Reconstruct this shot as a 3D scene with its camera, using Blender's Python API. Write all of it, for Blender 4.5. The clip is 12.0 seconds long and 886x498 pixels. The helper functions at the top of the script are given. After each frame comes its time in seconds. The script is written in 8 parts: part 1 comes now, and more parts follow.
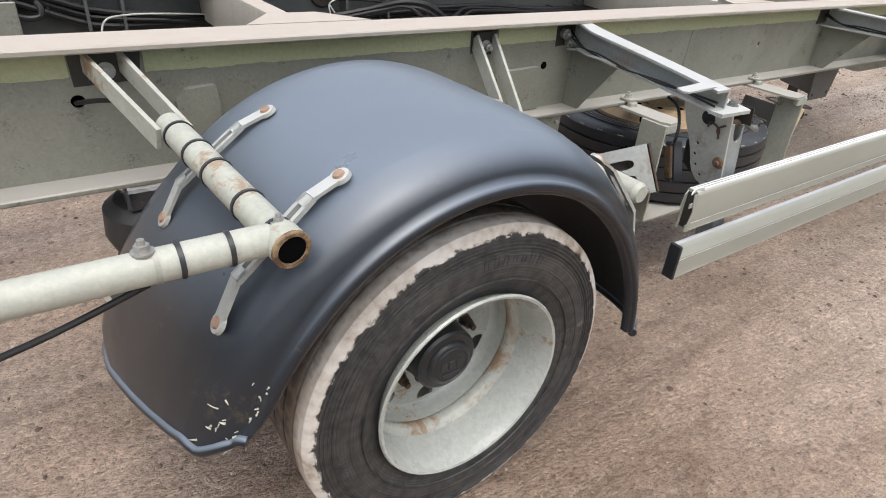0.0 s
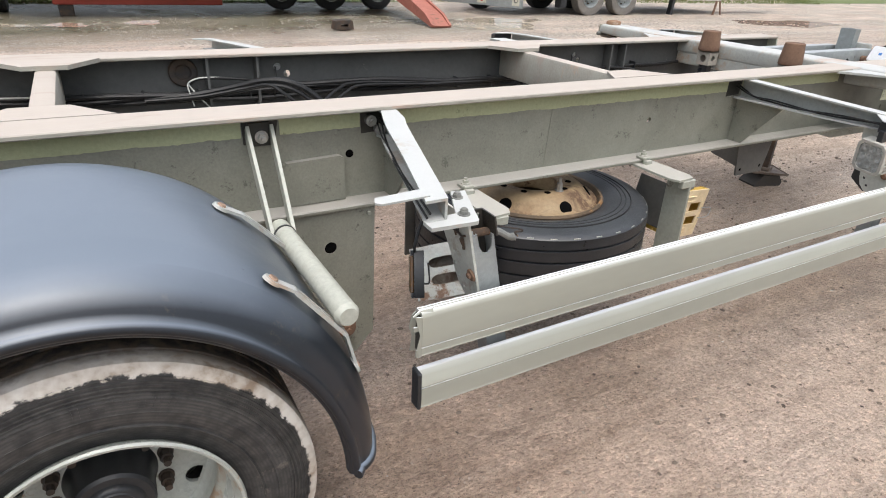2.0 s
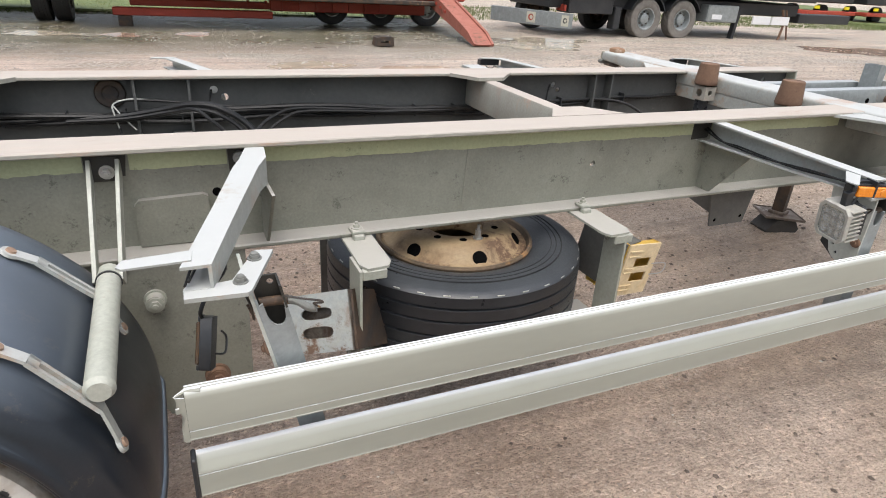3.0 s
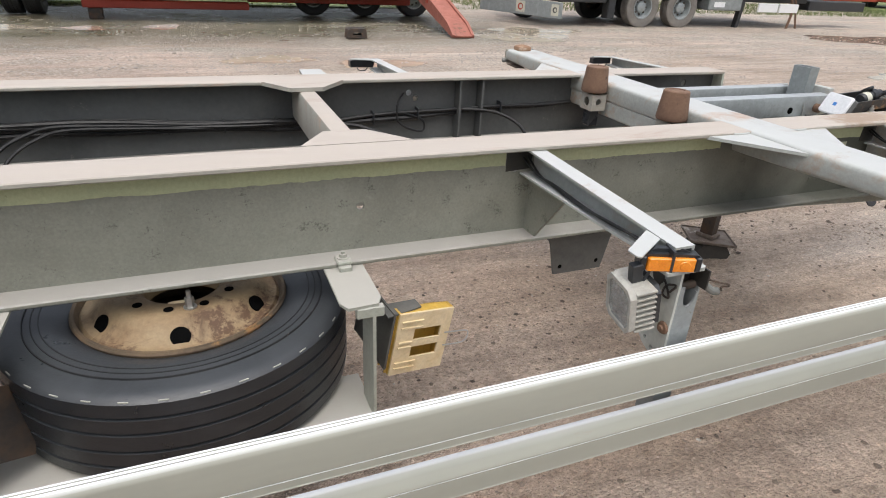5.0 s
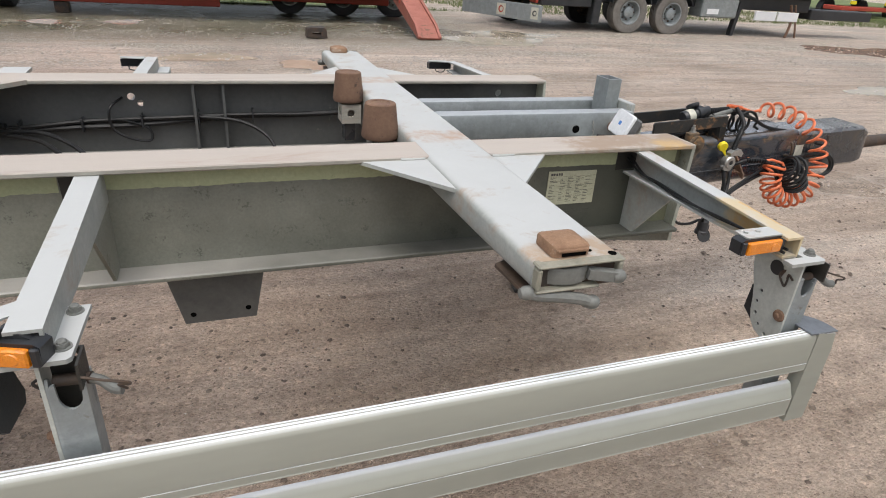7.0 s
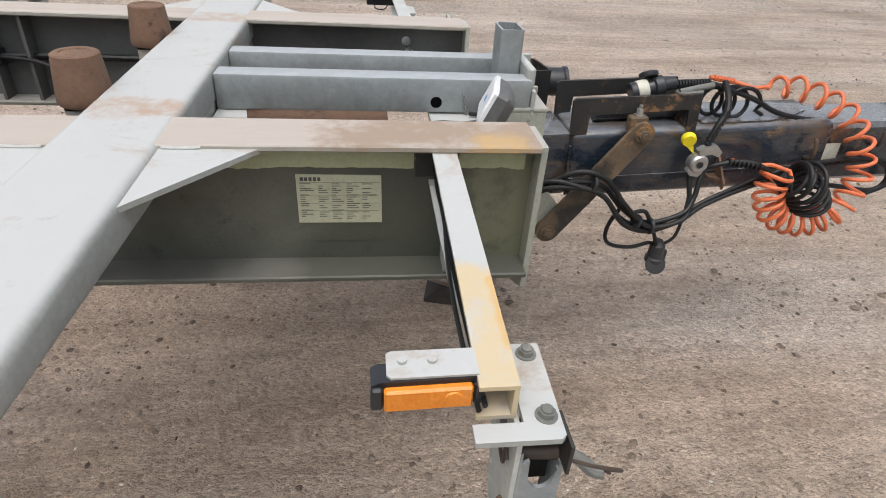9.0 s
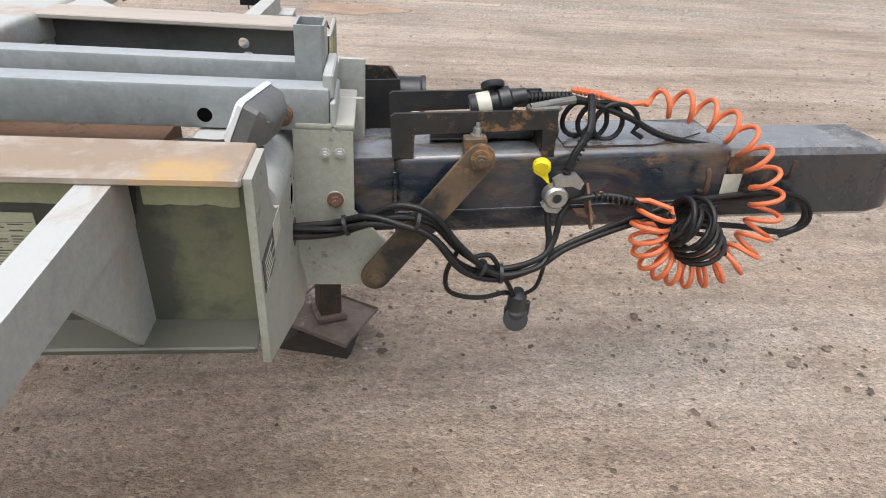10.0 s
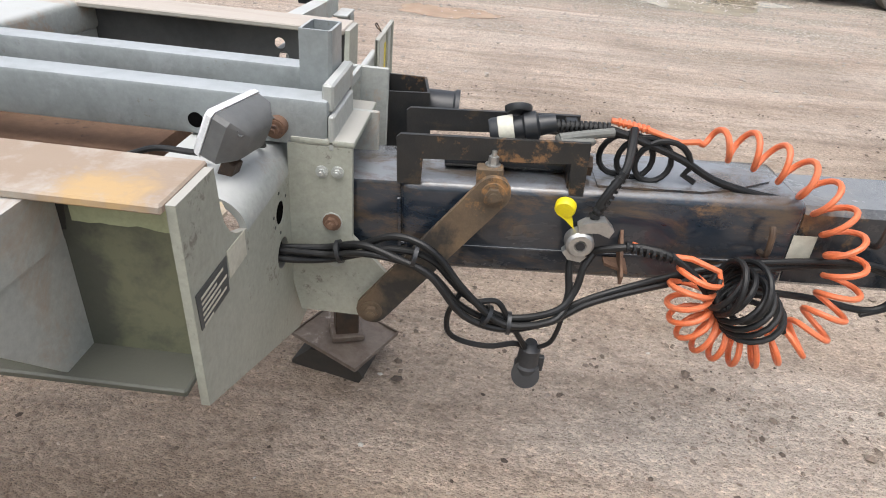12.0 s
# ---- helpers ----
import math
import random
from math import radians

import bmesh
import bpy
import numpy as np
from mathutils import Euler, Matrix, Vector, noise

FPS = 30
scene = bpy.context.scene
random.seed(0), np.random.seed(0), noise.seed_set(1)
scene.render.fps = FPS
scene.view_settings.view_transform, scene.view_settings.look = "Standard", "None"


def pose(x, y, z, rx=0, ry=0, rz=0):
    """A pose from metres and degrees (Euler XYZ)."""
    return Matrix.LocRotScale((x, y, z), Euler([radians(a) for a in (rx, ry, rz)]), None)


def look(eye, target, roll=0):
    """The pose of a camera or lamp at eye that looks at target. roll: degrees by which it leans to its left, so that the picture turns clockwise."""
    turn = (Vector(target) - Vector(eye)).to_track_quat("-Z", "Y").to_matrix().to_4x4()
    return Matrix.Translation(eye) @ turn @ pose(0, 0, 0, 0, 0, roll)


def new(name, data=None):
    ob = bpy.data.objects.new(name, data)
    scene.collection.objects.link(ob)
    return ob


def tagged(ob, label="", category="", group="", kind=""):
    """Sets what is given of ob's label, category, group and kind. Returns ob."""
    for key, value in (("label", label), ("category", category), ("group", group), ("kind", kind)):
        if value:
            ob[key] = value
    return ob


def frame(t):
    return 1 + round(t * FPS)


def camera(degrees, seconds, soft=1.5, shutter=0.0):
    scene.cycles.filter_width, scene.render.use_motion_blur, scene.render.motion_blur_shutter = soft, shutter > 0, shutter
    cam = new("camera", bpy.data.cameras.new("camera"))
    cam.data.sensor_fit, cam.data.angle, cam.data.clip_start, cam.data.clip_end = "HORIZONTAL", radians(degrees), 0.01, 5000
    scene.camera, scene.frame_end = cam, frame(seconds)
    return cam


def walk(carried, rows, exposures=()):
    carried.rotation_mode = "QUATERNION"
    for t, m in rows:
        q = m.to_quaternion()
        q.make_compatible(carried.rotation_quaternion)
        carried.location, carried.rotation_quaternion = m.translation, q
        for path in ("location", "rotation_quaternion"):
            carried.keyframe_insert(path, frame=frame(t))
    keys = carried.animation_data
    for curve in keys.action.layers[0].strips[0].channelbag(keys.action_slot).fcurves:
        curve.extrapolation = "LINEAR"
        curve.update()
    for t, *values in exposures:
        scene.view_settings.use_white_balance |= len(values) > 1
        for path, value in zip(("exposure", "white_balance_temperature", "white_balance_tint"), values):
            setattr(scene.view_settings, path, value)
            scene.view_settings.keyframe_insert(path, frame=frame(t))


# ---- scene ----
cam = camera(73.0, 12.0, soft=1.0)
PATH = [
    (0, (-0.627, -1.906, 1.298), (0.404, -0.524, 0.285), 4.7),
    (0.5, (-0.504, -2.106, 1.358), (0.395, -0.577, 0.433), -0.2),
    (1, (-0.329, -2.234, 1.38), (0.588, -0.687, 0.505), 0.3),
    (1.5, (-0.118, -2.164, 1.389), (0.805, -0.622, 0.511), 3.1),
    (2, (0.131, -2.108, 1.396), (1.052, -0.569, 0.512), 2.9),
    (2.5, (0.425, -2.152, 1.429), (1.27, -0.556, 0.57), 4.4),
    (2.7, (0.534, -2.163, 1.441), (1.336, -0.538, 0.596), 3.9),
    (4.3, (1.236, -1.928, 1.445), (1.953, -0.285, 0.558), 3.8),
    (4.5, (1.358, -1.973, 1.472), (2.117, -0.343, 0.596), 4.8),
    (5, (1.61, -1.982, 1.477), (2.315, -0.332, 0.593), 3.2),
    (5.5, (1.902, -1.925, 1.484), (2.637, -0.298, 0.583), 5.8),
    (6, (2.182, -1.938, 1.482), (2.988, -0.329, 0.61), 5.0),
    (6.5, (2.54, -2.025, 1.499), (3.227, -0.366, 0.618), 4.2),
    (7, (2.797, -2.014, 1.485), (3.442, -0.339, 0.604), 4.2),
    (7.2, (2.918, -1.968, 1.493), (3.551, -0.306, 0.579), 4.8),
    (8.8, (3.761, -1.696, 1.452), (3.986, -0.021, 0.383), 2.5),
    (9, (3.833, -1.595, 1.441), (4.09, 0.072, 0.368), 4.0),
    (9.5, (4.073, -1.412, 1.398), (4.352, 0.259, 0.334), 2.5),
    (10, (4.346, -1.321, 1.357), (4.587, 0.376, 0.326), 4.7),
    (10.5, (4.538, -1.261, 1.341), (4.739, 0.456, 0.336), 5.5),
    (11, (4.561, -1.202, 1.329), (4.77, 0.535, 0.359), 5.4),
    (11.5, (4.576, -1.163, 1.333), (4.736, 0.544, 0.303), 5.4),
    (12, (4.512, -1.157, 1.35), (4.483, 0.551, 0.309), 6.0),
]
EXPOSURE = [(0, 0.12), (1, 0.2), (2, 0.22), (2.7, 0.19), (4.3, 0.03), (5.5, 0.0), (6.5, -0.14), (7.2, -0.19), (8.8, -0.16), (9.5, -0.03), (10.5, 0.12), (12, 0.2)]
walk(cam, [(t, look(eye, target, roll)) for t, eye, target, roll in PATH], [(t, 0.24 + stops) for t, stops in EXPOSURE])

# ---- light: an overcast sky with a broad, weak sun ----
world = bpy.data.worlds.new("overcast_sky")
scene.world = world
world.use_nodes = True
wn, wl = world.node_tree.nodes, world.node_tree.links
sky = wn.new("ShaderNodeTexSky")
sky.sky_type, sky.sun_disc = "NISHITA", False
sky.sun_elevation, sky.sun_rotation = radians(70), radians(200)
sky.air_density, sky.dust_density, sky.ozone_density = 1.0, 4.0, 1.0
grey = wn.new("ShaderNodeHueSaturation")
grey.inputs["Saturation"].default_value = 0.42
wl.new(sky.outputs["Color"], grey.inputs["Color"])
# cloud cover is brighter overhead than at the horizon
wco, wsep, wmap = wn.new("ShaderNodeTexCoord"), wn.new("ShaderNodeSeparateXYZ"), wn.new("ShaderNodeMapRange")
wl.new(wco.outputs["Generated"], wsep.inputs["Vector"])
wl.new(wsep.outputs["Z"], wmap.inputs["Value"])
wmap.inputs["To Min"].default_value, wmap.inputs["To Max"].default_value = 0.85, 1.53
wmul = wn.new("ShaderNodeVectorMath")
wmul.operation = "SCALE"
wl.new(grey.outputs["Color"], wmul.inputs[0])
wl.new(wmap.outputs["Result"], wmul.inputs["Scale"])
wl.new(wmul.outputs["Vector"], wn["Background"].inputs["Color"])
wn["Background"].inputs["Strength"].default_value = 0.15
sun_data = bpy.data.lights.new("sun", "SUN")
sun_data.energy, sun_data.angle, sun_data.color = 1.0, radians(70), (1.0, 0.97, 0.94)
sun = new("sun", sun_data)
sun.matrix_world = look((0, 0, 20), (1.2, 3.3, 10.0))



# ---- materials ----
def ramp_node(nodes, stops):
    r = nodes.new("ShaderNodeValToRGB")
    r.color_ramp.elements[0].position, r.color_ramp.elements[0].color = stops[0][0], (*stops[0][1], 1)
    r.color_ramp.elements[1].position, r.color_ramp.elements[1].color = stops[-1][0], (*stops[-1][1], 1)
    for p, c in stops[1:-1]:
        e = r.color_ramp.elements.new(p)
        e.color = (*c, 1)
    return r


def surface(name, base, stain, rough=0.6, metal=0.0, scale=6.0, amount=0.5, grain=60.0, bump=0.15,
            speck=None, speck_size=25.0, speck_at=0.66, dust_sheen=None, dust_sheen_at=0.55, stretch=(1, 1, 1), coat=0.0, vary=0.0, rough_var=0.1, dust_sheen_noise=0.7,
            smear=None, smear_size=3.0, smear_at=0.52, smear_most=0.7):
    """A weathered surface: a base colour, stains of a second colour, a fine grain, specks of rust or dirt, a settled or
    sky-sheen tint on upward faces.
    """
    m = bpy.data.materials.new(name)
    m.use_nodes = True
    n, l = m.node_tree.nodes, m.node_tree.links
    b = n["Principled BSDF"]
    co = n.new("ShaderNodeTexCoord")
    mp = n.new("ShaderNodeMapping")
    mp.inputs["Scale"].default_value = stretch
    l.new(co.outputs["Object"], mp.inputs["Vector"])

    def noise_tex(size, detail, rougher=0.6, warp=0.0):
        t = n.new("ShaderNodeTexNoise")
        t.inputs["Scale"].default_value, t.inputs["Detail"].default_value = size, detail
        t.inputs["Roughness"].default_value, t.inputs["Distortion"].default_value = rougher, warp
        l.new(mp.outputs["Vector"], t.inputs["Vector"])
        return t

    def mix(fac, a, c):
        x = n.new("ShaderNodeMix")
        x.data_type = "RGBA"
        for sock, val in ((x.inputs["Factor"], fac), (x.inputs["A"], a), (x.inputs["B"], c)):
            if isinstance(val, tuple):
                sock.default_value = (*val, 1)
            elif isinstance(val, float):
                sock.default_value = val
            else:
                l.new(val, sock)
        return x.outputs["Result"]

    big, fine = noise_tex(scale, 6, 0.65, 0.4), noise_tex(grain, 5, 0.7)
    k = ramp_node(n, [(0.5 - 0.3 * amount, (0, 0, 0)), (0.5 + 0.35 * (1 - amount) + 0.12, (1, 1, 1))])
    l.new(big.outputs["Fac"], k.inputs["Fac"])
    col = mix(k.outputs["Color"], base, stain)
    g = ramp_node(n, [(0.25, (0.82, 0.82, 0.82)), (0.75, (1.1, 1.1, 1.1))])
    l.new(fine.outputs["Fac"], g.inputs["Fac"])
    mul = n.new("ShaderNodeMix")
    mul.data_type, mul.blend_type = "RGBA", "MULTIPLY"
    mul.inputs["Factor"].default_value = 1.0
    l.new(col, mul.inputs["A"])
    l.new(g.outputs["Color"], mul.inputs["B"])
    col = mul.outputs["Result"]
    if speck:
        s = noise_tex(speck_size, 8, 0.75, 0.15)
        s2 = noise_tex(speck_size * 0.15, 3, 0.5)
        add = n.new("ShaderNodeMath")
        add.operation = "MULTIPLY"
        l.new(s.outputs["Fac"], add.inputs[0])
        l.new(s2.outputs["Fac"], add.inputs[1])
        sr = ramp_node(n, [(speck_at * 0.5, (0, 0, 0)), (speck_at * 0.5 + 0.06, (1, 1, 1))])
        l.new(add.outputs["Value"], sr.inputs["Fac"])
        col = mix(sr.outputs["Color"], col, speck)
    # Second tone on upward faces: settled sand on some, painted sky sheen on others.
    if dust_sheen:
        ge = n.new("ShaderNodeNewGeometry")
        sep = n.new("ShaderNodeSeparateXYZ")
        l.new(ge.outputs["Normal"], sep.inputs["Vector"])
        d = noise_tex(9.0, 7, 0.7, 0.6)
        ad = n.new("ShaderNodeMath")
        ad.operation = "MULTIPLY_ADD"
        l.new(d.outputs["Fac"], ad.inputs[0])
        ad.inputs[1].default_value = dust_sheen_noise
        ad.inputs[2].default_value = -dust_sheen_noise / 2
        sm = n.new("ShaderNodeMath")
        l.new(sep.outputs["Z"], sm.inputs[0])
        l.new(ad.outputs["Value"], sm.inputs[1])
        dr = ramp_node(n, [(dust_sheen_at, (0, 0, 0)), (min(dust_sheen_at + 0.4, 1.0), (0.9, 0.9, 0.9))])
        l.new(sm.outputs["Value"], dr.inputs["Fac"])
        col = mix(dr.outputs["Color"], col, dust_sheen)
    if smear:
        z1 = noise_tex(smear_size, 10, 0.74, 0.5)
        zr = ramp_node(n, [(smear_at, (0, 0, 0)), (smear_at + 0.12, (smear_most,) * 3)])
        l.new(z1.outputs["Fac"], zr.inputs["Fac"])
        col = mix(zr.outputs["Color"], col, smear)
    if vary:
        oi = n.new("ShaderNodeObjectInfo")
        vr = ramp_node(n, [(0.0, (1 - vary,) * 3), (1.0, (1 + vary,) * 3)])
        l.new(oi.outputs["Random"], vr.inputs["Fac"])
        vm = n.new("ShaderNodeMix")
        vm.data_type, vm.blend_type = "RGBA", "MULTIPLY"
        vm.inputs["Factor"].default_value = 1.0
        l.new(col, vm.inputs["A"])
        l.new(vr.outputs["Color"], vm.inputs["B"])
        col = vm.outputs["Result"]
    l.new(col, b.inputs["Base Color"])
    rr = n.new("ShaderNodeMapRange")
    l.new(big.outputs["Fac"], rr.inputs["Value"])
    rr.inputs["From Min"].default_value, rr.inputs["From Max"].default_value = 0.3, 0.7
    rr.inputs["To Min"].default_value, rr.inputs["To Max"].default_value = max(rough - rough_var, 0.03), min(rough + 1.2 * rough_var, 1)
    l.new(rr.outputs["Result"], b.inputs["Roughness"])
    b.inputs["Metallic"].default_value = metal
    b.inputs["Coat Weight"].default_value = coat
    bp = n.new("ShaderNodeBump")
    bp.inputs["Strength"].default_value, bp.inputs["Distance"].default_value = bump, 0.004
    l.new(fine.outputs["Fac"], bp.inputs["Height"])
    l.new(bp.outputs["Normal"], b.inputs["Normal"])
    return m


PAINT = surface("grey_green_paint", (0.355, 0.37, 0.315), (0.295, 0.3, 0.25), 0.5, scale=2.2, amount=0.4, grain=85, bump=0.1,
                speck=(0.18, 0.17, 0.14), speck_size=70, speck_at=0.68, dust_sheen=(0.4, 0.385, 0.35), dust_sheen_at=0.5, smear=(0.4, 0.415, 0.37), smear_size=5, smear_at=0.57, smear_most=0.4)
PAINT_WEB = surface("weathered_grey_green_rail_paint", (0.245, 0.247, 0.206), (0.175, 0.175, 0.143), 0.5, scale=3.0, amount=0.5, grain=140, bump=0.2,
                    speck=(0.12, 0.12, 0.098), speck_size=120, speck_at=0.66, dust_sheen=(0.36, 0.345, 0.315), dust_sheen_at=0.4, smear=(0.29, 0.3, 0.26), smear_size=34, smear_at=0.57, smear_most=0.4)


def darker_to_the_front(m, x0, x1):
    """A darker tone mixed unevenly over a paint, stronger towards the drawbar end."""
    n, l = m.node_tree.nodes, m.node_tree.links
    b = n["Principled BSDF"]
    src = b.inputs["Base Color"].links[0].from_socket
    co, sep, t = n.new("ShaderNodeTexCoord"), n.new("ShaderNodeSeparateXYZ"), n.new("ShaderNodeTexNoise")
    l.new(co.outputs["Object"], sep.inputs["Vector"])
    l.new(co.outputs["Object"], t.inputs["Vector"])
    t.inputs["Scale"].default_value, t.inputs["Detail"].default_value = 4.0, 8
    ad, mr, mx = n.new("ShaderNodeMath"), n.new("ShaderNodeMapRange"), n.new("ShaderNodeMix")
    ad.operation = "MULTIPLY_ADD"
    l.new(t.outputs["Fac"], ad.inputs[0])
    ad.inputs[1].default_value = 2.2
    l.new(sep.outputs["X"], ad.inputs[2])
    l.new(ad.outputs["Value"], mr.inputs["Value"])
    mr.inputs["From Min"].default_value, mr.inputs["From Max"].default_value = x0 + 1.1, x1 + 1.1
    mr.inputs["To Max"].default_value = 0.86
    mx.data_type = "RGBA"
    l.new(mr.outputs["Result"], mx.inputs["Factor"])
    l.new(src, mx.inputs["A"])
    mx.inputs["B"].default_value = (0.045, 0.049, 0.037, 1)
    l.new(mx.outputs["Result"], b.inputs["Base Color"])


darker_to_the_front(PAINT_WEB, 2.4, 3.8)
STAY_CREAM = surface("cream_white_paint", (0.44, 0.45, 0.395), (0.36, 0.37, 0.315), 0.5, scale=9, amount=0.45, grain=80, bump=0.12,
                     speck=(0.3, 0.22, 0.15), speck_size=24, speck_at=0.68, smear=(0.34, 0.31, 0.25), smear_size=12, smear_at=0.58, smear_most=0.5)
# Black for grease on the web, and for shade in the guard's hollow end.
GREASE_AND_SHADE = surface("black_grease", (0.022, 0.021, 0.018), (0.05, 0.046, 0.038), 0.5, scale=12, amount=0.45, grain=90, bump=0.3)
BOLT_RUST = surface("pale_rusty_bolt", (0.36, 0.24, 0.17), (0.25, 0.17, 0.12), 0.7, scale=30, amount=0.5, grain=120, bump=0.3)
# Darker tone for the far rail's web and stiffeners.
PAINT_FAR = surface("grimy_dark_grey_paint", (0.095, 0.098, 0.095), (0.06, 0.062, 0.06), 0.6, scale=3.0, amount=0.45, grain=50, bump=0.15,
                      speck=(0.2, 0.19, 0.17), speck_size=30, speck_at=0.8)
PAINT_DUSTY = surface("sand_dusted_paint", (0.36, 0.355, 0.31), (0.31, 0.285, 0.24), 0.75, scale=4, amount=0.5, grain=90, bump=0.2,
                      speck=(0.42, 0.31, 0.24), speck_size=9, speck_at=0.64, dust_sheen=(0.44, 0.39, 0.345), dust_sheen_at=0.35, stretch=(0.3, 1.8, 1), smear=(0.36, 0.275, 0.225), smear_size=5, smear_at=0.53, smear_most=0.6)
PAINT_PALE = surface("pale_grey_paint", (0.395, 0.41, 0.385), (0.29, 0.305, 0.285), 0.5, scale=4, amount=0.35, grain=80, bump=0.1,
                     speck=(0.36, 0.29, 0.225), speck_size=7, speck_at=0.66, dust_sheen=(0.475, 0.485, 0.475), dust_sheen_at=0.5, smear=(0.35, 0.265, 0.195), smear_size=4.5, smear_at=0.55, smear_most=0.8)
PAINT_LIGHT = surface("light_grey_paint", (0.5, 0.515, 0.475), (0.42, 0.43, 0.39), 0.5, scale=8, amount=0.4, grain=80, bump=0.1,
                      speck=(0.36, 0.33, 0.28), speck_size=24, speck_at=0.68)
CAP_GREY = surface("dull_steel_cap", (0.19, 0.205, 0.225), (0.14, 0.15, 0.165), 0.4, 0.3, scale=12, amount=0.45, grain=60, bump=0.1)
PAINT_RUBBED = surface("paint_with_yellow_rust_stain", (0.46, 0.42, 0.36), (0.56, 0.39, 0.17), 0.6, scale=5, amount=0.55, grain=90, bump=0.12,
                       speck=(0.42, 0.29, 0.17), speck_size=14, speck_at=0.7)
GALV = surface("galvanised_steel", (0.3, 0.327, 0.327), (0.225, 0.248, 0.248), 0.42, 0.25, scale=13, amount=0.5, grain=45, bump=0.1,
               speck=(0.2, 0.19, 0.17), speck_size=55, speck_at=0.7, dust_sheen=(0.44, 0.465, 0.48), dust_sheen_at=0.65, smear=(0.36, 0.387, 0.396), smear_size=9, smear_at=0.52, smear_most=0.55)
GREEN_FILM = surface("pale_green_film", (0.43, 0.455, 0.28), (0.37, 0.4, 0.24), 0.5, scale=2, amount=0.5, grain=90, bump=0.08,
                     speck=(0.16, 0.18, 0.1), speck_size=60, speck_at=0.78)
# White tone on upward faces stands for the sky mirrored in the metal.
ALU = surface("aluminium_profile", (0.345, 0.35, 0.3), (0.315, 0.32, 0.27), 0.5, 0.05, rough_var=0.02, dust_sheen_noise=0.1, scale=0.6, amount=0.4, grain=3, bump=0.0,
              speck=(0.33, 0.315, 0.265), speck_size=50, speck_at=0.8, dust_sheen=(0.82, 0.84, 0.86), dust_sheen_at=0.6, stretch=(0.25, 1, 1))
BLACK_PLASTIC = surface("black_plastic", (0.018, 0.02, 0.023), (0.045, 0.047, 0.05), 0.36, scale=5, amount=0.4, grain=140, bump=0.08,
                        speck=(0.12, 0.11, 0.1), speck_size=40, speck_at=0.8)
BLACK_PAINT = surface("worn_black_paint", (0.016, 0.021, 0.028), (0.04, 0.039, 0.038), 0.22, scale=7, amount=0.42, grain=60, bump=0.2, coat=0.3,
                      speck=(0.11, 0.07, 0.042), speck_size=18, speck_at=0.69, dust_sheen=(0.4, 0.385, 0.365), dust_sheen_at=0.64, smear=(0.14, 0.088, 0.046), smear_size=6, smear_at=0.54, smear_most=0.8)
CABLE = surface("black_cable_sheath", (0.01, 0.011, 0.012), (0.028, 0.027, 0.026), 0.4, scale=18, amount=0.4, grain=160, bump=0.08)
CABLE.node_tree.nodes["Principled BSDF"].inputs["Specular IOR Level"].default_value = 0.3
RUBBER = surface("black_rubber", (0.016, 0.017, 0.019), (0.042, 0.041, 0.04), 0.58, scale=9, amount=0.45, grain=110, bump=0.25,
                 speck=(0.13, 0.115, 0.1), speck_size=30, speck_at=0.78)
RUST = surface("rusty_steel", (0.15, 0.085, 0.055), (0.23, 0.14, 0.09), 0.85, scale=14, amount=0.5, grain=90, bump=0.4,
               speck=(0.07, 0.045, 0.035), speck_size=30, speck_at=0.66)
RUST_PALE = surface("pale_brown_rust", (0.31, 0.185, 0.11), (0.2, 0.115, 0.068), 0.85, scale=30, amount=0.5, grain=160, bump=0.6,
                    speck=(0.4, 0.32, 0.25), speck_size=28, speck_at=0.56)
LOCK_GREY = surface("cast_zinc_grey", (0.2, 0.205, 0.19), (0.13, 0.13, 0.115), 0.6, 0.1, scale=16, amount=0.5, grain=70, bump=0.35,
                    speck=(0.3, 0.24, 0.18), speck_size=30, speck_at=0.68)
RUST_OCHRE = surface("ochre_rust_over_black", (0.17, 0.115, 0.065), (0.045, 0.04, 0.034), 0.75, scale=6, amount=0.5, grain=90, bump=0.4,
                     speck=(0.28, 0.15, 0.06), speck_size=20, speck_at=0.66)
RUST_BLACK = surface("rust_on_black_steel", (0.03, 0.027, 0.025), (0.13, 0.075, 0.04), 0.6, scale=9, amount=0.42, grain=60, bump=0.4,
                     speck=(0.26, 0.14, 0.06), speck_size=17, speck_at=0.68)
RUST_RIM = surface("rusty_cream_rim", (0.33, 0.245, 0.14), (0.19, 0.115, 0.06), 0.7, scale=9, amount=0.55, grain=80, bump=0.35,
                   speck=(0.1, 0.055, 0.03), speck_size=26, speck_at=0.55, smear=(0.1, 0.06, 0.035), smear_size=7, smear_at=0.53, smear_most=0.8)
RIM_WHITE = surface("off_white_rim_paint", (0.44, 0.465, 0.435), (0.35, 0.36, 0.325), 0.28, scale=8, amount=0.4, grain=70, bump=0.1, coat=0.3,
                    speck=(0.3, 0.2, 0.11), speck_size=40, speck_at=0.74, smear=(0.36, 0.36, 0.3), smear_size=9, smear_at=0.58, smear_most=0.5)
RIM_SEAM = surface("white_paint_with_rust_seam", (0.42, 0.44, 0.4), (0.36, 0.35, 0.3), 0.4, scale=8, amount=0.4, grain=70, bump=0.2,
                   speck=(0.3, 0.16, 0.07), speck_size=34, speck_at=0.62, smear=(0.24, 0.14, 0.07), smear_size=9, smear_at=0.47, smear_most=0.85)
STEEL = surface("bare_zinc_steel", (0.5, 0.5, 0.48), (0.36, 0.35, 0.33), 0.38, 0.8, scale=30, amount=0.4, grain=120, bump=0.1)
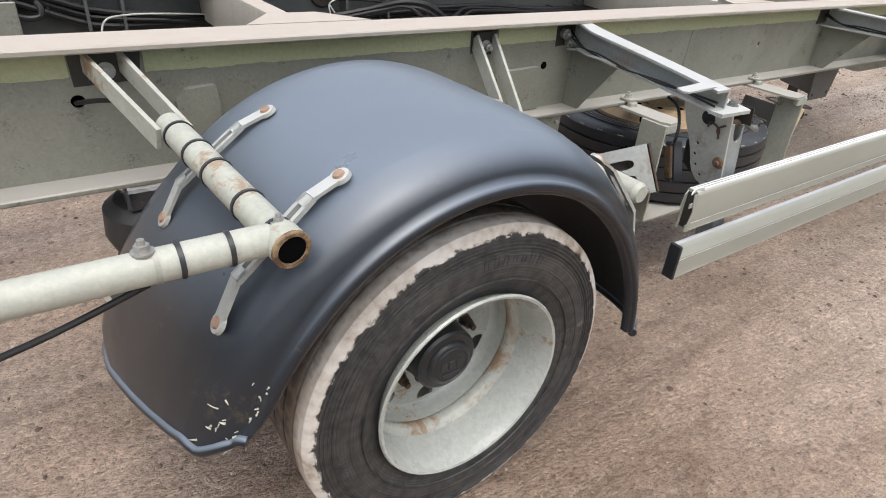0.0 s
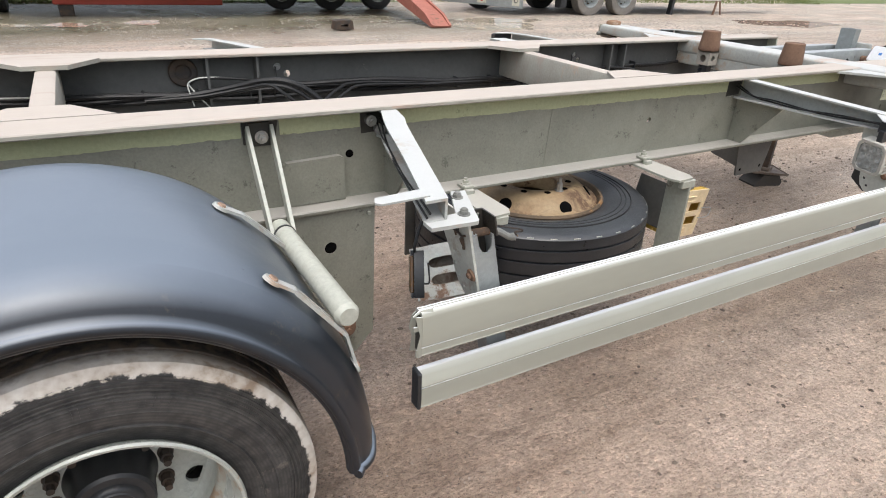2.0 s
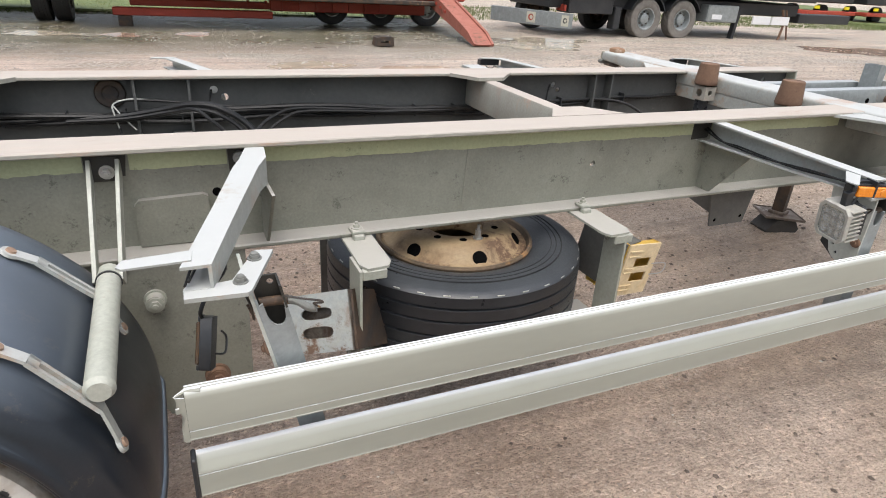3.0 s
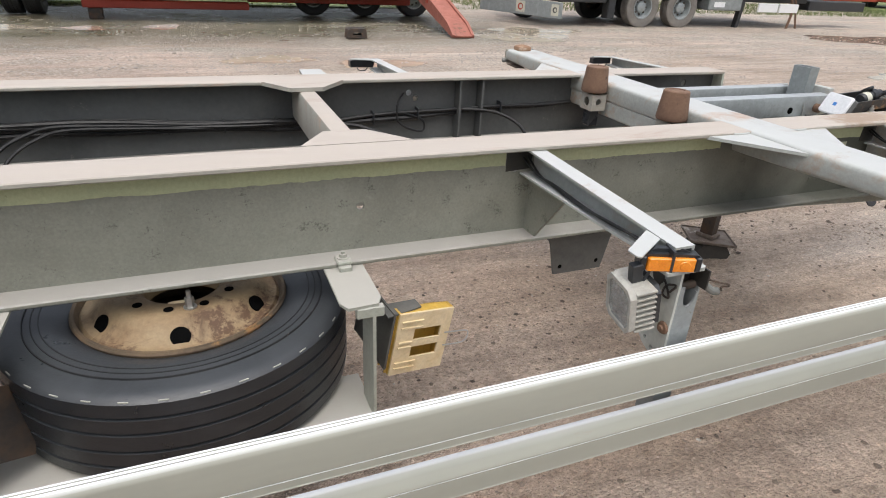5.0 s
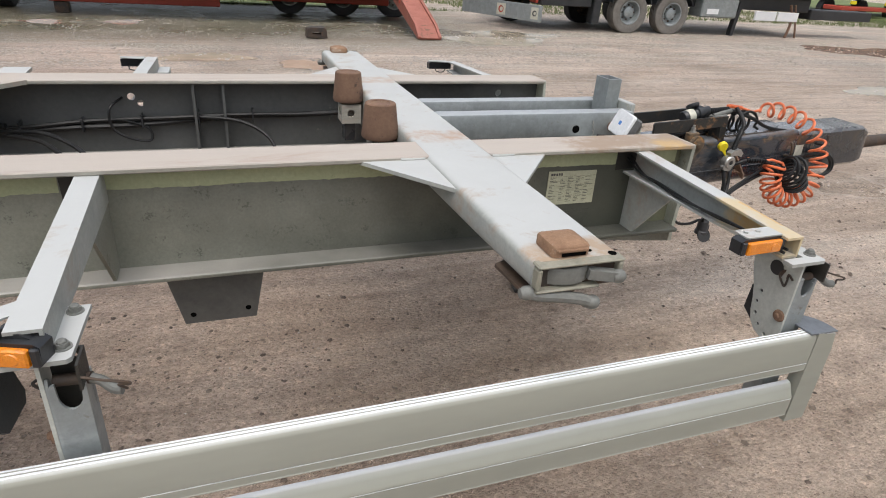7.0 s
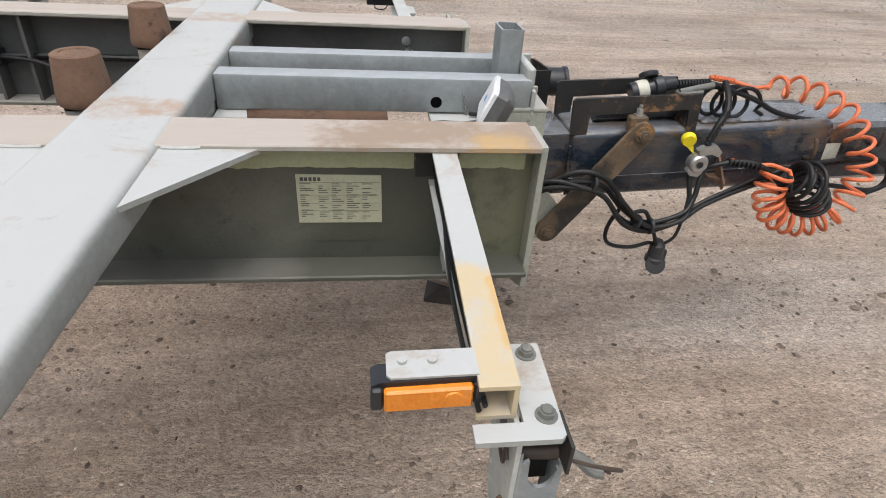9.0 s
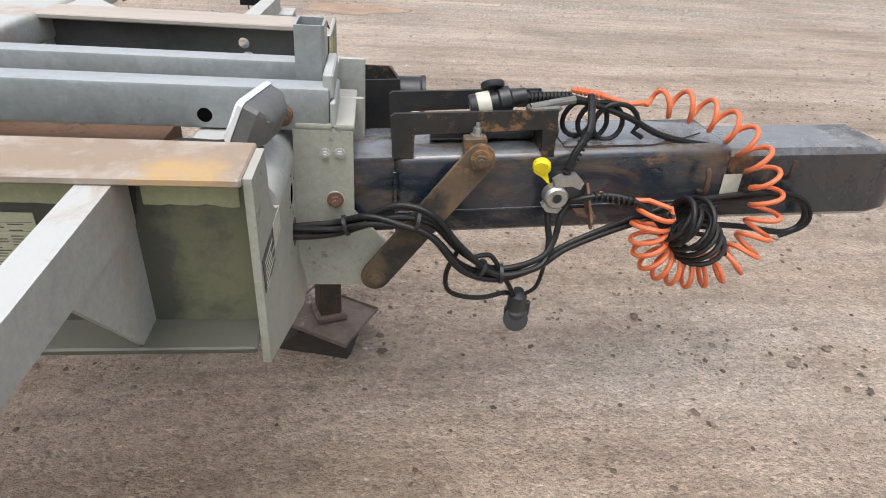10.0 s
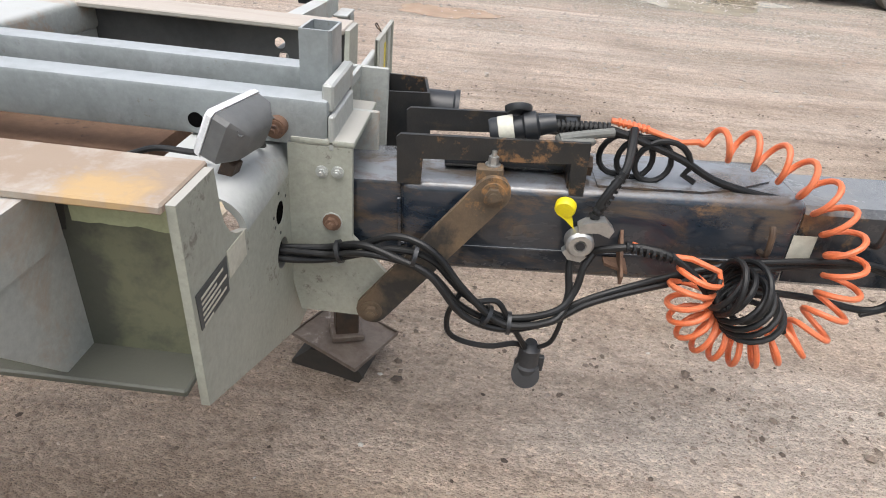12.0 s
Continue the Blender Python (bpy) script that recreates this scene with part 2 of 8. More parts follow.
ORANGE_HOSE = surface("orange_hose", (0.74, 0.17, 0.06), (0.62, 0.2, 0.1), 0.4, scale=25, amount=0.4, grain=120, bump=0.05)
AMBER = surface("amber_lens", (0.75, 0.22, 0.01), (0.85, 0.3, 0.02), 0.18, scale=60, amount=0.5, grain=220, bump=0.3, coat=0.6)
YELLOW = surface("yellow_plastic", (0.8, 0.66, 0.01), (0.72, 0.56, 0.02), 0.4, scale=30, amount=0.4)
CREAM = surface("sun_bleached_cream_plastic", (0.72, 0.6, 0.4), (0.62, 0.46, 0.24), 0.6, scale=12, amount=0.4, grain=90, bump=0.15,
                speck=(0.2, 0.13, 0.07), speck_size=24, speck_at=0.74)
CHOCK_YELLOW = surface("yellow_chock_plastic", (0.62, 0.4, 0.07), (0.45, 0.28, 0.06), 0.6, scale=12, amount=0.5)
CHOCK_BLUE = surface("rusty_pale_blue_paint", (0.33, 0.36, 0.355), (0.36, 0.345, 0.3), 0.6, scale=14, amount=0.45, grain=80, bump=0.25,
                     speck=(0.14, 0.085, 0.055), speck_size=22, speck_at=0.56, smear=(0.2, 0.13, 0.09), smear_size=16, smear_at=0.56, smear_most=0.8)
CHOCK_RUST = surface("rust_through_pale_blue_paint", (0.1, 0.065, 0.045), (0.3, 0.29, 0.26), 0.75, scale=22, amount=0.5, grain=80, bump=0.4,
                     speck=(0.04, 0.03, 0.025), speck_size=26, speck_at=0.6)
WHITE = surface("white_plastic", (0.78, 0.79, 0.8), (0.7, 0.71, 0.71), 0.35, scale=10, amount=0.3, grain=120, bump=0.05)
LABEL_WHITE = surface("faded_label", (0.56, 0.55, 0.46), (0.46, 0.45, 0.37), 0.5, scale=16, amount=0.45, grain=80, bump=0.1,
                      speck=(0.2, 0.19, 0.17), speck_size=30, speck_at=0.74)
INK = surface("dark_ink", (0.05, 0.05, 0.05), (0.13, 0.13, 0.12), 0.6)
LABEL_DARK = surface("dark_label", (0.05, 0.055, 0.055), (0.1, 0.1, 0.1), 0.5)
BLUE = surface("blue_plastic", (0.05, 0.2, 0.55), (0.06, 0.25, 0.6), 0.4)
DARK_GREY = surface("dark_grimy_grey_paint", (0.085, 0.085, 0.08), (0.15, 0.145, 0.13), 0.6, scale=9, amount=0.45, grain=60, bump=0.25,
                    speck=(0.05, 0.045, 0.04), speck_size=20, speck_at=0.7)
WOOD = surface("dark_wet_wood", (0.03, 0.027, 0.024), (0.07, 0.06, 0.05), 0.7, scale=12, bump=0.4)
RED = surface("red_orange_paint", (0.42, 0.055, 0.03), (0.31, 0.045, 0.026), 0.5, scale=2, amount=0.45, grain=30,
              speck=(0.2, 0.09, 0.06), speck_size=8, speck_at=0.7)
RED_PALE = surface("worn_red_ramp_paint", (0.38, 0.135, 0.095), (0.27, 0.1, 0.075), 0.65, scale=4, amount=0.5, grain=40,
                   speck=(0.16, 0.08, 0.05), speck_size=12, speck_at=0.66)
DARK_TRUCK = surface("dark_truck_paint", (0.02, 0.021, 0.024), (0.05, 0.05, 0.05), 0.5, scale=3)
MUDDY_RUBBER = surface("mud_dried_rubber", (0.2, 0.185, 0.165), (0.12, 0.11, 0.1), 0.85, scale=6, bump=0.3)
GRASS = surface("grass_green", (0.11, 0.15, 0.045), (0.16, 0.175, 0.06), 0.7, scale=3, vary=0.0)
def lump_material(name, tones, rough=0.85):
    """Loose lumps: every one has a tone of its own, with a fine grain."""
    m = bpy.data.materials.new(name)
    m.use_nodes = True
    n, l = m.node_tree.nodes, m.node_tree.links
    b = n["Principled BSDF"]
    geo, co, t = n.new("ShaderNodeNewGeometry"), n.new("ShaderNodeTexCoord"), n.new("ShaderNodeTexNoise")
    l.new(co.outputs["Object"], t.inputs["Vector"])
    t.inputs["Scale"].default_value, t.inputs["Detail"].default_value = 90, 5
    k = ramp_node(n, [(i / (len(tones) - 1), c) for i, c in enumerate(tones)])
    l.new(geo.outputs["Random Per Island"], k.inputs["Fac"])
    g = ramp_node(n, [(0.3, (0.75, 0.75, 0.75)), (0.7, (1.15, 1.15, 1.15))])
    l.new(t.outputs["Fac"], g.inputs["Fac"])
    x = n.new("ShaderNodeMix")
    x.data_type, x.blend_type = "RGBA", "MULTIPLY"
    x.inputs["Factor"].default_value = 1.0
    l.new(k.outputs["Color"], x.inputs["A"])
    l.new(g.outputs["Color"], x.inputs["B"])
    l.new(x.outputs["Result"], b.inputs["Base Color"])
    b.inputs["Roughness"].default_value = rough
    return m


NEAR_STONE = lump_material("sandy_gravel_stone", [(0.2, 0.16, 0.13), (0.3, 0.25, 0.2), (0.42, 0.35, 0.3), (0.5, 0.47, 0.42), (0.72, 0.68, 0.62)])
STONE = surface("gravel_stone", (0.34, 0.3, 0.26), (0.52, 0.48, 0.44), 0.8, scale=1.7, amount=0.5, grain=40, bump=0.3)
# Near-black without gloss: the shade inside holes put into the colour.
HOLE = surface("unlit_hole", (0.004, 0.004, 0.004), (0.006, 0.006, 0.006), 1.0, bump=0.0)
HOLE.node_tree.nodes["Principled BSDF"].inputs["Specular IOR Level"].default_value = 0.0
CRUMB = lump_material("damp_sand_crumb", [(0.24, 0.18, 0.14), (0.33, 0.255, 0.2), (0.42, 0.33, 0.265), (0.55, 0.46, 0.385)])
SOIL_CLOD = lump_material("dark_soil_clod", [(0.075, 0.055, 0.042), (0.14, 0.105, 0.08), (0.2, 0.155, 0.12), (0.27, 0.215, 0.175)], 0.75)

SHEET = surface("faded_olive_data_sheet", (0.47, 0.475, 0.345), (0.4, 0.4, 0.28), 0.45, scale=20, amount=0.45, grain=90, bump=0.1,
                speck=(0.25, 0.24, 0.17), speck_size=40, speck_at=0.7)


def worn_zone(src, name, lo, hi, edge, colour):
    """A copy of a paint, worn or stained to another colour inside a box, with an uneven soft border."""
    m = src.copy()
    m.name = name
    n, l = m.node_tree.nodes, m.node_tree.links
    b = n["Principled BSDF"]
    under = b.inputs["Base Color"].links[0].from_socket
    co, sep, t = n.new("ShaderNodeTexCoord"), n.new("ShaderNodeSeparateXYZ"), n.new("ShaderNodeTexNoise")
    l.new(co.outputs["Object"], sep.inputs["Vector"])
    l.new(co.outputs["Object"], t.inputs["Vector"])
    t.inputs["Scale"].default_value, t.inputs["Detail"].default_value, t.inputs["Distortion"].default_value = 14.0, 10, 0.25
    t.inputs["Roughness"].default_value = 0.68
    total = None
    for axis, a, c in zip("XYZ", lo, hi):
        for v0, v1 in ((a - edge, a + edge), (c + edge, c - edge)):
            mr = n.new("ShaderNodeMapRange")
            l.new(sep.outputs[axis], mr.inputs["Value"])
            mr.inputs["From Min"].default_value, mr.inputs["From Max"].default_value = v0, v1
            if total is None:
                total = mr.outputs["Result"]
            else:
                mu = n.new("ShaderNodeMath")
                mu.operation = "MULTIPLY"
                l.new(total, mu.inputs[0])
                l.new(mr.outputs["Result"], mu.inputs[1])
                total = mu.outputs["Value"]
    mu = n.new("ShaderNodeMath")
    mu.operation = "MULTIPLY_ADD"
    l.new(t.outputs["Fac"], mu.inputs[0])
    mu.inputs[1].default_value = 2.0
    mu.inputs[2].default_value = -1.0
    ad = n.new("ShaderNodeMath")
    l.new(total, ad.inputs[0])
    l.new(mu.outputs["Value"], ad.inputs[1])
    r = ramp_node(n, [(0.55, (0, 0, 0)), (0.8, (0.5, 0.5, 0.5)), (1.0, (0.9, 0.9, 0.9))])
    l.new(ad.outputs["Value"], r.inputs["Fac"])
    mx = n.new("ShaderNodeMix")
    mx.data_type = "RGBA"
    l.new(r.outputs["Color"], mx.inputs["Factor"])
    l.new(under, mx.inputs["A"])
    mx.inputs["B"].default_value = (*colour, 1)
    l.new(mx.outputs["Result"], b.inputs["Base Color"])
    return m


PAINT_ARM_WORN = worn_zone(worn_zone(PAINT_PALE, "pale_paint_worn_to_yellow", (3.8, -1.3, 0.9), (4.2, -0.9, 1.1), 0.03, (0.55, 0.44, 0.265)),
                           "pale_paint_with_orange_rust_edge", (3.989, -1.09, 0.9), (4.2, -0.94, 1.1), 0.008, (0.56, 0.36, 0.15))
PAINT_END_WORN = worn_zone(worn_zone(PAINT_DUSTY, "dusty_paint_stained_brown", (3.72, -0.62, 0.9), (4.3, -0.38, 1.1), 0.08, (0.3, 0.225, 0.165)),
                           "dusty_paint_worn_to_yellow", (4.0, -0.62, 0.8), (4.17, -0.47, 1.2), 0.06, (0.47, 0.32, 0.155))
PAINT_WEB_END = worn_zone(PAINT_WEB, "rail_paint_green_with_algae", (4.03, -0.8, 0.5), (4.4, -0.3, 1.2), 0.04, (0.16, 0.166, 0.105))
BOLSTER_PAINT = worn_zone(worn_zone(PAINT_PALE, "pale_paint_rubbed_brown", (3.2, -0.46, 0.99), (3.6, -0.31, 1.1), 0.03, (0.4, 0.28, 0.2)),
                          "pale_paint_rubbed_brown_twice", (3.2, 0.36, 0.99), (3.6, 0.52, 1.1), 0.03, (0.42, 0.31, 0.23))
POCKET_PAINT = surface("grimy_rubbed_paint", (0.3, 0.285, 0.225), (0.2, 0.195, 0.15), 0.6, scale=18, amount=0.5, grain=80, bump=0.25,
                       speck=(0.36, 0.25, 0.16), speck_size=30, speck_at=0.6)
BOLSTER_PAINT = worn_zone(BOLSTER_PAINT, "pale_paint_rusty_round_the_lock", (3.27, -1.24, 0.985), (3.5, -1.1, 1.1), 0.025, (0.38, 0.27, 0.175))
# Blue-grey tone on upward faces stands for sky sheen on the wet paint.
DRAWBAR_PAINT = surface("rubbed_wet_black_paint", (0.016, 0.024, 0.036), (0.045, 0.048, 0.052), 0.2, scale=6, amount=0.42, grain=45, bump=0.3, coat=0.7, stretch=(0.6, 1, 1.4),
                        speck=(0.16, 0.095, 0.05), speck_size=17, speck_at=0.66, dust_sheen=(0.2, 0.21, 0.225), dust_sheen_at=0.55, smear=(0.1, 0.068, 0.042), smear_size=8, smear_at=0.5, smear_most=0.8)
BRACKET_PAINT = surface("rust_streaked_black_paint", (0.014, 0.017, 0.019), (0.035, 0.03, 0.025), 0.42, scale=9, amount=0.5, grain=55, bump=0.35,
                        speck=(0.2, 0.11, 0.05), speck_size=20, speck_at=0.66, smear=(0.085, 0.058, 0.034), smear_size=11, smear_at=0.56, smear_most=0.7)
LINK_RUST = worn_zone(RUST_OCHRE, "ochre_rust_with_black_paint_left", (4.36, -0.4, 0.5), (4.53, 0.2, 0.8), 0.03, (0.022, 0.022, 0.021))


def lamp_glass(name, tint):
    m = bpy.data.materials.new(name)
    m.use_nodes = True
    b = m.node_tree.nodes["Principled BSDF"]
    b.inputs["Base Color"].default_value = (*tint, 1)
    b.inputs["Roughness"].default_value, b.inputs["IOR"].default_value = 0.06, 1.45
    b.inputs["Transmission Weight"].default_value = 0.85
    return m


CLEAR = lamp_glass("clear_lamp_glass", (0.95, 0.97, 0.97))


def ground_material():
    m = bpy.data.materials.new("damp_sandy_mud_yard")
    m.use_nodes = True
    n, l = m.node_tree.nodes, m.node_tree.links
    b = n["Principled BSDF"]
    co = n.new("ShaderNodeTexCoord")

    def placed(stretch, turn):
        mp = n.new("ShaderNodeMapping")
        mp.inputs["Scale"].default_value = stretch
        mp.inputs["Rotation"].default_value = (0, 0, radians(turn))
        l.new(co.outputs["Object"], mp.inputs["Vector"])
        return mp.outputs["Vector"]

    def tex(scale, detail, stretch=(1, 1, 1), turn=0.0, rougher=0.6, warp=0.4):
        t = n.new("ShaderNodeTexNoise")
        t.inputs["Scale"].default_value, t.inputs["Detail"].default_value = scale, detail
        t.inputs["Roughness"].default_value, t.inputs["Distortion"].default_value = rougher, warp
        l.new(placed(stretch, turn), t.inputs["Vector"])
        return t.outputs["Fac"]

    def ramp(fac, *stops):
        r = ramp_node(n, [(p, c if isinstance(c, tuple) else (c, c, c)) for p, c in stops])
        l.new(fac, r.inputs["Fac"])
        return r.outputs["Color"]

    def mix(fac, a, c, blend="MIX"):
        x = n.new("ShaderNodeMix")
        x.data_type, x.blend_type = "RGBA", blend
        for sock, val in ((x.inputs["Factor"], fac), (x.inputs["A"], a), (x.inputs["B"], c)):
            if isinstance(val, tuple):
                sock.default_value = (*val, 1)
            elif isinstance(val, float):
                sock.default_value = val
            else:
                l.new(val, sock)
        return x.outputs["Result"]

    def calc(op, p, q, r=None):
        w = n.new("ShaderNodeMath")
        w.operation = op
        for sock, val in zip(w.inputs, (p, q, r)):
            if val is None:
                continue
            if isinstance(val, (int, float)):
                sock.default_value = val
            else:
                l.new(val, sock)
        return w.outputs["Value"]

    far = n.new("ShaderNodeSeparateXYZ")
    l.new(co.outputs["Object"], far.inputs["Vector"])

    def span(axis, lo, hi):
        q = n.new("ShaderNodeMapRange")
        l.new(far.outputs[axis], q.inputs["Value"])
        q.inputs["From Min"].default_value, q.inputs["From Max"].default_value = lo, hi
        return q.outputs["Result"]

    # damp mud in broad dragged smears, reddish to greyish
    drag = tex(1.0, 8, (0.28, 1.6, 1), -12, 0.62, 0.8)
    c = ramp(drag, (0.34, (0.418, 0.309, 0.236)), (0.46, (0.484, 0.368, 0.289)), (0.56, (0.54, 0.421, 0.34)), (0.68, (0.595, 0.484, 0.402)))
    track = tex(2.6, 10, (0.2, 2.6, 1), -7, 0.66)
    c = mix(1.0, c, ramp(track, (0.36, (0.8, 0.78, 0.76)), (0.5, 1.0), (0.64, 1.12)), "MULTIPLY")
    mid = tex(9.0, 8, (0.8, 1.2, 1), 0, 0.66)
    c = mix(1.0, c, ramp(mid, (0.32, (0.76, 0.735, 0.715)), (0.46, 0.98), (0.54, 1.02), (0.68, 1.14)), "MULTIPLY")
    fine = tex(60, 6, (0.75, 1.3, 1), -8, 0.65)
    c = mix(1.0, c, ramp(fine, (0.3, (0.66, 0.63, 0.61)), (0.44, 0.97), (0.6, 1.06), (0.72, 1.34)), "MULTIPLY")
    # soil grains and lumps, each with a tone of its own
    grains = n.new("ShaderNodeTexVoronoi")
    grains.inputs["Scale"].default_value = 70.0
    l.new(placed((0.9, 1.15, 1), 0), grains.inputs["Vector"])
    tone = n.new("ShaderNodeSeparateColor")
    l.new(grains.outputs["Color"], tone.inputs["Color"])
    c = mix(0.75, c, mix(1.0, c, ramp(tone.outputs["Red"], (0.0, (0.68, 0.65, 0.63)), (0.2, 0.92), (0.8, 1.06), (1.0, 1.3)), "MULTIPLY"))
    # coarse sand between the lumps
    sand = n.new("ShaderNodeTexVoronoi")
    sand.inputs["Scale"].default_value = 210.0
    l.new(placed((0.8, 1.2, 1), 0), sand.inputs["Vector"])
    sand_tone = n.new("ShaderNodeSeparateColor")
    l.new(sand.outputs["Color"], sand_tone.inputs["Color"])
    c = mix(1.0, c, ramp(sand_tone.outputs["Green"], (0.0, (0.68, 0.65, 0.63)), (0.14, 0.95), (0.88, 1.04), (1.0, 1.26)), "MULTIPLY")
    # small dark pits and grains, here thick, there absent
    pits = tex(150, 3, (0.7, 1.2, 1), 0, 0.6)
    where = ramp(tex(1.7, 6, (0.7, 1.3, 1), -10), (0.42, 0.0), (0.6, 1.0))
    c = mix(calc("MULTIPLY", ramp(pits, (0.32, 1.0), (0.42, 0.0)), calc("MULTIPLY_ADD", where, 0.7, 0.25)), c, (0.12, 0.09, 0.07))
    # hatched tread prints of lorry tyres in some of the lanes
    hatch = n.new("ShaderNodeTexWave")
    hatch.wave_type, hatch.bands_direction, hatch.wave_profile = "BANDS", "X", "SIN"
    hatch.inputs["Scale"].default_value, hatch.inputs["Distortion"].default_value = 7.0, 5.0
    hatch.inputs["Detail"].default_value, hatch.inputs["Detail Scale"].default_value = 4.0, 2.2
    l.new(placed((1.0, 0.35, 1.0), 24), hatch.inputs["Vector"])
    lanes = ramp(tex(1.1, 4, (0.18, 1.5, 1), -9), (0.5, 0.0), (0.62, 1.0))
    print_ = calc("MULTIPLY", hatch.outputs["Fac"], lanes)
    c = mix(calc("MULTIPLY", print_, 0.3), c, mix(1.0, c, (0.72, 0.69, 0.67), "MULTIPLY"))
    # a slightly darker lane under and beside the drawbar end
    lane = ramp(tex(1.3, 8, (0.6, 1.5, 1), -7), (0.3, 0.55), (0.55, 1.0))
    lane_at = calc("MULTIPLY", calc("MULTIPLY", calc("MULTIPLY", span("X", 0.6, 2.4), span("X", 5.4, 4.2)), span("Y", 0.9, 0.1)), lane)
    c = mix(lane_at, c, mix(1.0, c, (0.98, 0.98, 0.97), "MULTIPLY"))
    # the open yard beyond the trailer: grazing sky sheen put in as paler colour
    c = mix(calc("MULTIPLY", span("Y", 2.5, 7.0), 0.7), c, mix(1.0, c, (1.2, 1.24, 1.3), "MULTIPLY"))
    # greyer sand towards the drawbar
    c = mix(span("X", 1.0, 4.5), c, mix(1.0, c, (0.995, 1.045, 1.05), "MULTIPLY"))
    # the far part of the yard: greyer gravel, puddled and green with algae beside the low loader
    gravelly = ramp(tex(26, 8), (0.38, (0.16, 0.14, 0.1)), (0.47, (0.36, 0.315, 0.25)), (0.55, (0.42, 0.375, 0.31)), (0.61, (0.75, 0.71, 0.65)))
    patch = tex(0.9, 7, (0.5, 1.6, 1))
    c = mix(calc("MULTIPLY", span("Y", 4.0, 7.5), ramp(patch, (0.4, 0.0), (0.62, 1.0))), c, mix(0.88, c, gravelly))
    algae = ramp(patch, (0.45, 1.0), (0.66, 0.55))
    soaked = calc("MULTIPLY", calc("MULTIPLY", calc("MULTIPLY", span("Y", 7.6, 9.8), span("X", 9.0, 6.5)), span("Y", 17, 15)), algae)
    c = mix(soaked, c, mix(0.9, c, (0.085, 0.08, 0.034)))
    wet = ramp(tex(0.45, 5), (0.5, 0.0), (0.62, 1.0))
    c = mix(wet, c, mix(1.0, c, (0.82, 0.8, 0.775), "MULTIPLY"))
    l.new(c, b.inputs["Base Color"])
    rr = n.new("ShaderNodeMapRange")
    l.new(calc("MULTIPLY_ADD", wet, 0.6, calc("MULTIPLY", drag, 0.7)), rr.inputs["Value"])
    rr.inputs["To Min"].default_value, rr.inputs["To Max"].default_value = 0.78, 0.42
    # a smooth wet patch in the open yard, beyond the drawbar
    spot = n.new("ShaderNodeVectorMath")
    spot.operation = "DISTANCE"
    spot.inputs[1].default_value = (7.36, 1.2, 0.05)
    l.new(co.outputs["Object"], spot.inputs[0])
    sheen = ramp(calc("MULTIPLY_ADD", tex(5, 4), 0.3, spot.outputs["Value"]), (0.42, 0.22), (0.6, 0.0))
    damp = n.new("ShaderNodeMath")
    damp.operation, damp.use_clamp = "MULTIPLY_ADD", True
    damp.inputs[1].default_value = -0.35
    l.new(soaked, damp.inputs[0])
    l.new(rr.outputs["Result"], damp.inputs[2])
    l.new(calc("SUBTRACT", damp.outputs["Value"], calc("MULTIPLY", sheen, 1.8)), b.inputs["Roughness"])
    height = calc("MULTIPLY_ADD", fine, 1.1, calc("MULTIPLY_ADD", mid, 2.4, track))
    height = calc("MULTIPLY_ADD", grains.outputs["Distance"], -0.7, calc("MULTIPLY_ADD", sand.outputs["Distance"], -0.35, height))
    height = calc("MULTIPLY_ADD", print_, 0.35, calc("MULTIPLY_ADD", pits, 0.35, height))
    bp = n.new("ShaderNodeBump")
    bp.inputs["Strength"].default_value, bp.inputs["Distance"].default_value = 1.0, 0.016
    l.new(height, bp.inputs["Height"])
    l.new(bp.outputs["Normal"], b.inputs["Normal"])
    return m


GROUND = ground_material()


def water_material(name, tint):
    m = bpy.data.materials.new(name)
    m.use_nodes = True
    n, l = m.node_tree.nodes, m.node_tree.links
    b = n["Principled BSDF"]
    t = n.new("ShaderNodeTexNoise")
    t.inputs["Scale"].default_value = 4
    r = ramp_node(n, [(0.3, tint), (0.7, tuple(1.3 * v for v in tint))])
    l.new(t.outputs["Fac"], r.inputs["Fac"])
    l.new(r.outputs["Color"], b.inputs["Base Color"])
    b.inputs["Roughness"].default_value, b.inputs["IOR"].default_value = 0.08, 1.33
    return m


MUD_WATER = water_material("muddy_water", (0.36, 0.31, 0.235))
RED_WATER = water_material("red_muddy_water", (0.3, 0.2, 0.145))


# ---- building helpers ----
def tidy(bm):
    bmesh.ops.recalc_face_normals(bm, faces=bm.faces)


def part(name, bm, material, parent=None, label="", smooth=35):
    """Link a bmesh as one mesh object, under a thing or a part if one is given."""
    tidy(bm)
    me = bpy.data.meshes.new(name)
    bm.to_mesh(me)
    bm.free()
    for m in (material if isinstance(material, (list, tuple)) else (material,)):
        me.materials.append(m)
    if smooth:
        me.polygons.foreach_set("use_smooth", [True] * len(me.polygons))
        me.set_sharp_from_angle(angle=radians(smooth))
    ob = new(name, me)
    ob.parent = parent
    if label:
        ob["label"] = label
    return ob


def thing(name, label, category, group="", kind="", at=(0, 0, 0)):
    ob = new(name)
    ob.location = at
    ob.empty_display_size = 0.05
    return tagged(ob, label, category, group, kind)


def B():
    return bmesh.new()


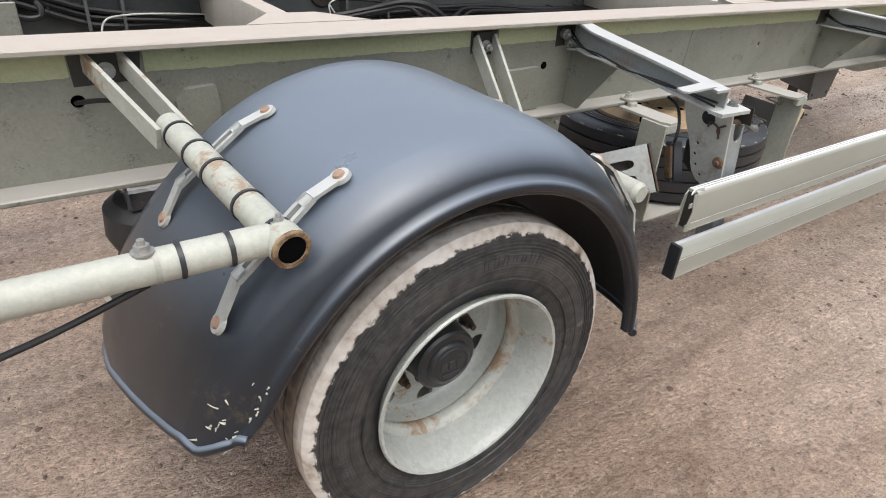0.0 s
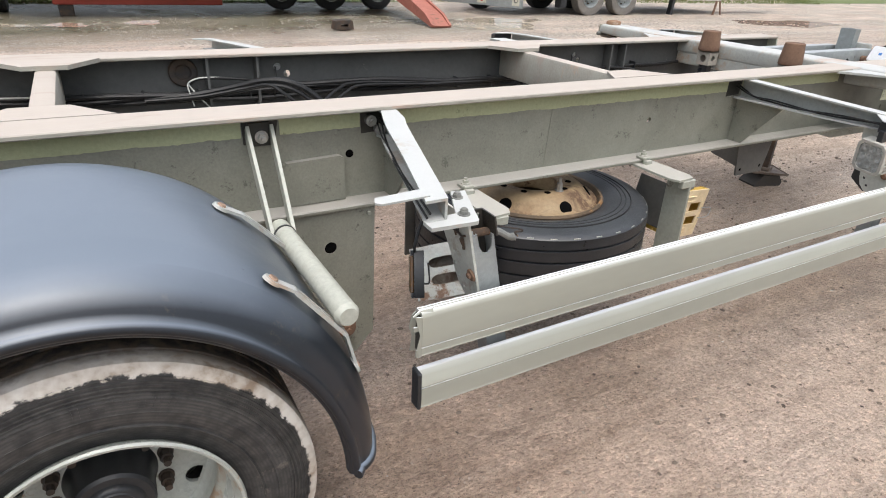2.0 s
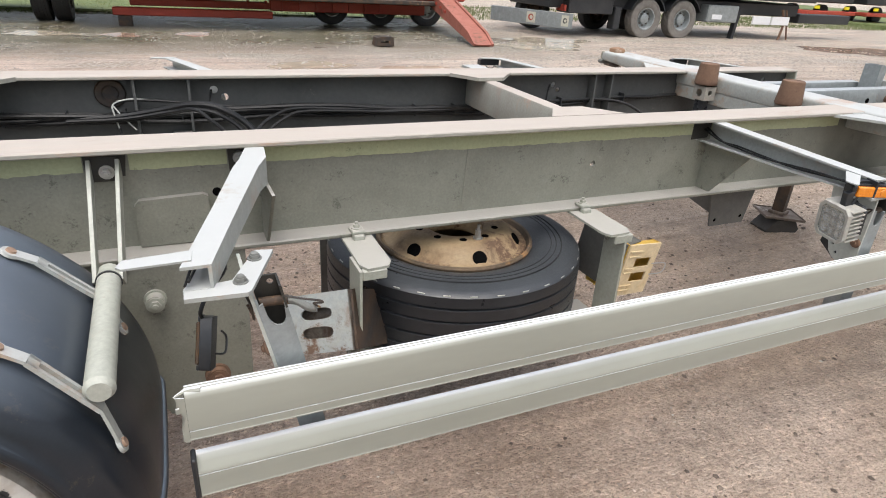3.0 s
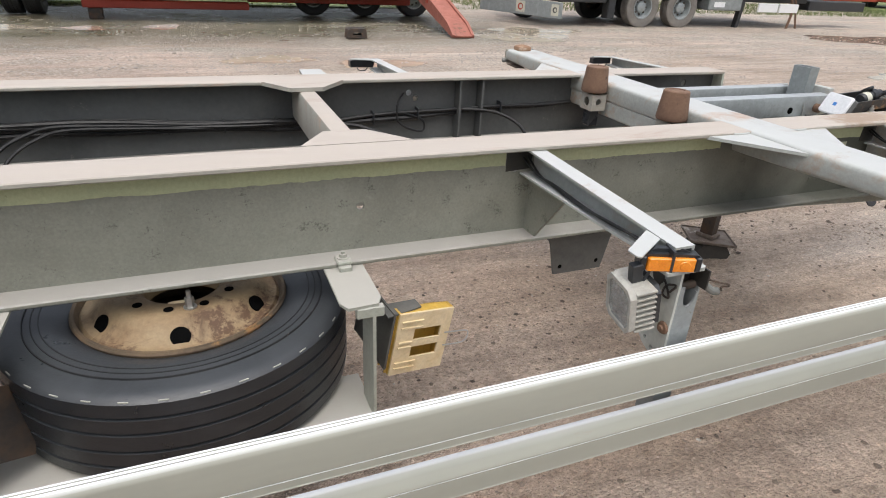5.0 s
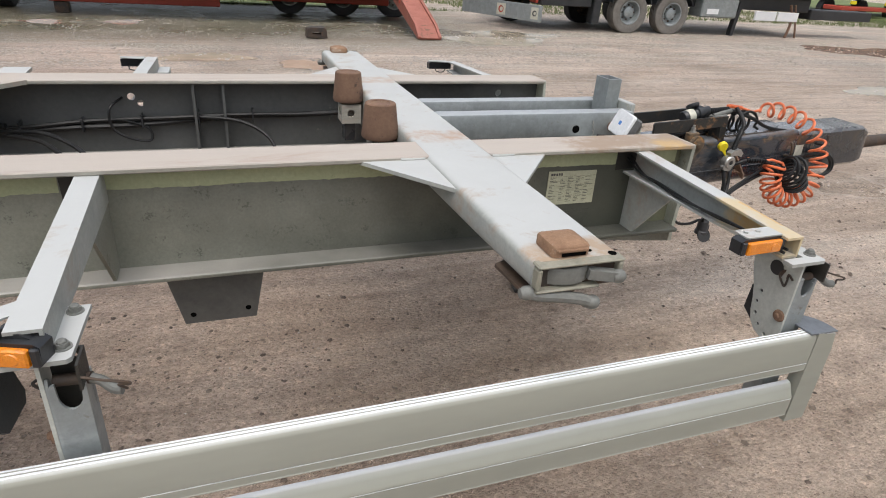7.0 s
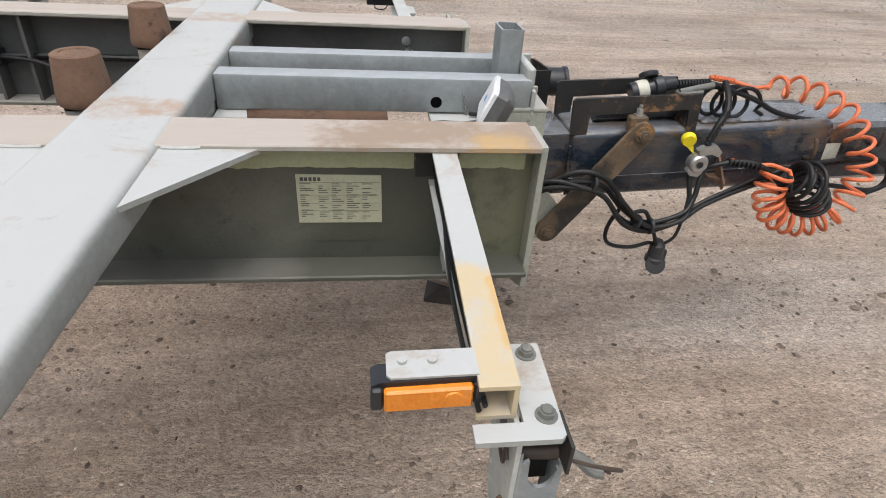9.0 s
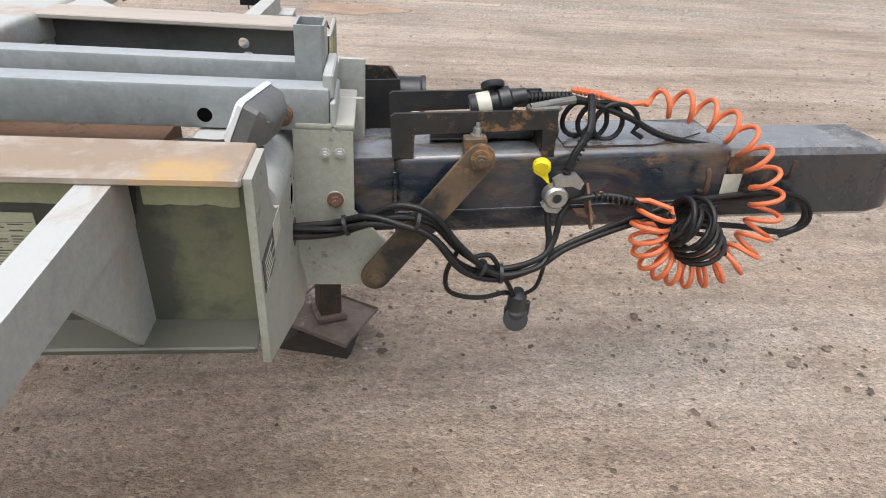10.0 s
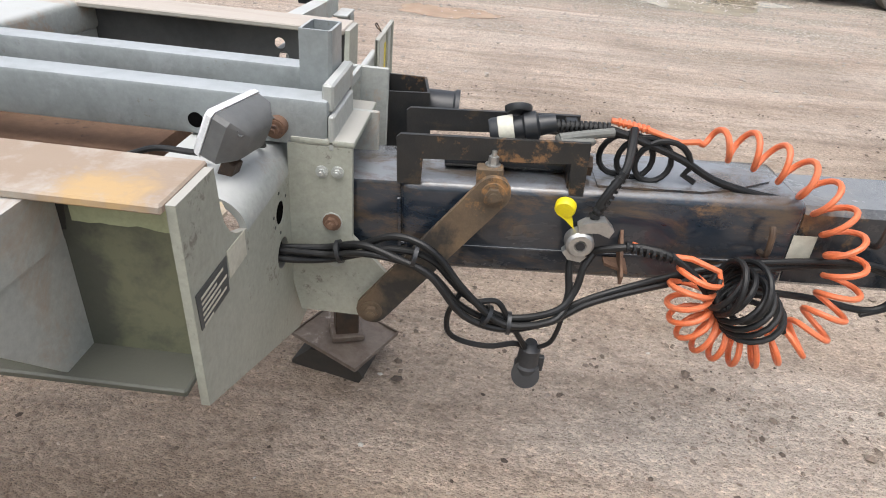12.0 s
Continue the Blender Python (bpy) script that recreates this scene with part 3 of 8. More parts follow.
def box(bm, x0, x1, y0, y1, z0, z1, bev=0.0, m=None, segs=1):
    """A box between two corners, with bevelled edges if asked."""
    r = bmesh.ops.create_cube(bm, size=1.0)
    vs = r["verts"]
    for v in vs:
        v.co = Vector(((x0 + x1) / 2 + v.co.x * (x1 - x0), (y0 + y1) / 2 + v.co.y * (y1 - y0), (z0 + z1) / 2 + v.co.z * (z1 - z0)))
    if bev > 0:
        es = list({e for v in vs for e in v.link_edges})
        out = bmesh.ops.bevel(bm, geom=es, offset=bev, segments=segs, affect="EDGES", profile=0.5)
        vs = list({v for f in out["faces"] for v in f.verts} | {v for v in vs if v.is_valid})
    if m is not None:
        bmesh.ops.transform(bm, matrix=m, verts=vs)
    return vs


AXES = {"x": (1, 2, 0), "y": (0, 2, 1), "z": (0, 1, 2)}


def put(axis, u, v, w):
    co = [0, 0, 0]
    a, b, c = AXES[axis]
    co[a], co[b], co[c] = u, v, w
    return Vector(co)


def ring(u, v, r, k=16):
    return [(u + r * math.cos(2 * math.pi * i / k), v + r * math.sin(2 * math.pi * i / k)) for i in range(k)]


def plate(bm, axis, outline, w0, w1, holes=(), m=None):
    """A flat plate across an axis: an outline in the other two axes, with holes (loops or (u, v, radius)), between w0 and w1."""
    loops = [outline] + [ring(*h) if len(h) == 3 and not isinstance(h[0], tuple) else h for h in holes]
    made, walls = [], []
    for w in (w0, w1):
        edges, level = [], []
        for lp in loops:
            vs = [bm.verts.new(put(axis, u, v, w)) for u, v in lp]
            level.append(vs)
            edges += [bm.edges.new((vs[i], vs[(i + 1) % len(vs)])) for i in range(len(vs))]
        bmesh.ops.triangle_fill(bm, use_beauty=True, use_dissolve=False, edges=edges)
        made.append(level)
    for a, b in zip(*made):
        for i in range(len(a)):
            j = (i + 1) % len(a)
            bm.faces.new((a[i], a[j], b[j], b[i]))
    vs = [v for lev in made for lp in lev for v in lp]
    if m is not None:
        bmesh.ops.transform(bm, matrix=m, verts=vs)
    return vs


def catmull(pts, steps):
    pts = [Vector(p) for p in pts]
    out = []
    for i in range(len(pts) - 1):
        p0, p1, p2, p3 = pts[max(i - 1, 0)], pts[i], pts[i + 1], pts[min(i + 2, len(pts) - 1)]
        for s in range(steps):
            t = s / steps
            out.append(0.5 * (2 * p1 + (p2 - p0) * t + (2 * p0 - 5 * p1 + 4 * p2 - p3) * t * t + (3 * p1 - p0 - 3 * p2 + p3) * t ** 3))
    out.append(pts[-1])
    return out


def tube(bm, pts, r, segs=8, steps=6, caps=True):
    """A round tube along a smooth line through points. r: one radius, or one at each end."""
    line = catmull(pts, steps) if steps > 1 else [Vector(p) for p in pts]
    r0, r1 = r if isinstance(r, tuple) else (r, r)
    rings, side = [], None
    for i, p in enumerate(line):
        d = (line[min(i + 1, len(line) - 1)] - line[max(i - 1, 0)]).normalized()
        if side is None:
            side = d.cross(Vector((0.3, 0.2, 1))).normalized()
        side = (side - d * side.dot(d)).normalized()
        up = d.cross(side)
        rad = r0 + (r1 - r0) * i / max(len(line) - 1, 1)
        rings.append([bm.verts.new(p + rad * (math.cos(a) * side + math.sin(a) * up)) for a in (2 * math.pi * k / segs for k in range(segs))])
    for a, b in zip(rings, rings[1:]):
        for k in range(segs):
            bm.faces.new((a[k], a[(k + 1) % segs], b[(k + 1) % segs], b[k]))
    if caps:
        bm.faces.new(rings[0])
        bm.faces.new(rings[-1][::-1])


def lathe(bm, prof, axis, centre, segs=32, a0=0.0, a1=360.0, mats=None):
    """Turn a profile of (radius, place along the axis) about an axis through the centre."""
    c = Vector(centre)
    full = abs(a1 - a0) >= 359.9
    k = segs if full else segs + 1
    rows = []
    for r, w in prof:
        row = []
        for i in range(k):
            a = radians(a0 + (a1 - a0) * i / segs)
            row.append(bm.verts.new(c + put(axis, r * math.cos(a), r * math.sin(a), w)))
        rows.append(row)
    for j, (p, q) in enumerate(zip(rows, rows[1:])):
        for i in range(segs):
            f = bm.faces.new((p[i], p[(i + 1) % k], q[(i + 1) % k], q[i]))
            if mats:
                f.material_index = mats[j]
    return rows


def disc(bm, axis, u, v, r, w0, w1, segs=16):
    rows = lathe(bm, [(r, w0), (r, w1)], axis, (0, 0, 0), segs)
    for row in rows:
        for p in row:
            p.co += put(axis, u, v, 0)
    for row in rows:
        bm.faces.new(row)


def bolt(bm, axis, u, v, w, r=0.012, h=0.01, out=-1):
    """A hexagonal bolt head on a washer, standing out along an axis."""
    disc(bm, axis, u, v, r * 1.5, w, w + out * 0.003, 14)
    disc(bm, axis, u, v, r, w + out * 0.003, w + out * h, 6)
    disc(bm, axis, u, v, r * 0.5, w + out * h, w + out * h * 1.6, 10)


def bar(bm, a, b, width, thick, up=(0, 0, 1)):
    """A flat bar from a to b; width across the up direction, thickness along it."""
    a, b = Vector(a), Vector(b)
    d = (b - a).normalized()
    s = d.cross(Vector(up)).normalized()
    n = s.cross(d)
    ends = []
    for p in (a, b):
        ends.append([bm.verts.new(p + s * sx * width / 2 + n * sn * thick / 2) for sx, sn in ((-1, -1), (1, -1), (1, 1), (-1, 1))])
    for k in range(4):
        bm.faces.new((ends[0][k], ends[0][(k + 1) % 4], ends[1][(k + 1) % 4], ends[1][k]))
    bm.faces.new(ends[0])
    bm.faces.new(ends[1][::-1])


def ground_z(x, y):
    """The yard's slight fall, with ruts and bumps."""
    z = 0.010 * max(-8.0, min(x - 2.0, 10.0))
    near = max(0.0, min(1.0, (4.6 - abs(y - 1.0)) / 1.2)) * max(0.0, min(1.0, (9.0 - abs(x - 3.2)) / 2.0))
    z += 0.018 * math.exp(-((x / 0.5) ** 2 + ((y + 0.95) / 0.5) ** 2))
    if near <= 0.0:
        return z
    r = 0.010 * noise.noise(Vector((x * 0.9, y * 2.2, 0.3))) + 0.006 * noise.noise(Vector((x * 3.1, y * 4.3, 1.7)))
    r += 0.0045 * noise.noise(Vector((x * 11, y * 13, 5.1))) + 0.002 * noise.noise(Vector((x * 27, y * 31, 2.1)))
    r += 0.003 * noise.noise(Vector((x * 2.5 + y * 0.4, y * 17, 8.3)))
    z += near * r
    return z


# ---- the yard ----
def sheet(name, xs, ys, zf, material, label, category):
    bm = B()
    grid = [[bm.verts.new((x, y, zf(x, y))) for x in xs] for y in ys]
    for a, b in zip(grid, grid[1:]):
        for i in range(len(xs) - 1):
            bm.faces.new((a[i], a[i + 1], b[i + 1], b[i]))
    return tagged(part(name, bm, material, None, "", 180), label, category, kind="structure")


def steps(lo, hi, fine0, fine1, step):
    out, v = [], fine0
    while v < fine1 - 1e-6:
        out.append(v)
        v += step
    out.append(fine1)
    d, w = step, fine1
    while w < hi:
        d *= 1.25
        w += d
        out.append(w)
    d, w = step, fine0
    while w > lo:
        d *= 1.25
        w -= d
        out.insert(0, w)
    return out


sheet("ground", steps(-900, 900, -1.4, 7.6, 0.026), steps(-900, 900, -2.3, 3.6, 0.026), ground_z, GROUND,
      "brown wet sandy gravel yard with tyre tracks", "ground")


def puddle(name, cx, cy, rx, ry, seed, material, label, z=None):
    rng = random.Random(seed)
    ph = [rng.uniform(0, 6.28) for _ in range(4)]
    bm = B()
    vs = []
    base = ground_z(cx, cy) + 0.004 if z is None else z
    for i in range(56):
        a = 2 * math.pi * i / 56
        k = 1 + 0.16 * math.sin(2 * a + ph[0]) + 0.13 * math.sin(3 * a + ph[1]) + 0.1 * math.sin(5 * a + ph[2]) + 0.06 * math.sin(9 * a + ph[3])
        px = cx + rx * k * math.cos(a)
        level = base if z is not None else 0.004 + 0.010 * max(-8.0, min(px - 2.0, 10.0))
        vs.append(bm.verts.new((px, cy + ry * k * math.sin(a), level)))
    bm.faces.new(vs)
    return tagged(part(name, bm, material), label, "puddle", kind="structure")


puddle("puddle", 2.62, 7.08, 0.52, 0.38, 3, MUD_WATER, "oval shallow puddle of tan water")
puddle("puddle", 4.12, 6.5, 0.53, 0.42, 4, MUD_WATER, "wide shallow puddle of tan water")
puddle("puddle", -0.05, 10.75, 0.34, 0.3, 5, RED_WATER, "round reddish puddle beside the low loader")
puddle("puddle", 1.2, 10.9, 0.34, 0.34, 6, RED_WATER, "small reddish puddle beside the low loader")
puddle("puddle", -1.3, 10.9, 0.6, 0.35, 10, MUD_WATER, "dark shallow puddle of muddy water")
puddle("puddle", 17.1, 8.4, 1.6, 0.9, 7, RED_WATER, "long reddish muddy puddle")
puddle("puddle", 7.9, 9.1, 0.85, 0.75, 8, MUD_WATER, "broad wet patch of shallow water")
puddle("puddle", 8.6, 10.1, 1.0, 0.5, 9, MUD_WATER, "shallow water standing behind the tipper")
puddle("puddle", 12.2, 4.2, 0.9, 0.35, 11, MUD_WATER, "shallow puddle in the open yard")


def scatter(name, n, box4, size, material, label, seed, keep=None):
    """Loose stones lying on the ground: small uneven lumps, joined."""
    rng = random.Random(seed)
    verts, faces = [], []
    base = [(0, 0, 1), (0.9, 0, 0.25), (0.28, 0.86, 0.2), (-0.73, 0.53, 0.25), (-0.73, -0.53, 0.2), (0.28, -0.86, 0.25), (0.1, 0.1, -0.6)]
    tri = [(0, 1, 2), (0, 2, 3), (0, 3, 4), (0, 4, 5), (0, 5, 1), (6, 2, 1), (6, 3, 2), (6, 4, 3), (6, 5, 4), (6, 1, 5)]
    x0, x1, y0, y1 = box4
    for _ in range(n):
        x, y = rng.uniform(x0, x1), rng.uniform(y0, y1)
        if keep and not keep(x, y, rng):
            continue
        s = size[0] + (size[1] - size[0]) * rng.random() ** 3
        a, f = rng.uniform(0, 6.28), rng.uniform(0.5, 1.0)
        c, d, z = math.cos(a), math.sin(a), ground_z(x, y) + s * 0.12
        k = len(verts)
        for bx, by, bz in base:
            q = rng.uniform(0.75, 1.2)
            bx, by = bx * s * q, by * s * q * f
            verts.append((x + c * bx - d * by, y + d * bx + c * by, z + bz * s * 0.6 * q))
        faces += [(k + i, k + j, k + m) for i, j, m in tri]
    me = bpy.data.meshes.new(name)
    me.from_pydata(verts, [], faces)
    me.materials.append(material)
    return tagged(new(name, me), label, "gravel", kind="stuff")


def patchy(x, y, rng):
    return rng.random() < 0.25 + 1.3 * max(0.0, noise.noise(Vector((x * 0.8, y * 1.3, 9.0))))


def in_patches(x, y, rng):
    k = noise.noise(Vector((x * 0.55 + y * 0.1, y * 1.5, 4.0))) + 0.5 * noise.noise(Vector((x * 2.3, y * 4.1, 7.0)))
    return rng.random() < 0.2 + 1.7 * max(0.0, k + 0.05)


scatter("gravel", 7000, (-1.5, 9.5, -2.2, 4.5), (0.0018, 0.011), NEAR_STONE, "pale and dark loose pebbles strewn over the damp mud", 3, in_patches)
scatter("gravel", 9000, (0.5, 13, 6.4, 9.8), (0.008, 0.032), STONE, "pale broken stones strewn across the wet yard", 8, patchy)
scatter("gravel", 26000, (-4, 18, 3.6, 12.3), (0.006, 0.03), STONE, "coarser grey gravel on the far side of the yard", 4, patchy)
scatter("sand_crumbs", 110000, (-1.3, 8.0, -2.0, 2.4), (0.002, 0.009), CRUMB, "small crumbs of damp brown sand", 6, in_patches)
scatter("soil_clods", 22000, (-1.0, 9.5, -1.8, 3.5), (0.003, 0.016), SOIL_CLOD, "dark clods of soil on the yard", 5, in_patches)
scatter("soil_clods", 700, (4.3, 7.4, -1.6, 1.8), (0.005, 0.026), SOIL_CLOD, "larger dark clods of soil fallen from wheels", 15, in_patches)

# ---- the container trailer ----
trailer = thing("container_trailer", "grey-green steel container chassis trailer with sand-dusted rails, parked", "trailer")

TOP, BOT = 1.004, 0.712          # rail height
WEB, IN, OUT = 0.505, 0.43, 0.582  # web plane and flange edges from the centre line
TOP_OUT = 0.566                   # the top flange is a little narrower
X0, X1 = -1.7, 4.172


def gusset_outline(s, xa, xb, ta, tb, tip):
    return [(xa, s * IN), (ta, s * tip), (tb, s * tip), (xb, s * IN)]


for s in (-1, 1):
    y0, y1 = sorted((s * IN, s * OUT))
    bm = B()
    holes = [(1.989, 0.853, 0.011), (-0.539, 0.885, 0.014), (2.435, 0.955, 0.013), (2.455, 0.925, 0.013), (0.8, 0.955, 0.012), (3.945, 0.955, 0.013)]
    if s > 0:
        holes = [(0.83, 0.935, 0.016), (0.87, 0.905, 0.015), (2.47, 0.93, 0.014), (2.5, 0.905, 0.013), (3.98, 0.935, 0.016), (3.99, 0.9, 0.015)]
    wy = sorted((s * (WEB - 0.004), s * (WEB + 0.004)))
    plate(bm, "y", [(X0, BOT + 0.01), (X1, BOT + 0.01), (X1, TOP - 0.012), (X0, TOP - 0.012)], wy[0], wy[1], holes)
    rail = part("rail", bm, PAINT_WEB_END if s < 0 else PAINT_FAR, trailer, "grey-green longitudinal I-beam rail")
    bm = B()
    box(bm, X0, X1, min(s * IN, s * TOP_OUT), max(s * IN, s * TOP_OUT), TOP - 0.014, TOP, 0.003)
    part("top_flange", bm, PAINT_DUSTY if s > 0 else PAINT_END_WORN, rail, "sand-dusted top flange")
    bm = B()
    box(bm, X0, X1, y0, y1, BOT, BOT + 0.013, 0.003)
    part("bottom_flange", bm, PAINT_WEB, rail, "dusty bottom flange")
    for xa, xb, ta, tb in ((-0.155, 0.175, -0.06, 0.075), (1.85, 2.165, 1.935, 2.06)):
        bm = B()
        plate(bm, "z", gusset_outline(s, xa, xb, ta, tb, 0.3), TOP - 0.014, TOP + 0.001)
        part("gusset_plate", bm, PAINT_DUSTY, rail, "sand-dusted gusset plate")

# Strip of pale green film under the near top flange, torn along its lower edge.
for a, b in ((-1.7, -0.545), (-0.405, 0.45), (0.552, 0.785), (0.875, 2.42), (2.515, 3.235), (3.46, 3.93), (4.02, 4.155)):
    bm = B()
    k = max(3, int((b - a) / 0.012))
    up, lo = [], []
    for i in range(k + 1):
        x = a + (b - a) * i / k
        tear = 0.004 * noise.noise(Vector((x * 9, 2, 0))) + 0.003 * noise.noise(Vector((x * 60, 4, 0)))
        tear += 0.008 * max(0.0, noise.noise(Vector((x * 23, 7, 0))) - 0.25)
        up.append((x, TOP - 0.0145))
        lo.append((x, 0.935 + tear))
    plate(bm, "y", up + lo[::-1], -WEB - 0.0065, -WEB - 0.004)
    part("green_strip", bm, GREEN_FILM, trailer, "torn pale green film strip on the rail web")

# Bare greasy patches where the film is cut away round the roots.
for a, b in ((-0.545, -0.405), (0.45, 0.552), (0.785, 0.875), (2.42, 2.515), (3.93, 4.02)):
    bm = B()
    plate(bm, "y", [(a + 0.004, 0.915), (b - 0.012, 0.92), (b - 0.002, TOP - 0.0145), (a + 0.002, TOP - 0.0145)], -WEB - 0.0052, -WEB - 0.004,
          [h for h in ((0.8, 0.955, 0.012), (2.435, 0.955, 0.013), (3.945, 0.955, 0.013)) if a + 0.012 < h[0] - h[2] * 0.4 and h[0] + h[2] < b and h[0] - h[2] > a + 0.003])
    part("bare_patch", bm, GREASE_AND_SHADE, trailer, "dark greasy bare patch on the web")

# Raised patch, weld seam and stiffeners on the webs.
bm = B()
plate(bm, "y", [(0.55, 0.728), (0.73, 0.728), (0.728, 0.855), (0.715, 0.862), (0.56, 0.856), (0.548, 0.84)], -WEB - 0.024, -WEB - 0.004)
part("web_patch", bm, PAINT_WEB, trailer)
bm = B()
plate(bm, "y", [(-0.36, 0.728), (-0.27, 0.728), (-0.262, 0.86), (-0.27, 0.9), (-0.335, 0.895), (-0.355, 0.87)], -WEB - 0.024, -WEB - 0.004)
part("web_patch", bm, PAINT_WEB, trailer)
# Black cup for the shade behind the cable hole.
bm = B()
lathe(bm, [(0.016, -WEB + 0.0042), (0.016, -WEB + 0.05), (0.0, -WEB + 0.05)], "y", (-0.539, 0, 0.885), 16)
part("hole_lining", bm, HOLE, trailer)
bm = B()
bar(bm, (1.49, -WEB - 0.0045, 0.725), (1.5, -WEB - 0.0045, 0.935), 0.005, 0.003, (0, 1, 0))
part("weld_seam", bm, PAINT_WEB, trailer)
for x in (-0.595, -0.394, -0.286, 0.54, 0.735, 2.69, 2.797):
    bm = B()
    box(bm, x - 0.005, x + 0.005, IN + 0.012, WEB - 0.004, BOT + 0.013, TOP - 0.014)
    part("web_stiffener", bm, PAINT_FAR, trailer)
bm = B()
lathe(bm, [(0.0, WEB - 0.009), (0.026, WEB - 0.01), (0.032, WEB - 0.018), (0.05, WEB - 0.018), (0.055, WEB - 0.012), (0.055, WEB - 0.004)], "y", (0.455, 0, 0.93), 28)
part("web_bush", bm, RUST_BLACK, trailer, "round welded bush in the web")

# Cross members between the rails.
for x, w in ((0.008, 0.033), (2.002, 0.033)):
    bm = B()
    box(bm, x - w, x + w, -WEB + 0.004, WEB - 0.004, 0.845, TOP - 0.0145, 0.012, segs=2)
    part("cross_member", bm, PAINT_DUSTY, trailer, "pale dusty box-section cross member")
bm = B()
box(bm, 0.655, 0.735, -WEB + 0.004, WEB - 0.004, 0.69, 0.775, 0.01, segs=2)
part("cross_member", bm, PAINT_PALE, trailer, "low pale cross member")
bm = B()
plate(bm, "z", [(2.03, TOP_OUT), (2.13, TOP_OUT), (2.125, 0.69), (2.035, 0.69)], TOP - 0.014, TOP - 0.002)
part("outer_tab", bm, PAINT_PALE, trailer)

# Front twist-lock bolster across the rails.
BX0, BX1 = 3.289, 3.476


def bolster_beam():
    """Box beam whose underside rises towards both tips; long edges rounded."""
    bm, rows = B(), []
    for y, low in ((-1.188, 0.95), (-0.9, 0.936), (-0.56, 0.922), (0.56, 0.922), (0.9, 0.936), (1.188, 0.95)):
        o = []
        for cx, cz, a0 in ((BX1, 1.006, 0), (BX0, 1.006, 90), (BX0, low, 180), (BX1, low, 270)):
            r = 0.016
            mx, mz = cx + (-r if cx > 3.4 else r), cz + (-r if cz > 0.98 else r)
            o += [(mx + r * math.cos(radians(a0 + t)), mz + r * math.sin(radians(a0 + t))) for t in (0, 30, 60, 90)]
        rows.append([bm.verts.new((x, y, z)) for x, z in o])
    n = len(rows[0])
    for a, b in zip(rows, rows[1:]):
        for i in range(n):
            bm.faces.new((a[i], a[(i + 1) % n], b[(i + 1) % n], b[i]))
    bm.faces.new(rows[0])
    bm.faces.new(rows[-1][::-1])
    return bm


bolster = part("bolster_beam", bolster_beam(), BOLSTER_PAINT, trailer, "broad pale-grey cross beam with rounded edges and rubbed brown bands")
bm = B()
box(bm, BX0 + 0.004, BX1 - 0.004, -WEB + 0.004, WEB - 0.004, 0.862, 0.93, 0.006)
part("deep_middle", bm, PAINT_PALE, bolster)
for s in (-1, 1):
    for o in ([(3.112, s * 0.56), (BX0 + 0.002, s * 0.56), (BX0 + 0.002, s * 0.792)], [(3.648, s * 0.56), (BX1 - 0.002, s * 0.56), (BX1 - 0.002, s * 0.782)]):
        bm = B()
        plate(bm, "z", o, TOP - 0.018, TOP - 0.008)
        part("gusset_plate", bm, PAINT_PALE, bolster)
    for xa, xb in ((BX0 - 0.07, BX0 - 0.004), (BX1 + 0.004, BX1 + 0.07)):
        bm = B()
        tube(bm, [(xa, s * TOP_OUT, TOP - 0.006), ((xa + xb) / 2, s * (TOP_OUT + 0.001), TOP - 0.007), (xb, s * TOP_OUT, TOP - 0.006)], 0.004, 6, 3)
        part("weld_bead", bm, PAINT_PALE, bolster)
    # open pocket end with the lock's lower parts
    ya, yb = sorted((s * 1.178, s * 1.207))
    for o in ((BX0 + 0.003, BX1 - 0.05, 0.9485, 0.9555), (BX0 + 0.002, BX0 + 0.012, 0.9555, 0.998), (BX1 - 0.016, BX1 - 0.006, 0.9575, 0.998), (BX0 + 0.002, BX1 - 0.004, 0.998, 1.0055)):
        bm = B()
        box(bm, o[0], o[1], ya, yb, o[2], o[3], 0.003)
        part("pocket_rim", bm, POCKET_PAINT, bolster)
    bm = B()
    box(bm, BX0 + 0.011, BX1 - 0.011, min(s * 1.187, s * 1.191), max(s * 1.187, s * 1.191), 0.947, 0.997)
    part("pocket_back", bm, RUST_BLACK, bolster, "dark rusty inside of the pocket")

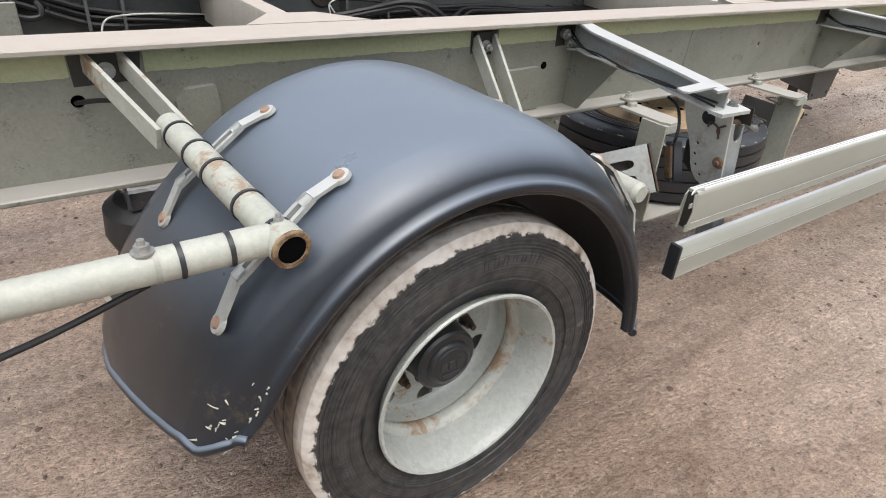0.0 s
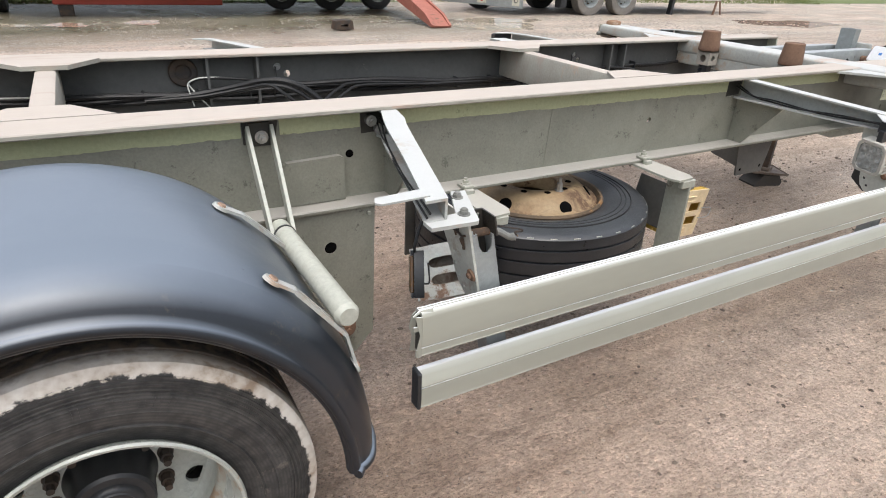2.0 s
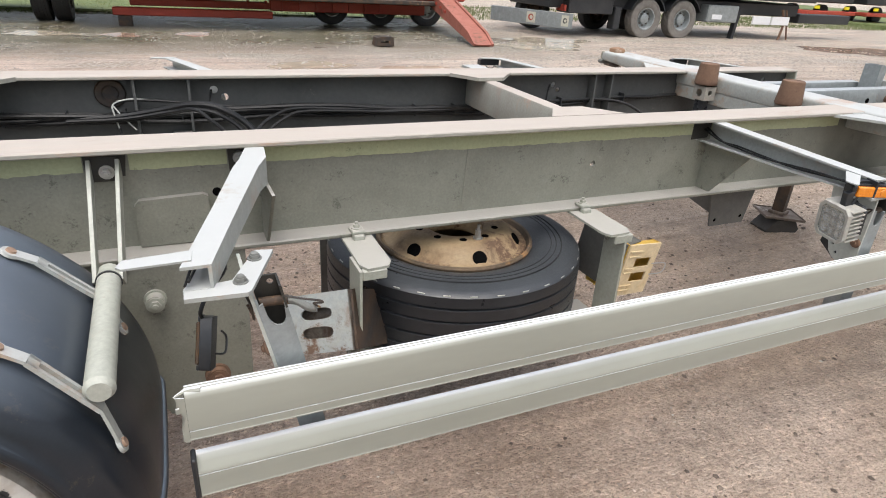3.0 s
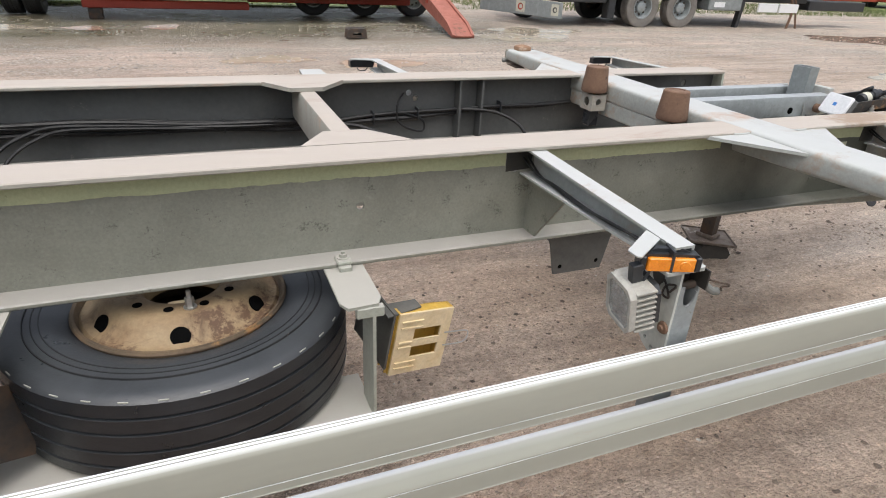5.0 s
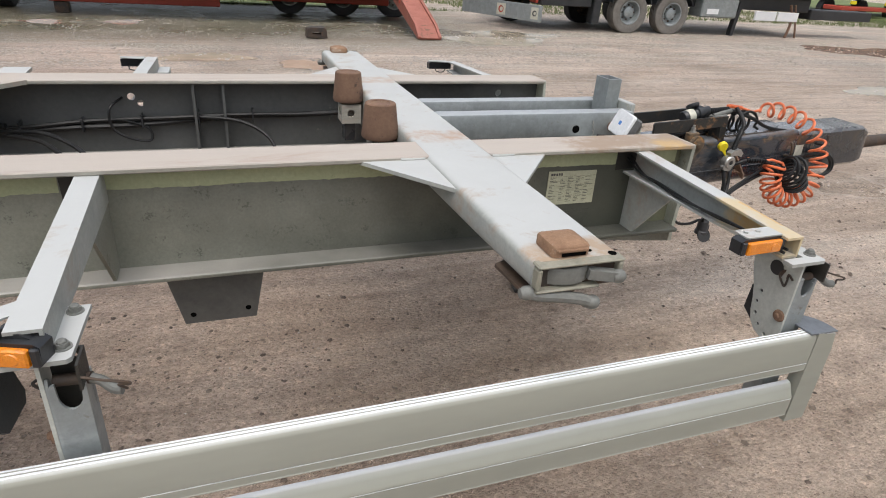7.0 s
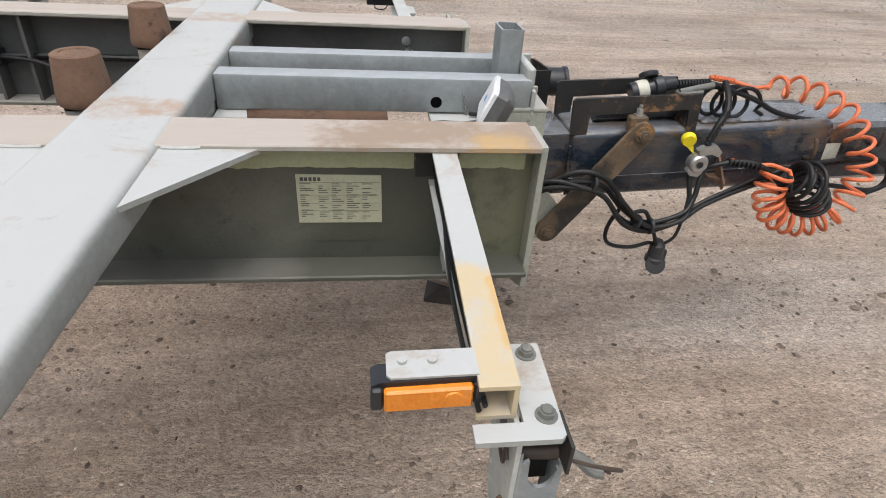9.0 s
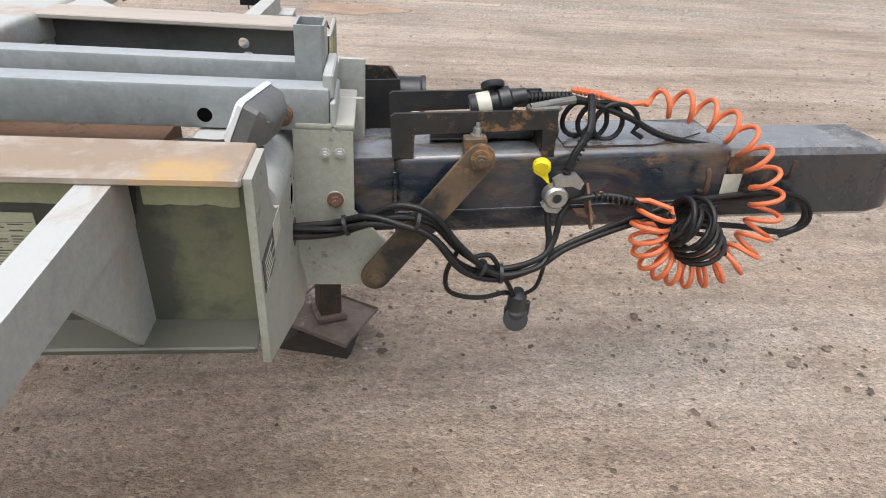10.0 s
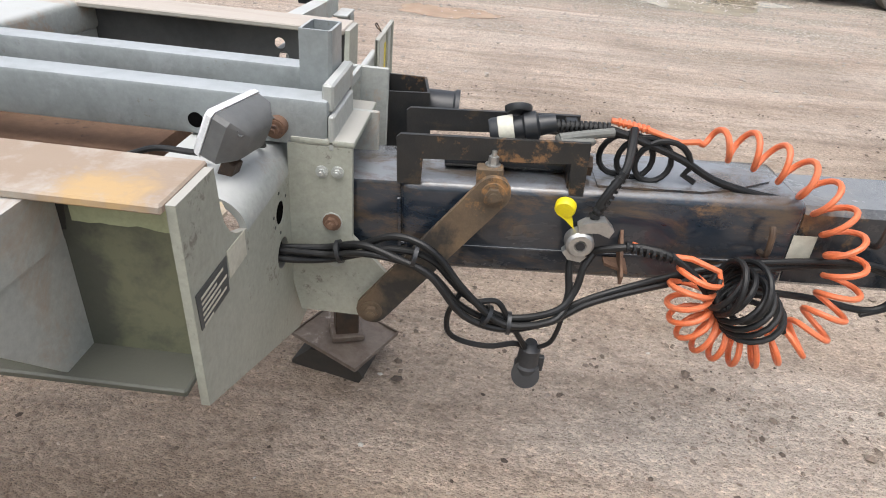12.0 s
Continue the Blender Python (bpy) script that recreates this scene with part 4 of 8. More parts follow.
for s in (-1, 1):
    y = s * 1.147
    lock = thing("twist_lock", "rusty brown container twist lock on the bolster end", "twist lock", "twist locks on the bolster")
    bm = B()
    rows = []
    for z, hx, hy in ((1.0062, 0.037, 0.034), (1.0075, 0.039, 0.0365), (1.0245, 0.0395, 0.037), (1.0285, 0.0375, 0.0345), (1.0335, 0.027, 0.024), (1.0365, 0.014, 0.012)):
        o = []
        for cx, cy, a0 in ((hx, hy, 0), (-hx, hy, 90), (-hx, -hy, 180), (hx, -hy, 270)):
            r = 0.3 * hy
            o += [(cx - math.copysign(r, cx) + r * math.cos(radians(a0 + t)), cy - math.copysign(r, cy) + r * math.sin(radians(a0 + t))) for t in (0, 30, 60, 90)]
        rows.append([bm.verts.new((3.368 + u + 0.0012 * noise.noise(Vector((u * 90, v * 90, z * 60))), y + v, z)) for u, v in o])
    for p, q in zip(rows, rows[1:]):
        for i in range(16):
            bm.faces.new((p[i], p[(i + 1) % 16], q[(i + 1) % 16], q[i]))
    bm.faces.new(rows[-1])
    bm.faces.new(rows[0][::-1])
    part("head", bm, RUST_PALE, lock, "rusty brown domed head")
    bm = B()
    box(bm, 3.347, 3.397, min(y + s * 0.0362, y + s * 0.0378), max(y + s * 0.0362, y + s * 0.0378), 1.009, 1.0158)
    part("slot", bm, HOLE, lock)
    bm = B()
    box(bm, 3.336, 3.402, min(y + s * 0.034, y + s * 0.0395), max(y + s * 0.034, y + s * 0.0395), 1.0165, 1.0235, 0.002)
    part("lip", bm, RUST_PALE, lock)
    for u, v, r in ((3.4165, 0.016, 0.0065), (3.4555, 0.036, 0.0085)):
        bm = B()
        disc(bm, "z", u, y + s * v, r, 1.0055, 1.0066, 16)
        part("collar_hole", bm, HOLE, lock)
    bm = B()
    lathe(bm, [(0.0, 0.925), (0.03, 0.925), (0.03, 0.948)], "z", (3.38, y, 0), 16)
    part("shank", bm, RUST_BLACK, lock)
    bm = B()
    lathe(bm, [(0.0, 0.9557), (0.062, 0.9562), (0.07, 0.961), (0.0715, 0.985), (0.068, 0.993), (0.0, 0.995)], "z", (3.362, y - s * 0.0125, 0), 32)
    part("locking_drum", bm, LOCK_GREY, lock, "grimy cast drum in the pocket")
    bm = B()
    bar(bm, (3.398, y + s * 0.052, 0.979), (3.452, y + s * 0.064, 0.9735), 0.02, 0.019)
    lathe(bm, [(0.0, -0.016), (0.01, -0.014), (0.0135, -0.006), (0.0135, 0.004), (0.009, 0.011), (0.0, 0.0125)], "x", (3.458, y + s * 0.065, 0.9725), 14)
    part("locking_lug", bm, LOCK_GREY, lock, "grimy cast locking lug")
    bm = B()
    tube(bm, [(3.282, y + s * 0.043, 0.946), (3.305, y + s * 0.05, 0.941), (3.345, y + s * 0.054, 0.936), (3.385, y + s * 0.058, 0.929), (3.408, y + s * 0.06, 0.921)], (0.0105, 0.0118), 10, 4)
    for u, v, w in ((3.282, 0.043, 0.946), (3.412, 0.061, 0.92)):
        lathe(bm, [(0.0, -0.0155), (0.009, -0.0135), (0.0135, -0.004), (0.0135, 0.006), (0.0095, 0.013), (0.0, 0.0155)], "x", (u, y + s * v, w), 14)
    part("handle", bm, LOCK_GREY, lock, "worn cast handle with knobs")
    bm = B()
    plate(bm, "z", [(3.282, s * 1.05), (3.325, s * 1.03), (3.33, s * 1.15), (3.29, s * 1.165)], 0.9265, 0.9335)
    part("release_plate", bm, RUST_BLACK, lock, "dark steel plate below the pocket")

# Rubber container buffers behind the bolster.
for y in (0.243, -0.252):
    buf = thing("rubber_buffer", "brown conical rubber buffer on a grey bracket", "buffer", "buffers behind the bolster")
    bm = B()
    lathe(bm, [(0.0, 0.968), (0.054, 0.968), (0.057, 0.974), (0.056, 0.99), (0.048, 1.064), (0.047, 1.072), (0.043, 1.075), (0.03, 1.075), (0.029, 1.073), (0.0, 1.073)], "z", (3.24, y, 0), 28)
    part("cone", bm, RUST, buf, "rust-brown rubber cone")
    bm = B()
    plate(bm, "x", [(y - 0.042, 0.89), (y + 0.042, 0.89), (y + 0.042, 0.968), (y - 0.042, 0.968)], 3.208, 3.216, [(y, 0.925, 0.02)])
    plate(bm, "y", [(3.216, 0.89), (3.28, 0.89), (3.28, 0.968), (3.216, 0.968)], y - 0.042, y - 0.035, [(3.242, 0.928, 0.014)])
    plate(bm, "y", [(3.216, 0.89), (3.28, 0.89), (3.28, 0.968), (3.216, 0.968)], y + 0.035, y + 0.042)
    box(bm, 3.208, 3.28, y - 0.042, y + 0.042, 0.961, 0.968)
    part("bracket", bm, PAINT_DUSTY, buf)
    bm = B()
    box(bm, 3.22, 3.262, y - 0.03, y + 0.03, 0.82, 0.89, 0.003)
    part("support", bm, BLACK_PAINT, buf)

# Two longitudinal tubes from the bolster to the front, and the open post on them.
for ya, yb, xe in ((-0.123, -0.058, 4.262), (0.08, 0.14, 4.23)):
    bm = B()
    box(bm, BX1 + 0.0005, xe, ya, yb, 0.908, 0.998, 0.008, segs=2)
    t = part("front_tube", bm, GALV, trailer, "galvanised square tube")
    bm = B()
    disc(bm, "y", 4.016, 0.937, 0.0145, ya - 0.0015, ya + 0.002, 20)
    part("tube_hole", bm, HOLE, t, "round drilled hole")
    bm = B()
    plate(bm, "z", [(BX1 + 0.0005, ya - 0.05), (3.555, ya - 0.05), (3.535, yb), (BX1 + 0.0005, yb)], 0.895, 0.907)
    part("support_tab", bm, PAINT_PALE, t)
bm = B()
plate(bm, "z", [(4.187, -0.032), (4.242, -0.032), (4.248, -0.026), (4.248, 0.056), (4.242, 0.062), (4.193, 0.062), (4.187, 0.056)], 0.93, 1.1, [[(4.192, -0.027), (4.243, -0.027), (4.243, 0.057), (4.192, 0.057)]])
post = part("square_post", bm, GALV, trailer, "open-topped square tube post")
bm = B()
box(bm, 4.2485, 4.27, -0.112, 0.066, 0.975, 1.025, 0.004)
part("stop_plate", bm, PAINT_PALE, trailer)
bm = B()
box(bm, 4.2625, 4.274, -0.126, 0.05, 0.905, 0.972, 0.003)
part("end_plate", bm, PAINT_PALE, trailer)
bm = B()
plate(bm, "x", [(0.06, 0.78), (0.17, 0.78), (0.17, 0.99), (0.06, 0.99)], 4.26, 4.268, [[(0.07, 0.8), (0.16, 0.8), (0.16, 0.97), (0.07, 0.97)]])
box(bm, 4.2, 4.33, 0.17, 0.178, 0.78, 0.99, 0.003)
box(bm, 4.2, 4.33, 0.052, 0.06, 0.78, 0.93, 0.003)
part("channel_bracket", bm, PAINT_PALE, trailer)

# Housing under the tubes that holds the drawbar's rear end.
bm = B()
box(bm, 3.3, 3.9, -0.1, 0.1, 0.66, 0.85, 0.012, segs=2)
part("drawbar_housing", bm, RUST, trailer, "dirty brown square housing of the drawbar")

# Front end: folded cross member with a deep face plate.
half_face = [(-0.556, 1.0), (-0.443, 1.0), (-0.436, 0.93), (-0.43, 0.91), (-0.415, 0.887), (-0.395, 0.872), (-0.36, 0.858), (-0.345, 0.853)]
face = half_face + [(-y, z) for y, z in half_face[::-1]] + [(0.549, 0.666), (0.1, 0.455), (-0.1, 0.455), (-0.549, 0.666)]
bm = B()
plate(bm, "x", face, 4.1725, 4.185, [(-0.186, 0.797, 0.023), (-0.182, 0.706, 0.032), (0.182, 0.706, 0.032)])
front = part("front_plate", bm, PAINT, trailer, "grey-green front end plate with cable holes")
bm = B()
prof = [(4.0, 0.905), (4.1, 0.905)] + [(4.13 + 0.0555 * math.sin(radians(a)), 0.8495 + 0.0555 * math.cos(radians(a))) for a in range(0, 91, 9)]
prof += [(4.1735, 0.8495)] + [(4.13 + 0.0435 * math.sin(radians(a)), 0.8495 + 0.0435 * math.cos(radians(a))) for a in range(81, -1, -9)] + [(4.0, 0.893)]
plate(bm, "y", prof, -0.35, 0.35)
box(bm, 4.0, 4.1, -0.5, -0.351, 0.886, 0.8985)
box(bm, 4.0, 4.1, 0.351, 0.5, 0.886, 0.8985)
part("folded_cross_member", bm, PAINT_PALE, trailer, "folded steel cross member, worn to yellow primer at the corner")
lab = None
for s in (-1, 1):
    bm = B()
    plate(bm, "z", [(4.06, s * 0.43), (4.165, s * 0.43), (4.168, s * 0.38), (4.15, s * 0.353), (4.06, s * 0.353)], 0.893, 0.8995)
    part("notch_floor", bm, PAINT_RUBBED, front, "bare yellow primer in the notch")
for yy, zz, rr_ in ((-0.186, 0.797, 0.0245), (-0.182, 0.706, 0.034), (0.182, 0.706, 0.034)):
    bm = B()
    lathe(bm, [(rr_, 4.172), (0.0, 4.1722)] if rr_ > 0.03 else [(rr_ - 0.0005, 4.1835), (0.0, 4.1835)], "x", (0, yy, zz), 24)
    part("hole_lining", bm, HOLE, front)
for yy, zz in ((-0.188, 0.838), (-0.19, 0.756), (-0.222, 0.804), (-0.15, 0.815), (-0.218, 0.782)):
    bm = B()
    disc(bm, "x", yy, zz, 0.0035, 4.1845, 4.1857, 8)
    part("drill_hole", bm, BLACK_PLASTIC, front)
bm = B()
plate(bm, "x", [(-0.544, 0.861), (-0.439, 0.859), (-0.441, 0.798), (-0.54, 0.8)], 4.1855, 4.1865)
lab = part("type_plate", bm, LABEL_DARK, trailer, "dark riveted type plate with unreadable lines")
for i in range(6):
    bm = B()
    z = 0.848 - i * 0.009
    w = (0.075, 0.05, 0.085, 0.06, 0.08, 0.03)[i]
    box(bm, 4.187, 4.1875, -0.532, -0.532 + w, z - 0.002, z + 0.002)
    part("print_line", bm, LABEL_WHITE, lab)
bm = B()
plate(bm, "x", [(-0.435, 0.864), (-0.364, 0.86), (-0.363, 0.814), (-0.433, 0.815)], 4.1855, 4.1865)
part("sticker", bm, LABEL_WHITE, trailer, "blank cream sticker")

# Painted-over plate under the data sheet.
bm = B()
plate(bm, "y", [(3.724, 0.768), (3.862, 0.768), (3.861, 0.79), (3.723, 0.79)], -WEB - 0.0062, -WEB - 0.0045)
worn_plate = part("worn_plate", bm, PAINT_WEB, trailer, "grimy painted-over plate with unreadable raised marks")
for cx, w in ((3.73, 0.008), (3.748, 0.012), (3.766, 0.01), (3.782, 0.014), (3.822, 0.018), (3.846, 0.009)):
    bm = B()
    box(bm, cx, cx + w, -WEB - 0.0072, -WEB - 0.0063, 0.775, 0.7825)
    part("raised_mark", bm, PAINT_WEB, worn_plate)

# Data sheet on the near rail web, with its heading and unreadable lines.
bm = B()
plate(bm, "y", [(3.7, 0.812), (3.868, 0.812), (3.866, 0.919), (3.699, 0.921)], -WEB - 0.0065, -WEB - 0.0045)
sheet_label = part("data_sheet", bm, SHEET, trailer, "faded cream data sheet with printed lines")
rng = random.Random(11)
for r in range(17):
    z = 0.9005 - r * 0.0049
    for cx, most in ((3.706, 0.03), (3.742, 0.022), (3.768, 0.024), (3.797, 0.026), (3.828, 0.03)):
        if rng.random() < (0.55 if r in (3, 9, 12) else 0.88):
            w = rng.uniform(0.008, most)
            bm = B()
            box(bm, cx, cx + w, -WEB - 0.0070, -WEB - 0.0066, z - 0.0008, z + 0.0006)
            part("print_line", bm, INK, sheet_label)
for z in (0.9035, 0.889, 0.874, 0.857, 0.84):
    bm = B()
    box(bm, 3.704, 3.862, -WEB - 0.0069, -WEB - 0.0066, z - 0.0002, z + 0.0002)
    part("table_rule", bm, INK, sheet_label)
bm = B()
for i, w in enumerate((0.007, 0.006, 0.006, 0.006, 0.006)):
    box(bm, 3.707 + i * 0.0085, 3.707 + i * 0.0085 + w, -WEB - 0.0073, -WEB - 0.0066, 0.907, 0.9145)
part("heading_bars", bm, INK, sheet_label)

# Centre bracket that carries the drawbar.
side = [(4.185, 0.914), (4.308, 0.914), (4.31, 0.725), (4.382, 0.645), (4.39, 0.57), (4.34, 0.529), (4.2, 0.529), (4.185, 0.6)]
for s in (-1, 1):
    bm = B()
    ya, yb = sorted((s * 0.125, s * 0.113))
    plate(bm, "y", side, ya, yb)
    b_side = part("drawbar_bracket", bm, PAINT, trailer, "grey-green bolted side plate")
    if s < 0:
        for x, z, r in ((4.25, 0.862, 0.0075), (4.28, 0.864, 0.0075), (4.269, 0.755, 0.0125), (4.275, 0.668, 0.011)):
            bm = B()
            bolt(bm, "y", x, z, -0.125, r, r * 1.1)
            part("bolt", bm, RUST if r > 0.012 else PAINT_PALE, b_side)
            bm = B()
            disc(bm, "y", x, z, r * 1.65, -0.125, -0.127, 18)
            part("washer", bm, PAINT_PALE, b_side)
bm = B()
box(bm, 4.19, 4.312, -0.126, 0.126, 0.9135, 0.9275, 0.005, segs=2)
part("bracket_cover", bm, PAINT, trailer)
bm = B()
disc(bm, "y", 4.17, 0.945, 0.019, -0.145, -0.119, 20)
bolt(bm, "y", 4.17, 0.945, -0.145, 0.011, 0.012)
part("pivot_bolt", bm, RUST, trailer, "rusty pivot bolt")

# Parking leg with its foot plate.
bm = B()
box(bm, -0.035, 0.035, -0.035, 0.035, 0.05, 0.52, 0.004, pose(4.21, 0.3, 0.05, 0, 0, 20))
leg = part("parking_leg", bm, RUST_BLACK, trailer, "rusty square parking leg")
bm = B()
foot = pose(4.21, 0.295, 0.108, 0, 3, -28)
box(bm, -0.127, 0.127, -0.11, 0.11, 0, 0.008, 0.003, foot)
for e in ((-0.127, 0.127, -0.11, -0.106), (-0.127, 0.127, 0.106, 0.11), (-0.127, -0.123, -0.106, 0.106), (0.123, 0.127, -0.106, 0.106)):
    box(bm, e[0], e[1], e[2], e[3], 0.008, 0.016, 0.001, foot)
box(bm, -0.05, 0.05, -0.05, 0.05, 0.008, 0.03, 0.004, pose(4.21, 0.3, 0.108, 0, 3, 20))
part("foot_plate", bm, surface("muddy_rusty_plate", (0.2, 0.16, 0.13), (0.1, 0.07, 0.05), 0.6, scale=14, amount=0.5, grain=80, bump=0.3, speck=(0.36, 0.32, 0.28), speck_size=20, speck_at=0.68), leg, "rusty dirty foot plate")
wood = B()
plate(wood, "y", [(-0.12, 0.0), (0.1, 0.0), (0.115, 0.03), (0.075, 0.089), (-0.06, 0.089), (-0.125, 0.022)], -0.075, 0.075, (), pose(4.19, 0.28, 0.013, 0, 0, -12))
tagged(part("wooden_block", wood, WOOD), "dark wet timber block under the parking leg", "block")

# Hanging bracket under the near rail.
bm = B()
plate(bm, "y", [(2.605, 0.712), (2.865, 0.712), (2.83, 0.536), (2.645, 0.536)], -0.505, -0.497, [(2.667, 0.562, 0.008), (2.81, 0.566, 0.008)])
plate(bm, "x", [(-0.497, 0.712), (-0.2, 0.712), (-0.3, 0.58), (-0.497, 0.545)], 2.72, 2.727)
hb = part("hanging_bracket", bm, DARK_GREY, trailer, "dark grey trapezoid bracket below the rail")
for hx, hz in ((2.667, 0.562), (2.81, 0.566)):
    bm = B()
    lathe(bm, [(0.008, -0.5035), (0.0, -0.5035)], "y", (hx, 0, hz), 12)
    part("hole_lining", bm, HOLE, hb)

# Suspension hanger plate beside the wheel.
bm = B()
plate(bm, "y", [(0.36, 0.712), (0.805, 0.712), (0.797, 0.27), (0.735, 0.2), (0.56, 0.2), (0.42, 0.45)], -0.57, -0.56, [(0.663, 0.595, 0.019)])
hanger = part("hanger_plate", bm, PAINT_WEB, trailer, "tall grey-green suspension hanger plate")
bm = B()
lathe(bm, [(0.019, -0.5675), (0.0, -0.5675)], "y", (0.663, 0, 0.595), 20)
part("hole_lining", bm, HOLE, hanger)
for x, z, r, h in ((0.565, 0.592, 0.024, 0.035), (0.697, 0.313, 0.03, 0.025), (0.51, 0.694, 0.006, 0.006), (0.785, 0.69, 0.005, 0.006)):
    bm = B()
    disc(bm, "y", x, z, r * 1.2, -0.57, -0.578, 20)
    disc(bm, "y", x, z, r, -0.578, -0.57 - h, 18)
    bolt(bm, "y", x, z, -0.57 - h, r * 0.6, r * 0.4)
    part("bush", bm, RUST if z < 0.5 else PAINT, hanger)
bm = B()
box(bm, 0.55, 0.8, -0.49, 0.49, 0.5, 0.62, 0.01)
part("axle_mount", bm, PAINT, trailer)
bm = B()
disc(bm, "y", 0, 0.426, 0.065, -0.98, 0.98, 24)
part("axle", bm, BLACK_PAINT, trailer)
bm = B()
lathe(bm, [(0.0, 0.66), (0.1, 0.66), (0.125, 0.64), (0.13, 0.58), (0.11, 0.53), (0.125, 0.48), (0.12, 0.42), (0.08, 0.38), (0.0, 0.38)], "z", (-0.42, -0.52, 0), 28)
bag = part("air_bag", bm, RUBBER, trailer, "black rubber air spring")
bm = B()
box(bm, -0.5, -0.34, -0.6, -0.44, 0.66, 0.712, 0.006)
box(bm, -0.49, 0.1, -0.57, -0.45, 0.3, 0.38, 0.01)
part("mount", bm, BLACK_PAINT, bag)


# Side arms: channel outriggers that carry the side guard.
def arm(s, line, half, name_label, gus=True, rumpled=()):
    """A tapered channel arm from the web out; line: (x, y) from root to tip."""
    pts = [Vector((x, s * y, 0.992 - 0.024 * (y - 0.515) / 0.645)) for x, y in line]
    n = len(pts)
    bm = B()
    rows = []
    for i, p in enumerate(pts):
        f = i / (n - 1)
        dep = 0.085 - 0.034 * f
        x, y, z = p
        if rumpled:
            half, lift = rumpled[i]
            z += lift
        prof = [(-half, 0), (half, 0), (half, -dep), (-half, -dep), (-half, -dep + 0.006), (half - 0.006, -dep + 0.006), (half - 0.006, -0.006), (-half, -0.006)]
        rows.append([bm.verts.new((x + u, y, z + w)) for u, w in prof])
    for a, b in zip(rows, rows[1:]):
        for k in range(8):
            bm.faces.new((a[k], a[(k + 1) % 8], b[(k + 1) % 8], b[k]))
    bm.faces.new(rows[0])
    bm.faces.new(rows[-1][::-1])
    ob = part("side_arm", bm, PAINT_PALE, trailer, name_label)
    if gus:
        x = line[0][0]
        bm = B()
        plate(bm, "x", [(s * (WEB + 0.004), BOT + 0.013), (s * (OUT - 0.01), BOT + 0.013), (s * 0.73, 0.915), (s * (WEB + 0.004), 0.905)], x + half - 0.012, x + half - 0.004)
        part("arm_gusset", bm, PAINT_WEB if x < 3 else PAINT_PALE, ob, "grey-green triangular gusset")
    return ob


ARM1 = [(0.852, 0.515), (0.85, 0.57), (0.838, 0.63), (0.812, 0.7), (0.745, 0.93), (0.6735, 1.17)]
BENT = ((0.017, -0.004), (0.024, 0.002), (0.032, -0.004), (0.03, -0.002), (0.026, 0.0), (0.025, 0.0))  # half width and lift along the bent arm
ARM2 = [(2.493, 0.515), (2.496, 0.9), (2.498, 1.158)]
ARM3 = [(3.983, 0.515), (3.98, 0.9), (3.977, 1.14)]
arms = {}
for s in (-1, 1):
    for k, ln, half, lab_a in ((1, ARM1, 0.026, "bent pale-grey outrigger arm"), (2, ARM2, 0.025, "pale-grey outrigger arm"), (3, ARM3, 0.023, "outrigger arm, worn to yellow rust near the tip")):
        arms[s, k] = arm(s, ln, half, lab_a, True, BENT if k == 1 else ())

arms[-1, 3].data.materials[0] = PAINT_ARM_WORN
for xx, zz in ((0.815, 0.954), (0.843, 0.926)):
    bm = B()
    disc(bm, "y", xx, zz, 0.015, -WEB - 0.02, -WEB - 0.004, 14)
    bolt(bm, "y", xx, zz, -WEB - 0.02, 0.011, 0.012)
    part("root_bolt", bm, STEEL, arms[-1, 1], "bright zinc bolt", 25)
bm = B()
disc(bm, "y", 0.752, 0.859, 0.012, -WEB - 0.0052, -WEB - 0.003, 18)
part("web_hole", bm, HOLE, trailer, "round hole in the rail web")
bm = B()
box(bm, -1.5, -0.585, 0.346, 0.354, 0.6, 0.942, 0.003)
part("inner_panel", bm, PAINT_WEB, trailer, "dusty grey panel between the rails")



